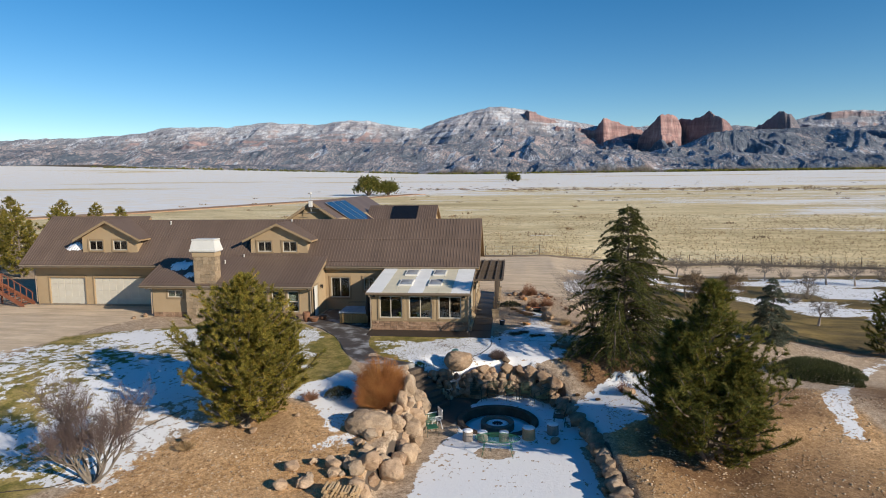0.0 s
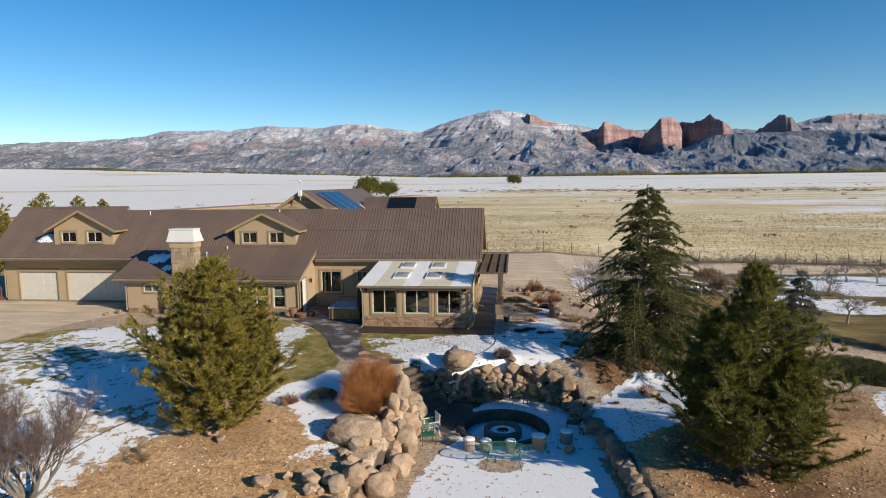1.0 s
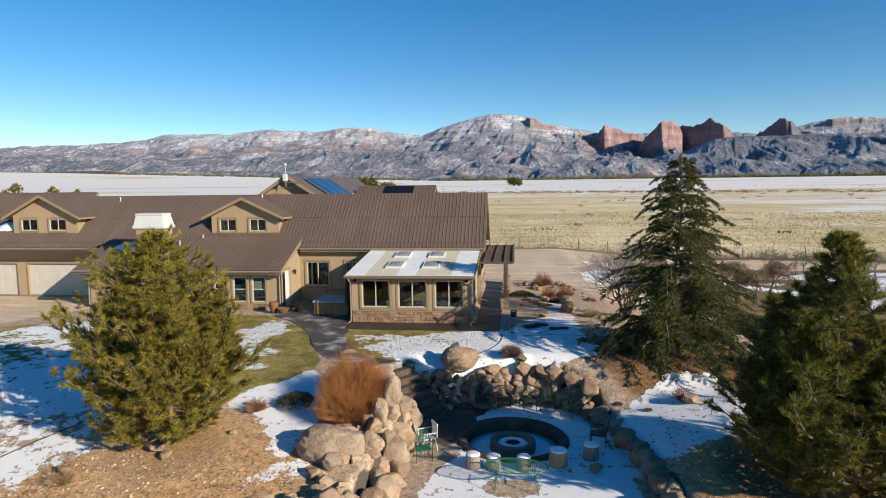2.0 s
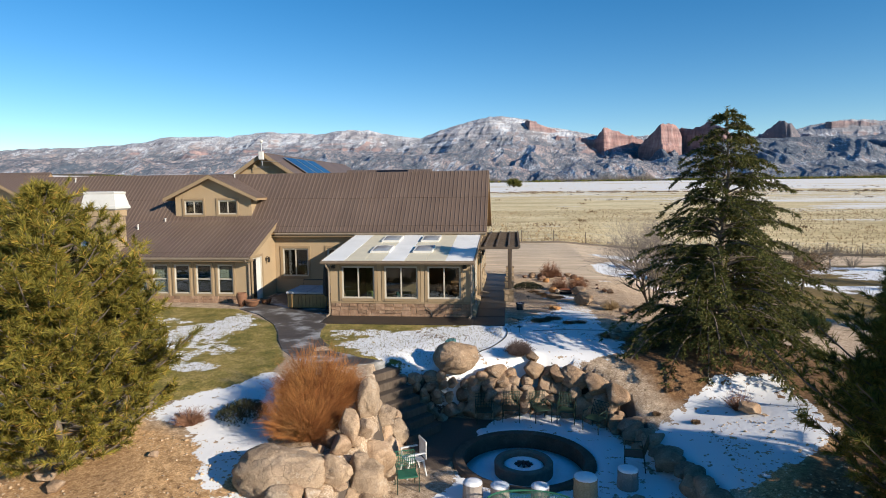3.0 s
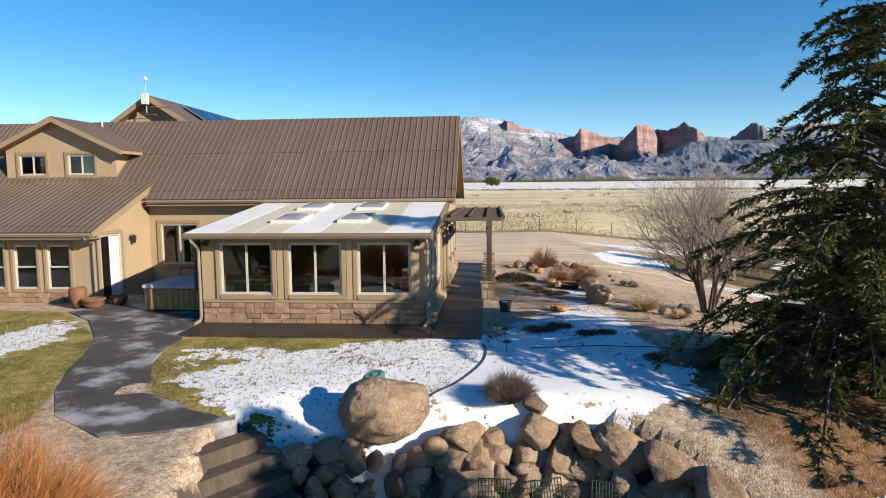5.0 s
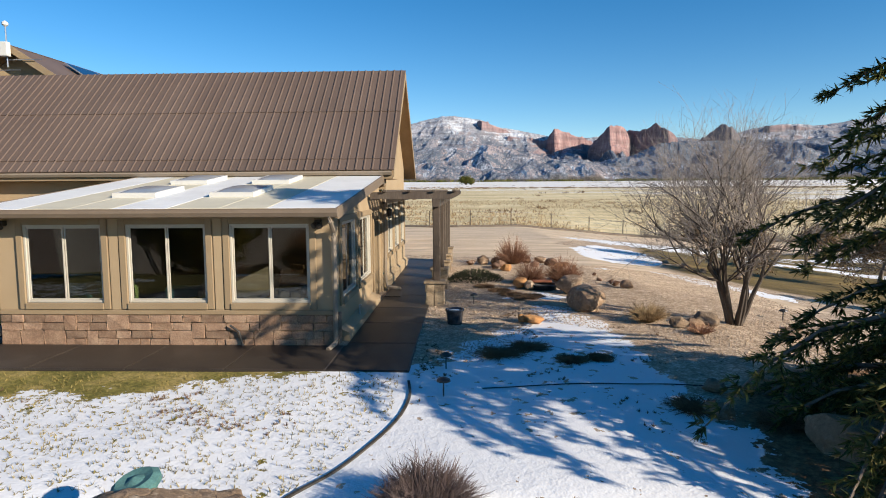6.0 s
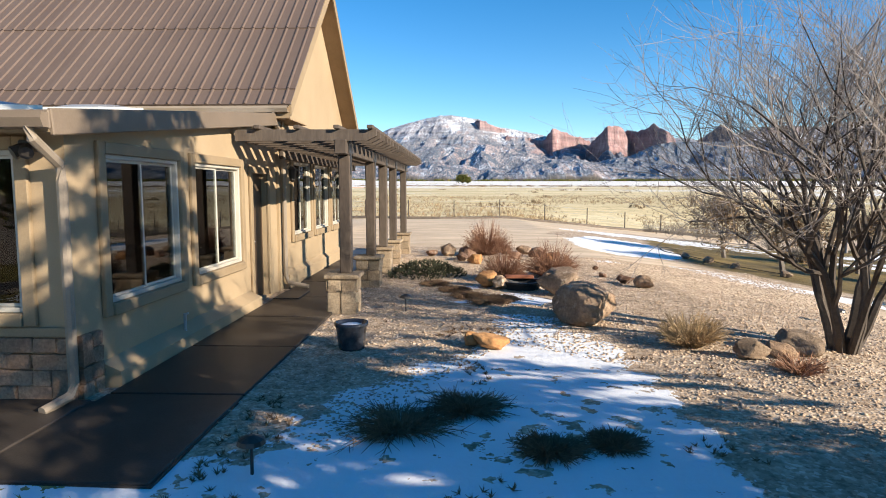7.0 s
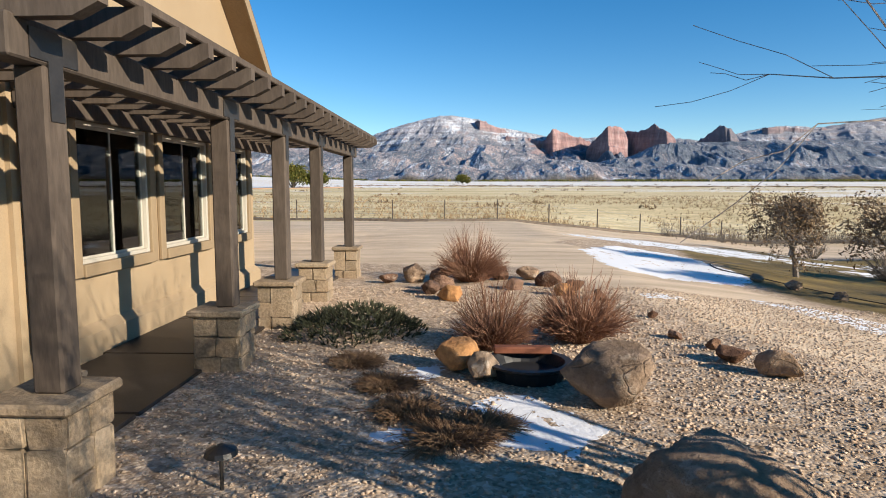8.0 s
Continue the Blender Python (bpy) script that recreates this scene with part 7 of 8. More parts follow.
part("cover", Geo().cbox(0.01, 1.06, -1.02, 1.02, 0.72, 0.84, 0.03), spa_cover, spa)
part("cover_lifter", Geo().tube([(-0.9, 1.05, 0.5), (-0.9, 1.1, 1.1), (0.5, 1.1, 1.12), (0.9, 1.1, 0.5)], 0.025, 6), black_plastic, spa)
um = thing("umbrella", (-6.85, 0.75, 0.02), "closed dark patio umbrella beside the sunroom", "umbrella")
part("base", Geo().lathe([(0.28, 0), (0.28, 0.06), (0.06, 0.1), (0.04, 0.3)], 16), black_plastic, um)
part("pole", Geo().tube([(0, 0, 0.1), (0, 0, 2.35)], 0.022, 8), dark_metal, um)
part("canopy", Geo().lathe([(0.05, 0.75), (0.13, 0.85), (0.15, 1.3), (0.11, 1.8), (0.06, 2.3), (0.02, 2.42)], 9), canvas, um)
for x, y, r, h, tall in ((-11.55, 2.0, 0.27, 0.66, True), (-11.0, 1.95, 0.34, 0.32, False), (-10.55, 2.6, 0.26, 0.3, False)):
    pt = thing("flower_pot", (x, y, 0.02), "tall terracotta planter jar by the wing corner" if tall else "wide low terracotta bowl by the terrace door", "pot", "terracotta pots")
    prof = [(r * 0.55, 0), (r * 0.8, h * 0.35), (r, h * 0.75), (r * 0.98, h * 0.88), (r * 0.82, h * 0.95), (r * 0.9, h), (r * 0.76, h), (r * 0.7, h - 0.06)] if tall else [(r * 0.6, 0), (r * 0.9, h * 0.4), (r * 0.97, h * 0.8), (r * 1.06, h * 0.84), (r * 1.06, h), (r * 0.92, h), (r * 0.7, h - 0.06)]
    part("pot", Geo().lathe(prof, 20), terracotta, pt, "", True)
    part("soil", Geo().lathe([(r * 0.7, h - 0.07), (r * 0.3, h - 0.05), (0.01, h - 0.05)], 16), bark_pine, pt)
bk = thing("planter_bucket", (2.12, 1.92, gz(2.12, 1.92)), "dark glazed planter pot filled with snow", "planter")
part("pot", Geo().lathe([(0.15, 0), (0.16, 0.04), (0.185, 0.27), (0.205, 0.295), (0.205, 0.33), (0.18, 0.33), (0.17, 0.27)], 24), glaze, bk, "", True)
part("snow_fill", Geo().lathe([(0.175, 0.28), (0.1, 0.305), (0.01, 0.31)], 20), snow_cap, bk, "", True)
mat_ob = solid("door_mat", Geo().cbox(0.17, 0.62, 5.05, 5.85, 0.037, 0.055, 0.006), black_plastic, "dark rubber door mat on the path", "door mat")
pond = thing("tub_pond", (4.62, 6.55, gz(4.62, 6.55)), "dark green plastic tub pond with a brick on its rim", "pond")
part("tub", Geo().lathe([(0.32, -0.05), (0.38, 0.12), (0.42, 0.14), (0.42, 0.16), (0.35, 0.16), (0.3, 0.06), (0.02, 0.05)], 22), black_plastic, pond)
part("brick", Geo().cbox(-0.32, 0.25, 0.2, 0.32, 0.16, 0.23, 0.012), redwood, pond)


def path_light(x, y):
    t = thing("path_light", (x, y, gz(x, y)), "small black garden path light on a stake", "path light", "garden path lights")
    part("stake", Geo().tube([(0, 0, -0.05), (0, 0, 0.22)], 0.012, 6), dark_metal, t)
    part("shade", Geo().lathe([(0.02, 0.2), (0.10, 0.22), (0.09, 0.25), (0.02, 0.28)], 12), dark_metal, t)


for x, y in ((2.04, -1.38), (2.05, -2.75), (2.56, 4.25), (9.4, 4.4), (9.9, 3.6)):
    path_light(x, y)
solid("spigot", Geo().tube([(0.06, 1.95, 0.02), (0.06, 1.95, 0.42), (0.1, 1.95, 0.42)], 0.018, 6), alu, "small grey hose spigot by the wall", "spigot")
solid("pipe_stub", Geo().tube([(-1.75, -0.1, 0.02), (-1.82, -0.11, 0.3), (-1.98, -0.12, 0.42)], 0.022, 6), dark_metal, "dark bent pipe against the stone base", "pipe")

# ---- sunroom furniture ----
def wood_chair(x, y, turn):
    t = thing("dining_chair", (x, y, 0.06), "oak spindle-back dining chair in the sunroom", "chair", "sunroom dining chairs")
    t.rotation_euler = (0, 0, radians(turn))
    part("seat", Geo().cbox(-0.22, 0.22, -0.22, 0.22, 0.43, 0.46, 0.01), oak, t)
    for sx in (-1, 1):
        for sy in (-1, 1):
            part("leg", Geo().tube([(sx * 0.17, sy * 0.17, 0.43), (sx * 0.21, sy * 0.21, 0)], 0.018, 6), oak, t)
    b = Geo().cbox(-0.23, 0.23, -0.27, -0.24, 0.92, 1.02, 0.008)
    for k in range(6):
        b.tube([(-0.19 + 0.076 * k, -0.2, 0.46), (-0.19 + 0.076 * k, -0.255, 0.93)], 0.011, 5)
    part("backrest", b, oak, t)


def armchair(x, y, turn, cloth, label):
    t = thing("armchair", (x, y, 0.06), label, "armchair")
    t.rotation_euler = (0, 0, radians(turn))
    part("seat", Geo().cbox(-0.33, 0.33, -0.33, 0.36, 0.12, 0.45, 0.04), cloth, t)
    part("backrest", Geo().cbox(-0.36, 0.36, -0.46, -0.28, 0.2, 0.98, 0.06), cloth, t)
    for sx in (-1, 1):
        part("arm", Geo().cbox(sx * 0.4 - 0.08, sx * 0.4 + 0.08, -0.4, 0.36, 0.1, 0.62, 0.05), cloth, t)


dt = thing("dining_table", (-1.4, 2.9, 0.06), "round oak dining table in the sunroom", "table")
part("tabletop", Geo().lathe([(0.55, 0.71), (0.57, 0.73), (0.55, 0.75)], 24), oak, dt)
part("pedestal", Geo().lathe([(0.3, 0), (0.28, 0.04), (0.07, 0.1), (0.06, 0.5), (0.12, 0.71)], 14), oak, dt)
for x, y, a in ((-0.75, 2.2, 30), (-2.1, 2.6, 100), (-1.0, 3.6, 200), (-1.9, 3.5, 150)):
    wood_chair(x, y, a)
armchair(-4.6, 1.1, 10, green_cloth, "green upholstered armchair in the sunroom")
armchair(-5.5, 1.3, -20, teal_cloth, "teal upholstered armchair in the sunroom")
armchair(-3.2, 1.0, 5, teal_cloth, "low teal armchair under the sunroom window")

# ---- outside stair at the garage end ----
stair = thing("outdoor_stair", (-36.3, 6.2, 0), "red-stained wooden outdoor stair with railings", "stairs")
for k in range(9):
    part("tread", Geo().cbox(-0.28 - 0.28 * k - 0.3, -0.28 - 0.28 * k, -0.55, 0.55, 0.17 * (k + 1) - 0.04, 0.17 * (k + 1), 0.008), redwood, stair)
for y in (-0.58, 0.58):
    part("stringer", Geo().prism([(0.0, 0.0), (-0.3, 0.0), (-2.9, 1.45), (-2.9, 1.65), (-2.6, 1.65), (0.0, 0.2)], "y", y - 0.025, y + 0.025), redwood, stair)
    part("handrail", Geo().tube([(-0.2, y, 1.0), (-2.8, y, 2.5), (-4.2, y, 2.5)], 0.035, 6), redwood, stair)
    for k in range(6):
        x = -0.2 - 0.52 * k
        part("baluster", Geo().cbox(x - 0.03, x + 0.03, y - 0.03, y + 0.03, max(0, -x * 0.577), 1.0 + (-x - 0.2) * 0.577, 0.005), redwood, stair)
part("landing", Geo().cbox(-4.3, -2.8, -0.6, 0.6, 1.5, 1.56, 0.01), redwood, stair)
for x in (-2.9, -4.2):
    for y in (-0.5, 0.5):
        part("post", Geo().cbox(x - 0.05, x + 0.05, y - 0.05, y + 0.05, 0, 2.5, 0.01), redwood, stair)
# ---- wire fence along the track ----
FL = [(-70, 58.5), (-30, 48.8), (0.8, 41.3), (12.0, 43.0), (22.0, 47.0), (32.0, 48.2), (48.0, 46.0), (90.0, 38.5)]
fence = thing("wire_fence", (0, 0, 0), "thin steel post and wire fence along the gravel track", "fence")
pts = [along(FL, k / 46) for k in range(47)]
pm = Geo().cbox(-0.035, 0.035, -0.035, 0.035, -0.1, 1.45, 0.008).mesh("post")
pm.materials.append(bark_dark)
for x, y in pts:
    piece("post", pm, fence, Matrix.Translation((x, y, gz(x, y))))
for h in (0.5, 0.9, 1.3):
    part("wire", Geo().tube([(x, y, gz(x, y) + h) for x, y in pts], 0.006, 3), alu, fence)
tagged(solid("dirt_track", ribbon([along([(-150, 90), (-113, 135), (-61, 235), (-45, 272)], k / 30) for k in range(31)], 9.0, -0.2, 0.25), redwood_soil, "reddish bare earth bank along the snow field", "bank"), kind="structure")
tagged(solid("track_edge", ribbon([along(FL, k / 60) for k in range(61)], 0.7, -0.05, 0.16), bark_pine, "dark weedy bank under the fence line", "bank"), kind="structure")

# snow left on the shaded parts of the roofs
def roof_snow(cx, cy, zf, slope, rx, ry, seed, label):
    r_ = random.Random(seed)
    n = 26
    g = Geo()
    ring = []
    for k in range(n):
        a = 2 * math.pi * k / n
        q = r_.uniform(0.72, 1.12)
        ring.append((cx + rx * q * math.cos(a), cy + ry * q * math.sin(a)))
    low = [(x, y, zf(y) + 0.03) for x, y in ring]
    top = [(cx + (x - cx) * 0.93, cy + (y - cy) * 0.93, zf(cy + (y - cy) * 0.93) + 0.085) for x, y in ring]
    g.add(low + top + [(cx, cy, zf(cy) + 0.10)], [(k, (k + 1) % n, n + (k + 1) % n, n + k) for k in range(n)] + [(n + k, n + (k + 1) % n, 2 * n) for k in range(n)])
    solid("roof_snow", g, snow_cap, label, "snow", "snow on the roofs", soft=True)


roof_snow(-22.2, 4.85, wing_roof_z, 0, 0.95, 0.75, 3, "patch of snow on the wing roof beside the chimney")
roof_snow(-32.4, 6.95, roof_at, 0, 0.85, 0.35, 4, "patch of snow on the roof below the dormer")
roof_snow(-20.9, 3.6, wing_roof_z, 0, 0.5, 0.4, 5, "patch of snow on the wing roof beside the chimney")

# ---- plants ----


def unit(a):
    return a / np.maximum(np.linalg.norm(a, axis=-1, keepdims=True), 1e-9)


def blades(centres, dirs, per, length, width, spread, r):
    """Bursts of narrow triangles: per blades at each centre, leaning by spread from its direction."""
    c = np.repeat(np.asarray(centres, float), per, 0)
    d = np.repeat(np.asarray(dirs, float), per, 0)
    n = len(c)
    d = unit(d + spread * r.normal(size=(n, 3)))
    s = unit(np.cross(d, r.normal(size=(n, 3))))
    L = (length * r.uniform(0.65, 1.2, n))[:, None]
    w = (width * r.uniform(0.7, 1.3, n))[:, None] / 2
    v = np.stack([c - s * w, c + s * w, c + d * L], 1).reshape(-1, 3)
    return v, np.arange(3 * n).reshape(-1, 3)


def pine_tree(x, y, H, R, seed, needles, label, branches=105, tuft=0.17, widest=0.28, leaders=1, per=20, blade=0.021, taper=1.25, spires=(0.5, 0.68)):
    r = np.random.default_rng(seed)
    t = thing("pine_tree", (x, y, gz(x, y) - 0.1), label, "tree")
    wood, cs, ds = Geo(), [], []
    stems = [(np.array([0, 0, 0.0]), H, R)]
    for k in range(leaders - 1):
        a = 2.4 * k + 0.6
        stems.append((np.array([0.42 * R * math.cos(a), 0.42 * R * math.sin(a), 0.22 * H]), H * r.uniform(*spires), R * 0.32))
    for si, (o, h, rad) in enumerate(stems):
        top = o + np.array([r.normal() * 0.12, r.normal() * 0.12, h])
        pts = [o + (top - o) * k / 6 + np.array([r.normal() * 0.04, r.normal() * 0.04, 0]) for k in range(7)]
        wood.tube([tuple(p) for p in pts], [0.02 * H * (1 - 0.93 * k / 6) * (1 if si == 0 else 0.6) for k in range(7)], 8)
        if si:
            wood.tube([(0, 0, 0.1), tuple(o)], [0.012 * H, 0.011 * H], 6)
        nb = branches if si == 0 else branches // 2
        for k in range(nb):
            f = 0.05 + 0.93 * ((k + r.uniform(0, 1)) / nb) ** 1.05
            az = 2.39996 * k + r.uniform(-0.5, 0.5)
            prof = (f / widest) ** 0.45 if f < widest else max(0.05, 1 - ((f - widest) / (1 - widest)) ** taper)
            lump = 0.52 + 0.74 * vnoise(np.array([(az % 6.2832) * 1.5 + 9]), np.array([f * 6.5 + seed]), seed)[0]
            L = rad * prof * lump * r.uniform(0.82, 1.1)
            if L < 0.12:
                L = 0.12
            p = o + (top - o) * f
            out = np.array([math.cos(az), math.sin(az), 0])
            rise = -0.05 + 0.55 * f
            pts = [p + out * L * s + np.array([0, 0, L * (rise * s + 0.28 * s * s) - 0.10 * L * math.sin(math.pi * s)]) for s in np.linspace(0, 1, 6)]
            wood.tube([tuple(q) for q in pts], [0.010 + 0.016 * L * (1 - s) for s in np.linspace(0, 1, 6)], 4)
            m = max(3, int(4 + L * 3.2))
            for j in range(m):
                s = 0.30 + 0.70 * (j + r.uniform(0, 1)) / m
                q = p + out * L * s + np.array([0, 0, L * (rise * s + 0.28 * s * s) - 0.10 * L * math.sin(math.pi * s)])
                td = unit(np.array([*(out[:2] * 0.6 + r.normal(size=2) * 0.75), 0.55 + r.normal() * 0.2]))
                tl = r.uniform(0.18, 0.5) * (0.5 + 0.5 * min(1, L))
                e = q + td * tl
                wood.tube([tuple(q), tuple(e)], [0.010, 0.006], 3)
                kk = 4 if L > 0.8 else 3
                for i in range(kk):
                    cs.append(q + td * tl * (i + 1) / kk)
                    ds.append(td + np.array([0, 0, 0.25]))
            cs.append(pts[-1])
            ds.append(out * 0.5 + np.array([0, 0, 0.8]))
        for i in range(6):
            cs.append(top - np.array([0, 0, 0.08 * i]))
            ds.append(np.array([0, 0, 1.0]))
    part("trunk", wood, bark_pine, t)
    v, f = blades(cs, ds, per, tuft, blade, 0.62, r)
    part("crown", array_mesh("crown", v, f), needles, t)
    return t


def cedar_tree(x, y, H, R, seed, needles, label, tiers=150, scale=1.0):
    r = np.random.default_rng(seed)
    t = thing("cedar_tree", (x, y, gz(x, y) - 0.1), label, "tree")
    wood, cs, ds = Geo(), [], []
    pts = [(0.06 * math.sin(k * 1.3), 0.05 * math.cos(k * 1.7) - 0.05, H * 0.99 * k / 8) for k in range(9)]
    wood.tube(pts, [0.019 * H * (1 - 0.95 * k / 8) for k in range(9)], 9)
    for k in range(tiers):
        whorl = 19.0
        f = ((k + r.uniform(0, 1)) / tiers) ** 1.4 * whorl
        f = 0.04 + 0.94 * (math.floor(f) + 0.5 + r.normal() * 0.30) / whorl
        az = 2.39996 * k + r.uniform(-0.6, 0.6)
        lump = 0.58 + 0.62 * vnoise(np.array([az * 1.3 + 5]), np.array([f * 6.5]), seed)[0]
        L = R * (1 - f) ** 0.82 * lump * r.uniform(0.75, 1.15) + 0.12
        if f > 0.62:
            L *= 0.85 + 0.5 * r.random()
        out, side = np.array([math.cos(az), math.sin(az), 0]), np.array([-math.sin(az), math.cos(az), 0])
        up = r.uniform(0.14, 0.40)
        droop = r.uniform(0.10, 0.34) + (0.16 if f < 0.2 else 0.0)

        def at(s):
            return np.array([0, 0, f * H]) + out * L * s + np.array([0, 0, L * (up * math.sin(s * 2.4) * 0.75 - droop * s ** 2.4)]) + side * 0.08 * L * math.sin(3 * s + az)
        wood.tube([tuple(at(s)) for s in np.linspace(0, 1, 7)], [0.008 + 0.014 * L * (1 - s) for s in np.linspace(0, 1, 7)], 4)
        m = max(4, int(5 + L * 3.6))
        for j in range(m):
            s = 0.16 + 0.84 * (j + r.uniform(0, 1)) / m
            q = at(s)
            for sg in (-1, 1):
                tl = scale * (0.14 + 0.42 * L / R * (1.15 - s)) * r.uniform(0.7, 1.3)
                td = unit(side * sg * r.uniform(0.5, 1.0) + out * r.uniform(0.5, 1.0) + np.array([0, 0, -0.28 + r.normal() * 0.15]))
                n = max(2, int(tl / 0.075))
                for i in range(n):
                    u = (i + 1) / n
                    cs.append(q + td * tl * u + np.array([0, 0, -0.22 * tl * u * u]))
                    ds.append(td + np.array([0, 0, -0.15]))
        for i in range(4):
            cs.append(at(1 - 0.05 * i))
            ds.append(out + np.array([0, 0, -0.6]))
    for i in range(14):
        cs.append(np.array([0.05 * r.normal(), 0.05 * r.normal(), H * (1 - 0.012 * i)]))
        ds.append(np.array([r.normal() * 0.6, r.normal() * 0.6, 0.5]))
    part("trunk", wood, bark_pine, t)
    v, f = blades(cs, ds, 9, 0.14 * scale, 0.034 * scale, 0.55, r)
    part("crown", array_mesh("crown", v, f), needles, t)
    return t


def branching(wood, r, p, d, length, rad, depth, tips, bend=0.22, kids=(2, 3), up=0.05, shrink=0.74, sides=(6, 5, 4, 3, 3, 3, 3), fine=None, spread=(0.35, 0.85), thin=0.0):
    """Grows one limb and its branches into wood."""
    n = 4 if depth < 2 else 3
    pts, radii = [p], [rad]
    for k in range(n):
        d = unit(d + r.normal(size=3) * bend * 0.5 + np.array([0, 0, up]))
        p = p + d * length / n
        pts.append(p)
        radii.append(max(thin, rad * (1 - 0.42 * (k + 1) / n)))
    (fine if fine is not None and depth >= 3 else wood).tube([tuple(q) for q in pts], radii, sides[min(depth, 6)])
    if rad * 0.58 < 0.0014 or depth >= 6:
        tips.append((pts[-1], d))
        return
    m = int(r.integers(kids[0], kids[1] + 1))
    for k in range(m):
        s = r.uniform(0.35 if depth else 0.62, 1.0) if k else 1.0
        i = min(n, max(1, int(round(s * n))))
        a = unit(np.cross(d, r.normal(size=3)))
        nd_ = unit(d + a * r.uniform(*spread))
        branching(wood, r, pts[i], nd_, length * shrink * r.uniform(0.75, 1.1), radii[i] * (0.72 if k else 0.86), depth + 1, tips, bend, kids, up, shrink, sides, fine, spread, thin)


def bare_tree(name, x, y, stems, length, rad, seed, bark, label, category="tree", lean=0.45, kids=(2, 3), leaves=None, depth0=0, shrink=0.74, up=0.05, group="", leaf_n=4, twigs=None, spread=(0.35, 0.85), thin=0.0):
    r = np.random.default_rng(seed)
    t = thing(name, (x, y, gz(x, y) - 0.04), label, category, group)
    tips, crown = [], Geo()
    for k in range(stems):
        wood = Geo()
        a = 2 * math.pi * k / stems + r.uniform(-0.4, 0.4)
        d = unit(np.array([math.cos(a) * lean * r.uniform(0.3, 1.3), math.sin(a) * lean * r.uniform(0.3, 1.3), 1.0]))
        o = np.array([0.05 * math.cos(a) * (stems > 1) * 2, 0.05 * math.sin(a) * (stems > 1) * 2, 0.0])
        branching(wood, r, o, d, length * r.uniform(0.8, 1.15), rad * r.uniform(0.75, 1.1), depth0, tips, kids=kids, shrink=shrink, up=up, fine=crown, spread=spread, thin=thin)
        part("stem" if stems > 1 else "trunk", wood_mesh(wood), bark, t)
    part("twig_crown", wood_mesh(crown), twigs or bark, t)
    if leaves is not None:
        c = np.array([q for q, _ in tips])
        c = np.repeat(c, 2, 0) + r.normal(size=(2 * len(c), 3)) * 0.08
        v, f = blades(c, np.tile([0, 0, -0.4], (len(c), 1)), leaf_n, 0.085, 0.05, 1.0, r)
        part("leaf_mass", array_mesh("leaf_mass", v, f), leaves, t)
    return t


def wood_mesh(g):
    me = bpy.data.meshes.new("branches")
    me.from_pydata(g.v, [], g.f)
    return me


def twig_bush(name, x, y, R, H, n, material, seed, label, lean=1.25, curve=0.3, width=0.006, forks=2, round_=False, category="bush", group="", clumps=3):
    """A domed bush of many thin curving stems, in a few clumps."""
    r = np.random.default_rng(seed)
    t = thing(name, (x, y, gz(x, y) - 0.02), label, category, group)
    for c in range(clumps):
        g = Geo()
        for k in range(n // clumps):
            a = 2 * math.pi * (c + r.uniform(-0.15, 1.15)) / clumps
            th = lean * math.sqrt(r.random())
            sa, ca = math.sin(th), math.cos(th)
            ln = H * R / math.sqrt((R * ca) ** 2 + (H * sa) ** 2) * r.uniform(0.45, 1.02) * (1.15 if r.random() < 0.06 else 1.0)
            o = np.array([math.cos(a), math.sin(a), 0]) * R * 0.22 * r.random()
            d = np.array([math.cos(a) * sa, math.sin(a) * sa, ca])
            low = np.array([0, 0, -1.0]) * curve * sa
            P = [o + d * ln * u - low * ln * u * (1 - u) + r.normal(size=3) * 0.014 * H for u in (0, 0.4, 0.75, 1.0)]
            g.tube([tuple(p) for p in P], [width, width * 0.8, width * 0.55, width * 0.25], 3)
            for j in range(forks):
                u = r.uniform(0.35, 0.85)
                q = o + d * ln * u - low * ln * u * (1 - u)
                e = q + unit(d + r.normal(size=3) * 0.45) * ln * r.uniform(0.15, 0.32)
                g.tube([tuple(q), tuple(e)], [width * 0.6, width * 0.25], 3)
        part("stem_clump", wood_mesh(g), material, t)
    return t


def leafy_shrub(name, x, y, R, H, n, material, seed, label, blade=0.09, wid=0.03, group=""):
    r = np.random.default_rng(seed)
    t = thing(name, (x, y, gz(x, y) - 0.02), label, "shrub", group)
    a, s = r.uniform(0, 2 * math.pi, n), np.sqrt(r.random(n))
    lump = 0.75 + 0.4 * vnoise(np.cos(a) * 2 + 5, np.sin(a) * 2 + 5, seed)
    px, py = np.cos(a) * s * R * lump, np.sin(a) * s * R * lump
    pz = H * np.sqrt(np.clip(1 - s * s, 0.03, 1)) * r.uniform(0.25, 1, n)
    c = np.stack([px, py, pz], 1)
    v, f = blades(c, np.stack([px / R, py / R, np.full(n, 0.8)], 1), 5, blade, wid, 0.5, r)
    part("foliage", array_mesh("foliage", v, f), material, t)
    g = Geo()
    for k in range(14):
        i = int(r.integers(0, n))
        g.tube([(0, 0, 0), tuple(c[i] * np.array([0.5, 0.5, 0.6])), tuple(c[i])], [0.014, 0.009, 0.004], 4)
    part("stem_clump", wood_mesh(g), bark_dark, t)
    return t


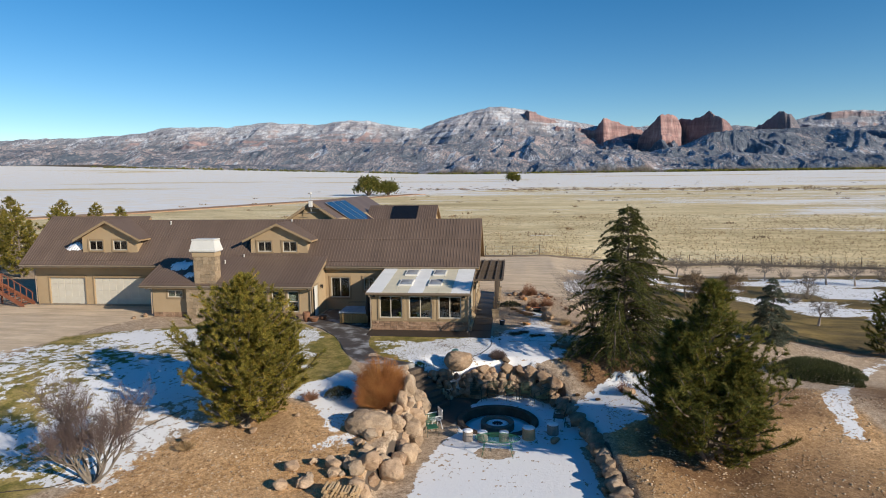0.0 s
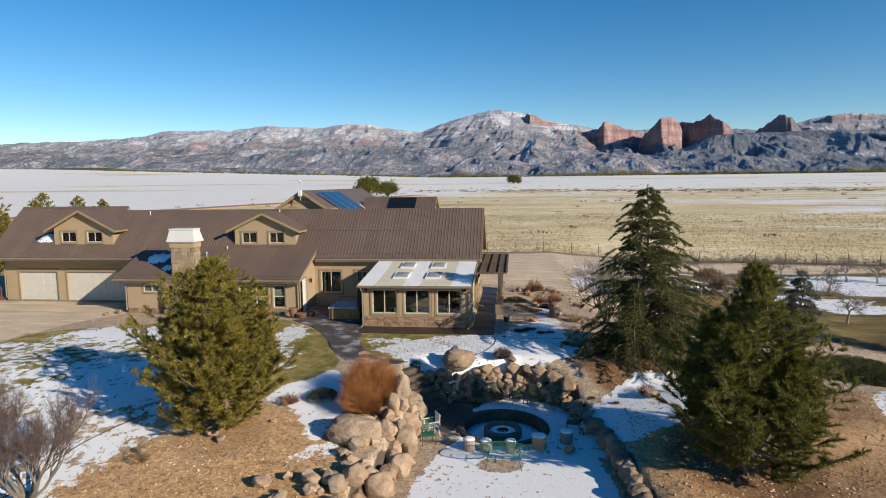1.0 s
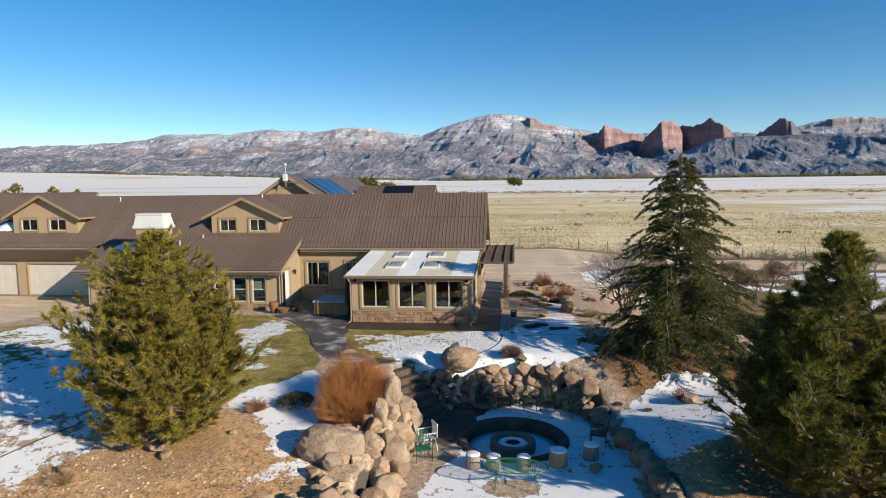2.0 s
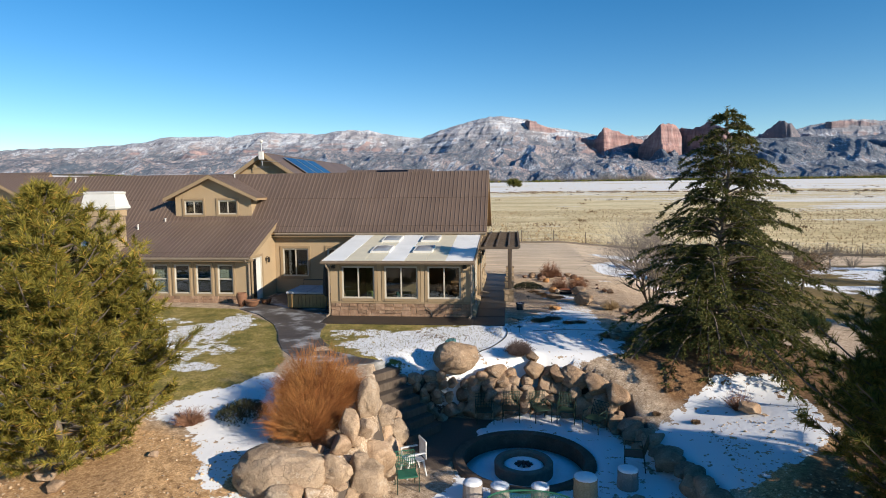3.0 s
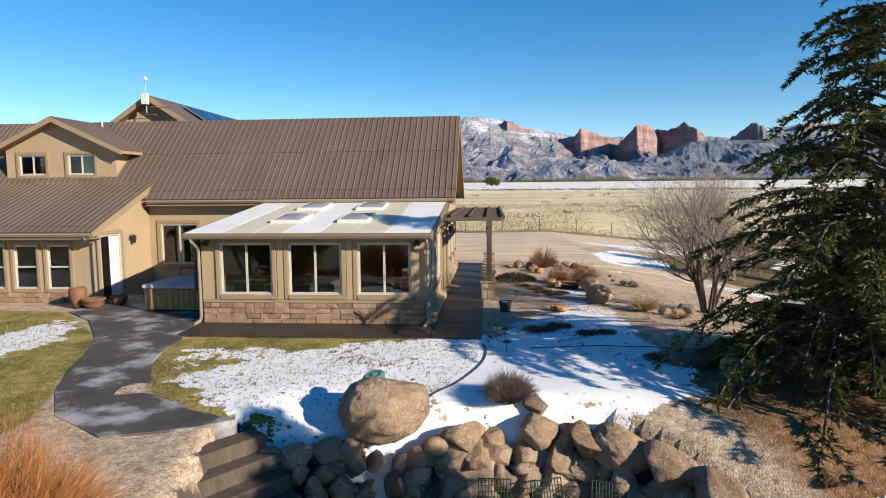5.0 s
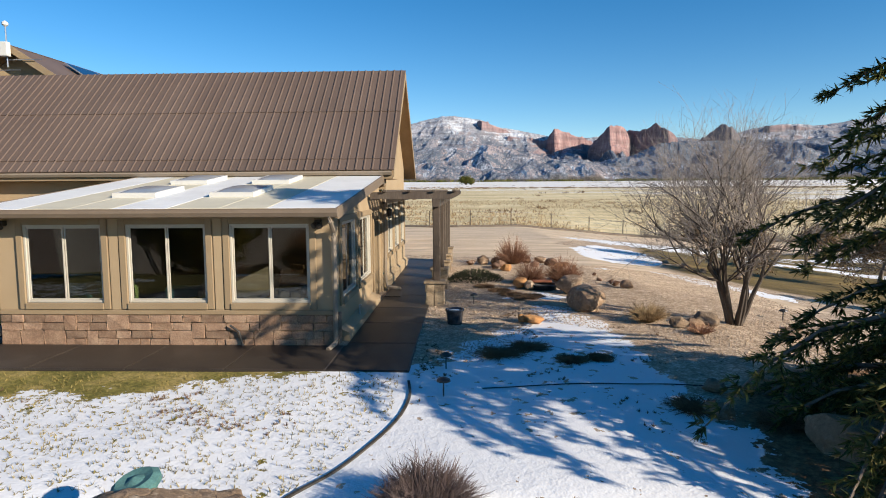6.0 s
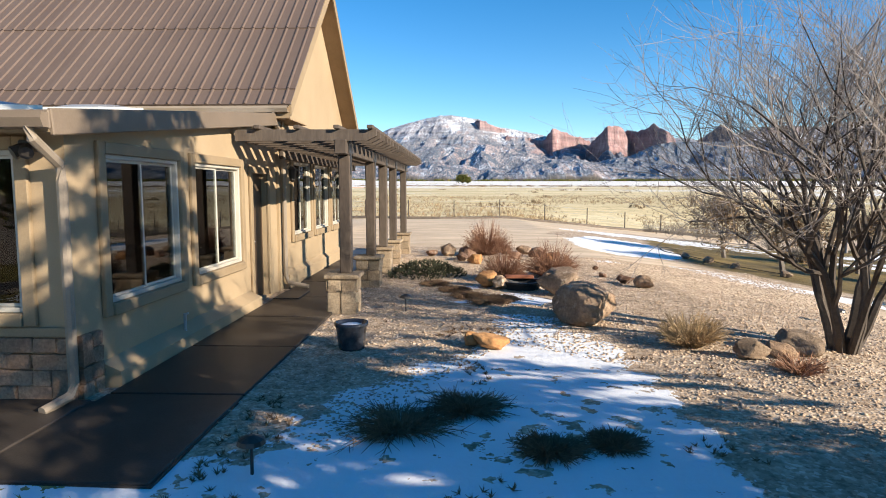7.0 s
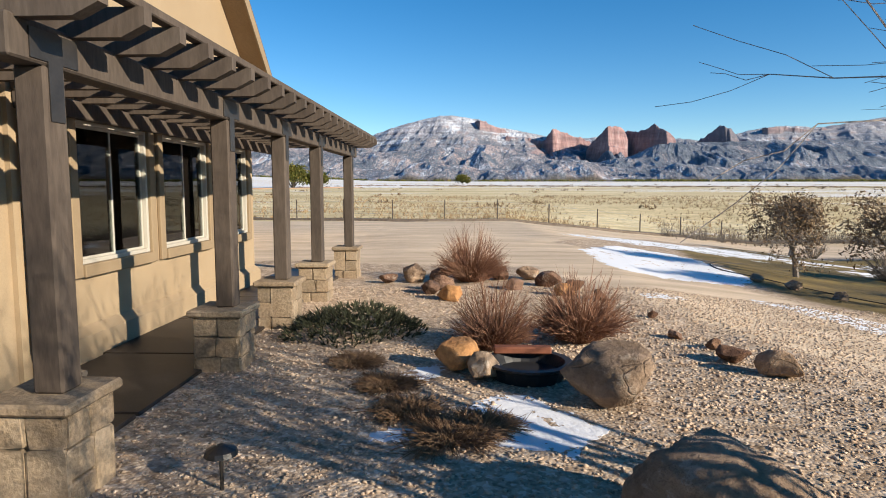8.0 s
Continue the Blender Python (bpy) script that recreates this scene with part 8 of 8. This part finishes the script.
# the large trees
pine_tree(-8.6, -14.1, 6.55, 3.45, 3, needle_pine, "bushy olive-green pine tree on gravel mulch", branches=165, leaders=5, widest=0.27, per=24, tuft=0.20, blade=0.022, spires=(0.46, 0.6))
pine_tree(10.45, -14.6, 7.3, 3.2, 8, needle_dark, "dense dark green pine tree with several tops", branches=155, leaders=6, widest=0.24, taper=0.95, spires=(0.34, 0.55), per=22, tuft=0.21, blade=0.022)
cedar_tree(9.05, -4.55, 8.6, 4.1, 4, needle_cedar, "tall drooping dark green cedar tree on bark mulch", tiers=230)
cedar_tree(20.2, 4.1, 4.5, 1.5, 14, needle_spruce, "small blue-green spruce at the orchard edge", tiers=80)
bare_tree("bare_tree", 8.15, 2.2, 9, 1.74, 0.066, 12, bark_dark, "leafless multi-stemmed tree beside the gravel yard", lean=0.40, kids=(3, 4), shrink=0.785, up=0.075, thin=0.0015, twigs=bark_pale, spread=(0.42, 0.95))
bare_tree("bare_bush", -12.75, -18.65, 8, 1.42, 0.08, 5, bark_grey, "leafless vase-shaped shrub with grey forked stems on the lawn edge", "bush", lean=1.15, kids=(3, 5), shrink=0.72, up=0.11, thin=0.0022, twigs=twig_pale, spread=(0.3, 0.75))
pine_tree(27.6, 3.4, 4.6, 2.2, 15, needle_dark, "dark green pine tree beside the orchard track", branches=70, per=16, tuft=0.2, blade=0.03)

# hedge of orange twigs and the dry bushes of the gravel bed
twig_bush("orange_bush", -3.3, -11.3, 1.3, 2.0, 2500, twig_orange, 2, "dense orange-brown twiggy bush beside the rocks", lean=1.15, curve=0.3, width=0.0052, forks=6, clumps=8)
twig_bush("orange_bush", -3.25, -12.5, 1.15, 1.45, 2000, twig_orange, 3, "lower orange-brown twiggy bush beside the cream boulders", lean=1.2, curve=0.3, width=0.0052, forks=6, clumps=5)
twig_bush("red_bush", 4.15, 12.7, 0.72, 1.25, 1100, twig_red, 31, "rounded reddish leafless bush", width=0.006, group="red bushes by the drive")
twig_bush("red_bush", 4.33, 7.6, 0.5, 0.95, 700, twig_red, 32, "reddish dry bush with straw seed heads", width=0.006, group="red bushes by the drive")
twig_bush("red_bush", 5.36, 7.9, 0.62, 0.95, 800, twig_red, 33, "spreading reddish dry bush", width=0.006, group="red bushes by the drive")
twig_bush("tumble_bush", 2.0, -5.85, 0.52, 0.6, 1500, twig_pale, 34, "low round dry twiggy bush in the snow", width=0.0042, forks=5, round_=True)
twig_bush("dry_shrub", 6.3, 2.25, 0.5, 0.5, 500, twig_straw, 35, "straw-brown dry shrub on the gravel", width=0.006, forks=3, round_=True)
twig_bush("grass_clump", 8.3, -8.5, 0.5, 0.85, 240, twig_red, 36, "reddish dry ornamental grass clump in the snow", width=0.005, forks=1)
twig_bush("dry_tuft", -10.3, -16.4, 0.5, 0.55, 240, twig_straw, 37, "straw-coloured dry tuft on the mulch", forks=2, round_=True)
twig_bush("dry_shrub", -6.5, -12.1, 0.5, 0.5, 420, twig_red, 38, "small reddish dry shrub beside the snow", forks=2, round_=True)
twig_bush("dry_tuft", 7.0, 1.05, 0.45, 0.22, 160, twig_red, 39, "flattened dry clump beside the rocks", forks=2, round_=True)
twig_bush("yellow_shrub", 6.75, -17.6, 0.55, 0.6, 260, twig_straw, 40, "yellow-green dry shrub on the terrace edge", forks=3)
twig_bush("bare_shrub", 17.6, 20.6, 0.9, 1.8, 200, bark_grey, 41, "bare grey shrub at the orchard", width=0.009, forks=4)
leafy_shrub("low_shrub", 2.65, 8.35, 0.85, 0.34, 900, sage_leaf, 51, "low dark green shrub by the pillars", 0.09, 0.02)
leafy_shrub("low_shrub", -5.3, -11.6, 0.66, 0.4, 700, sage_leaf, 52, "dark withered round shrub in the snow", 0.10, 0.02)
leafy_shrub("juniper_shrub", 19.3, -4.2, 2.4, 0.95, 9500, juniper_leaf, 53, "wide olive-green juniper shrub", 0.11, 0.026)
leafy_shrub("juniper_shrub", 14.5, 2.8, 1.6, 0.9, 2600, juniper_leaf, 54, "dark green spreading juniper under the trees", 0.14, 0.04)
for k, (x, y, s) in enumerate(((2.95, -0.5, 0.5), (3.5, -0.12, 0.38), (4.12, -1.04, 0.26), (3.9, 5.05, 0.42), (3.55, 5.55, 0.34), (4.15, 5.25, 0.3), (3.3, 6.2, 0.3), (5.4, -3.1, 0.4), (6.3, -3.6, 0.36), (2.9, 6.9, 0.28), (4.6, -0.9, 0.22), (6.6, -7.5, 0.13), (6.1, -8.2, 0.12), (7.0, -9.0, 0.12))):
    twig_bush("lavender_clump", x, y, s * 1.2, 0.11, 900, twig_dark, 60 + k, "low brown withered lavender clump flattened by snow", lean=1.5, forks=4, round_=True, width=0.006, group="withered lavender clumps")

# orchard and trees behind the garage, each built once and copied
apple = bare_tree("apple_tree", 26.9, 11.9, 1, 0.85, 0.13, 71, bark_pale, "bare spreading apple tree in the orchard", lean=0.12, kids=(3, 4), shrink=0.77, up=0.03, group="orchard trees", twigs=bark_grey, spread=(0.65, 1.2), thin=0.0035)
for k, (x, y, s) in enumerate(((21.8, 34.7, 1.0), (28.8, 36.0, 1.05), (31.9, 35.4, 0.95), (37.2, 32.4, 1.1), (39.7, 31.5, 1.0), (42.8, 31.0, 1.05), (31.6, 24.4, 1.0), (41.0, 19.5, 1.0), (47.0, 26.0, 1.1), (49.5, 33.0, 1.0))):
    copy_thing(apple, pose(x, y, gz(x, y), 0, 0, 50 * k) @ Matrix.Diagonal((s * 1.15, s * 1.15, s, 1)))
for k, (x, y, R, H) in enumerate(((31.1, 23.2, 1.0, 2.4), (29.2, 21.4, 0.9, 2.0), (34.6, 36.8, 1.1, 1.8), (24.8, 37.8, 0.9, 1.5), (44.6, 35.2, 1.2, 2.0))):
    twig_bush("orchard_thicket", x, y, R, H, 90, bark_grey, 210 + k, "bare brown twiggy thicket among the apple trees", lean=0.9, width=0.008, forks=5, group="orchard thickets")
leafy = bare_tree("leafy_apple_tree", 13.5, 18.5, 1, 1.2, 0.085, 72, bark_grey, "apple tree still holding dry brown leaves", lean=0.1, kids=(3, 4), shrink=0.74, up=0.02, spread=(0.7, 1.3), leaves=dry_leaf, group="orchard trees with dry leaves", leaf_n=1, thin=0.004)
for k, (x, y, s) in enumerate(((13.4, 13.9, 0.95), (18.4, 18.2, 1.0), (21.9, 18.4, 1.1), (18.6, 12.6, 1.0))):
    copy_thing(leafy, pose(x, y, gz(x, y), 0, 0, 70 * k + 30) @ Matrix.Diagonal((s * 1.2, s * 1.2, s, 1)))
bg = pine_tree(-49.0, 20.0, 7.6, 2.6, 81, needle_pine, "olive-green pine tree behind the garage", branches=60, per=14, blade=0.04, tuft=0.24, leaders=2)
tagged(bg, group="pines behind the garage")
for k, (x, y, s) in enumerate(((-51.0, 14.5, 1.0), (-46.8, 23.0, 0.95), (-52.5, 20.0, 1.1), (-45.0, 27.0, 1.0), (-50.0, 28.0, 1.05), (-40.0, 24.0, 0.95), (-55.0, 26.0, 1.1))):
    copy_thing(bg, pose(x, y, gz(x, y), 0, 0, 80 * k) @ Matrix.Diagonal((s, s, s, 1)))
poplar = bare_tree("bare_poplar", -41.5, 22.5, 5, 1.7, 0.06, 82, twig_pale, "bare pale tree among the pines behind the garage", lean=0.3, kids=(2, 3), up=0.2)
copy_thing(poplar, pose(-27.5, 33.0, gz(-27.5, 33.0), 0, 0, 60) @ Matrix.Diagonal((0.8, 0.8, 0.9, 1)))


def field_juniper(x, y, R, H, seed, label):
    r = np.random.default_rng(seed)
    t = thing("juniper_tree", (x, y, gz(x, y) - 0.2), label, "tree", "junipers on the plain")
    g = Geo()
    cs = []
    for k in range(16):
        a = 2.4 * k
        e = np.array([math.cos(a) * R * r.uniform(0.3, 0.85), math.sin(a) * R * r.uniform(0.3, 0.85), H * r.uniform(0.4, 0.9)])
        g.tube([(0, 0, 0), tuple(e * np.array([0.4, 0.4, 0.6])), tuple(e)], [0.05 * H, 0.03 * H, 0.012 * H], 5)
        q = r.normal(size=(130, 3)) * np.array([R * 0.24, R * 0.24, H * 0.13]) + e
        cs.append(q)
    part("trunk", wood_mesh(g), bark_dark, t)
    c = np.concatenate(cs)
    v, f = blades(c, np.tile([0, 0, 0.5], (len(c), 1)), 3, 0.09 * R + 0.25, 0.07 * R + 0.12, 0.8, r)
    part("crown", array_mesh("crown", v, f), needle_dark, t)


for x, y, R, H, s in ((-68, 258, 6.0, 8.6, 91), (-59, 262, 4.6, 6.6, 92), (2, 620, 6.5, 8.0, 93), (7, 610, 3.0, 4.0, 94)):
    field_juniper(x, y, R, H, s, "dark round juniper tree standing on the plain")


# what nobody could count: field grass, sagebrush, lawn blades, pebbles
def scatter(name, c, dirs, per, length, width, spread, seed, material, label, category):
    v, f = blades(c, dirs, per, length, width, spread, np.random.default_rng(seed))
    ob = new(name, array_mesh(name, v, f))
    ob.data.materials.append(material)
    return tagged(ob, label, category, "", "stuff")


r = np.random.default_rng(101)
n = 13000
fx, fy = r.uniform(-55, 95, n), 43 + 75 * r.random(n) ** 1.6
fy = fy + np.interp(fx, [-70, 0, 12, 22, 34, 60, 100], [16, 0, 2, 6, 6.5, 3, -4])
keep = vnoise(fx * 0.12, fy * 0.12, 44) + 0.25 * r.random(n) > 0.42
c = np.stack([fx, fy, ground_z(fx, fy)], 1)[keep]
scatter("field_grass", c, np.tile([0, 0, 1.0], (len(c), 1)), 5, 0.36, 0.045, 0.5, 102, twig_straw, "tall dry straw grass on the plain", "grass")
bx = r.uniform(18, 85, 900)
by = np.interp(bx, [18, 22, 32, 48, 90], [45.2, 46.8, 48.0, 45.8, 38.3]) + r.normal(size=900) * 0.8
c = np.stack([bx, by, ground_z(bx, by)], 1)
scatter("fence_brush", c, np.tile([0, 0, 1.0], (len(c), 1)), 9, 1.15, 0.02, 0.42, 105, bark_grey, "bare brown brush along the wire fence", "brush")
n = 150
sx, sy = r.uniform(-120, 260, n), 60 + 420 * r.random(n) ** 1.3
c = np.stack([sx, sy, ground_z(sx, sy) + 0.05], 1)
rows_x = r.uniform(-60, 190, 420)
rows_y = 330 + r.normal(size=420) * 10 - 0.25 * rows_x + 20 * (r.random(420) > 0.6)
c = np.concatenate([c, np.stack([rows_x, rows_y, ground_z(rows_x, rows_y)], 1)])
c = np.repeat(c, 14, 0) + r.normal(size=(14 * len(c), 3)) * np.array([0.75, 0.6, 0.12])
scatter("sagebrush", c, np.tile([0, 0, 1.0], (len(c), 1)), 4, 0.5, 0.16, 0.6, 103, dry_leaf, "scattered dark sagebrush on the plain", "sagebrush")
n = 420
sx = np.concatenate([r.uniform(-1500, 2300, n), r.uniform(500, 2300, n * 3)])
sy = 2040 + r.normal(size=n * 4) * 30
c = np.stack([sx, sy, ground_z(sx, sy) + 1], 1)
scatter("far_woods", np.repeat(c, 5, 0) + r.normal(size=(5 * len(c), 3)) * np.array([7, 7, 1.2]), np.tile([0, 0, 1.0], (5 * len(c), 1)), 3, 6.0, 4.5, 0.5, 104, needle_dark, "dark line of far juniper woods at the foot of the mountains", "woods")
n = 26000
lx, ly = r.uniform(-18, 1.5, n), r.uniform(-10.9, 1.6, n)
inl = (poly_mask(lx, ly, [(-19, 2.0), (-11.5, 1.2), (-8.5, -2.2), (-7.3, -4.6), (-5.9, -7.3), (-5.8, -8.8), (-6.4, -10.0), (-7.4, -10.6), (-9, -10.8), (-12, -9), (-20, -6)], 0.1) + poly_mask(lx, ly, [(-5.9, -1.75), (1.4, -1.75), (1.4, -3.6), (0.6, -5.8), (-2.3, -7.4), (-4.4, -6.2), (-5.6, -4.4), (-6.3, -2.8)], 0.1)) > 0.6
c = np.stack([lx, ly, ground_z(lx, ly) - 0.005], 1)[inl]
lawn_blade = surf("lawn_blades", [(0.25, (0.11, 0.095, 0.026)), (0.75, (0.31, 0.245, 0.085))], 1.5, 0.8, 0.0, 40, 0.004, island=0.3)
scatter("lawn_grass", c, np.tile([0, 0, 0.8], (len(c), 1)), 3, 0.06, 0.012, 0.5, 105, lawn_blade, "short yellow-green winter lawn", "grass")

oct_v = np.array([(1, 0, 0), (-1, 0, 0), (0, 1, 0), (0, -1, 0), (0, 0, 1), (0, 0, -1)], float)
oct_f = np.array([(0, 2, 4), (2, 1, 4), (1, 3, 4), (3, 0, 4), (2, 0, 5), (1, 2, 5), (3, 1, 5), (0, 3, 5)])
n = 42000
px, py = r.uniform(1.45, 11.5, n), -1.0 + 13.0 * r.random(n) ** 0.9
on_snow = poly_mask(px, py, [(1.4, -1.8), (2.2, -1.4), (4.0, 2.2), (5.4, 1.2), (5.6, -1.2)], 0.2) > 0.5
for bx, by, br in ((4.52, 5.35, 0.5), (3.5, 5.05, 0.22), (3.62, 6.6, 0.26)):
    on_snow |= np.hypot(px - bx, py - by) < br * (0.75 + 0.5 * vnoise(px * 5, py * 5, 12))
px, py = px[~on_snow], py[~on_snow]
k = len(px)
sz = 0.010 + 0.015 * r.random(k) ** 2.2
jit = 1 + 0.3 * r.normal(size=(k, 6, 1)).clip(-1.5, 1.5)
turn = r.uniform(0, 6.28, k)
ov = oct_v[None] * jit * np.stack([sz * r.uniform(0.9, 1.6, k), sz, sz * 0.6], 1)[:, None, :]
cx_, sx_ = np.cos(turn)[:, None], np.sin(turn)[:, None]
ov = np.stack([ov[..., 0] * cx_ - ov[..., 1] * sx_, ov[..., 0] * sx_ + ov[..., 1] * cx_, ov[..., 2]], -1)
ov = ov + np.stack([px, py, ground_z(px, py) + sz * 0.2], 1)[:, None, :]
peb_me = array_mesh("pebbles", ov.reshape(-1, 3), (oct_f[None] + 6 * np.arange(k)[:, None, None]).reshape(-1, 3))
peb_me.materials.append(surf("mixed_gravel_stones", [(0.3, (0.36, 0.27, 0.19)), (0.7, (0.52, 0.42, 0.32))], 6.0, 0.9, 0.2, 60, 0.004, island=0.3))
tagged(new("pebbles", peb_me), "loose tan and grey gravel stones", "gravel", "", "stuff")

def loose_stones(name, poly, n, lo, hi, seed, material, label):
    """Small angular stones strewn over a stretch of bare ground, as one heap."""
    q = np.random.default_rng(seed)
    P = np.array(poly)
    x, y = q.uniform(P[:, 0].min(), P[:, 0].max(), n), q.uniform(P[:, 1].min(), P[:, 1].max(), n)
    ok = (poly_mask(x, y, poly, 0.3) > 0.5) & (pit_mask(x, y) < 0.02) & (vnoise(x * 0.7, y * 0.7, seed) + 0.4 * q.random(n) > 0.55)
    x, y = x[ok], y[ok]
    m = len(x)
    size = lo + (hi - lo) * q.random(m) ** 3
    v = oct_v[None] * (1 + 0.3 * q.normal(size=(m, 6, 1)).clip(-1.5, 1.5)) * np.stack([size * q.uniform(0.8, 1.5, m), size, size * q.uniform(0.4, 0.8, m)], 1)[:, None, :]
    a = q.uniform(0, 6.28, m)
    ca, sa = np.cos(a)[:, None], np.sin(a)[:, None]
    v = np.stack([v[..., 0] * ca - v[..., 1] * sa, v[..., 0] * sa + v[..., 1] * ca, v[..., 2]], -1) + np.stack([x, y, ground_z(x, y) + size * 0.15], 1)[:, None, :]
    ob = new(name, array_mesh(name, v.reshape(-1, 3), (oct_f[None] + 6 * np.arange(m)[:, None, None]).reshape(-1, 3)))
    ob.data.materials.append(material)
    tagged(ob, label, "gravel", "", "stuff")


bed_stone = surf("mixed_bed_stones", [(0.3, (0.34, 0.25, 0.16)), (0.7, (0.54, 0.43, 0.31))], 3.0, 0.92, 0.3, 40, 0.006, island=0.35)
loose_stones("loose_stones", [(-14, -24), (-13, -19), (-11.5, -16), (-8, -12), (-5.5, -13), (-3.2, -13.5), (-2.6, -19), (-2.4, -26)], 12000, 0.012, 0.055, 201, bed_stone, "small tan stones strewn over the gravel bed")
loose_stones("loose_stones", [(7, -9.5), (11, -8.5), (17.6, -8), (24, -11), (26, -20), (17, -27), (7.4, -27), (7.0, -14)], 15000, 0.015, 0.06, 202, bed_stone, "small tan stones strewn over the bare slope")
n = 9000
tx, ty = r.uniform(-13, 24, n), r.uniform(-26, -9, n)
ok = (vnoise(tx * 0.45, ty * 0.45, 91) > 0.58) & (pit_mask(tx, ty) < 0.02) & ((tx > 7.2) | ((tx < -3) & (ty < -12.5 - 0.25 * (tx + 14))))
c = np.stack([tx, ty, ground_z(tx, ty)], 1)[ok]
scatter("needle_litter", c, np.tile([0, 0, 0.25], (len(c), 1)), 6, 0.10, 0.02, 0.9, 204, twig_dark, "fallen pine needles and dry stalks on the bare ground", "litter")

n = 2600
tx = np.concatenate([r.uniform(1.6, 6.2, n), r.uniform(-5.8, 1.4, n), r.uniform(-12, -4, n)])
ty = np.concatenate([r.uniform(-5.5, 3.8, n), r.uniform(-7.0, -2.0, n), r.uniform(-12, -1, n)])
ok = vnoise(tx * 1.1, ty * 1.1, 77) + 0.35 * vnoise(tx * 5, ty * 5, 78) > 1.02
ok &= ~((np.abs(ty + 1.1) < 0.9) & (tx < 1.4) & (tx > -12))
c = np.stack([tx, ty, ground_z(tx, ty)], 1)[ok]
scatter("snow_tufts", c, np.tile([0, 0, 0.7], (len(c), 1)), 12, 0.055, 0.012, 0.7, 106, twig_dark, "withered tufts poking through the melting snow", "grass")
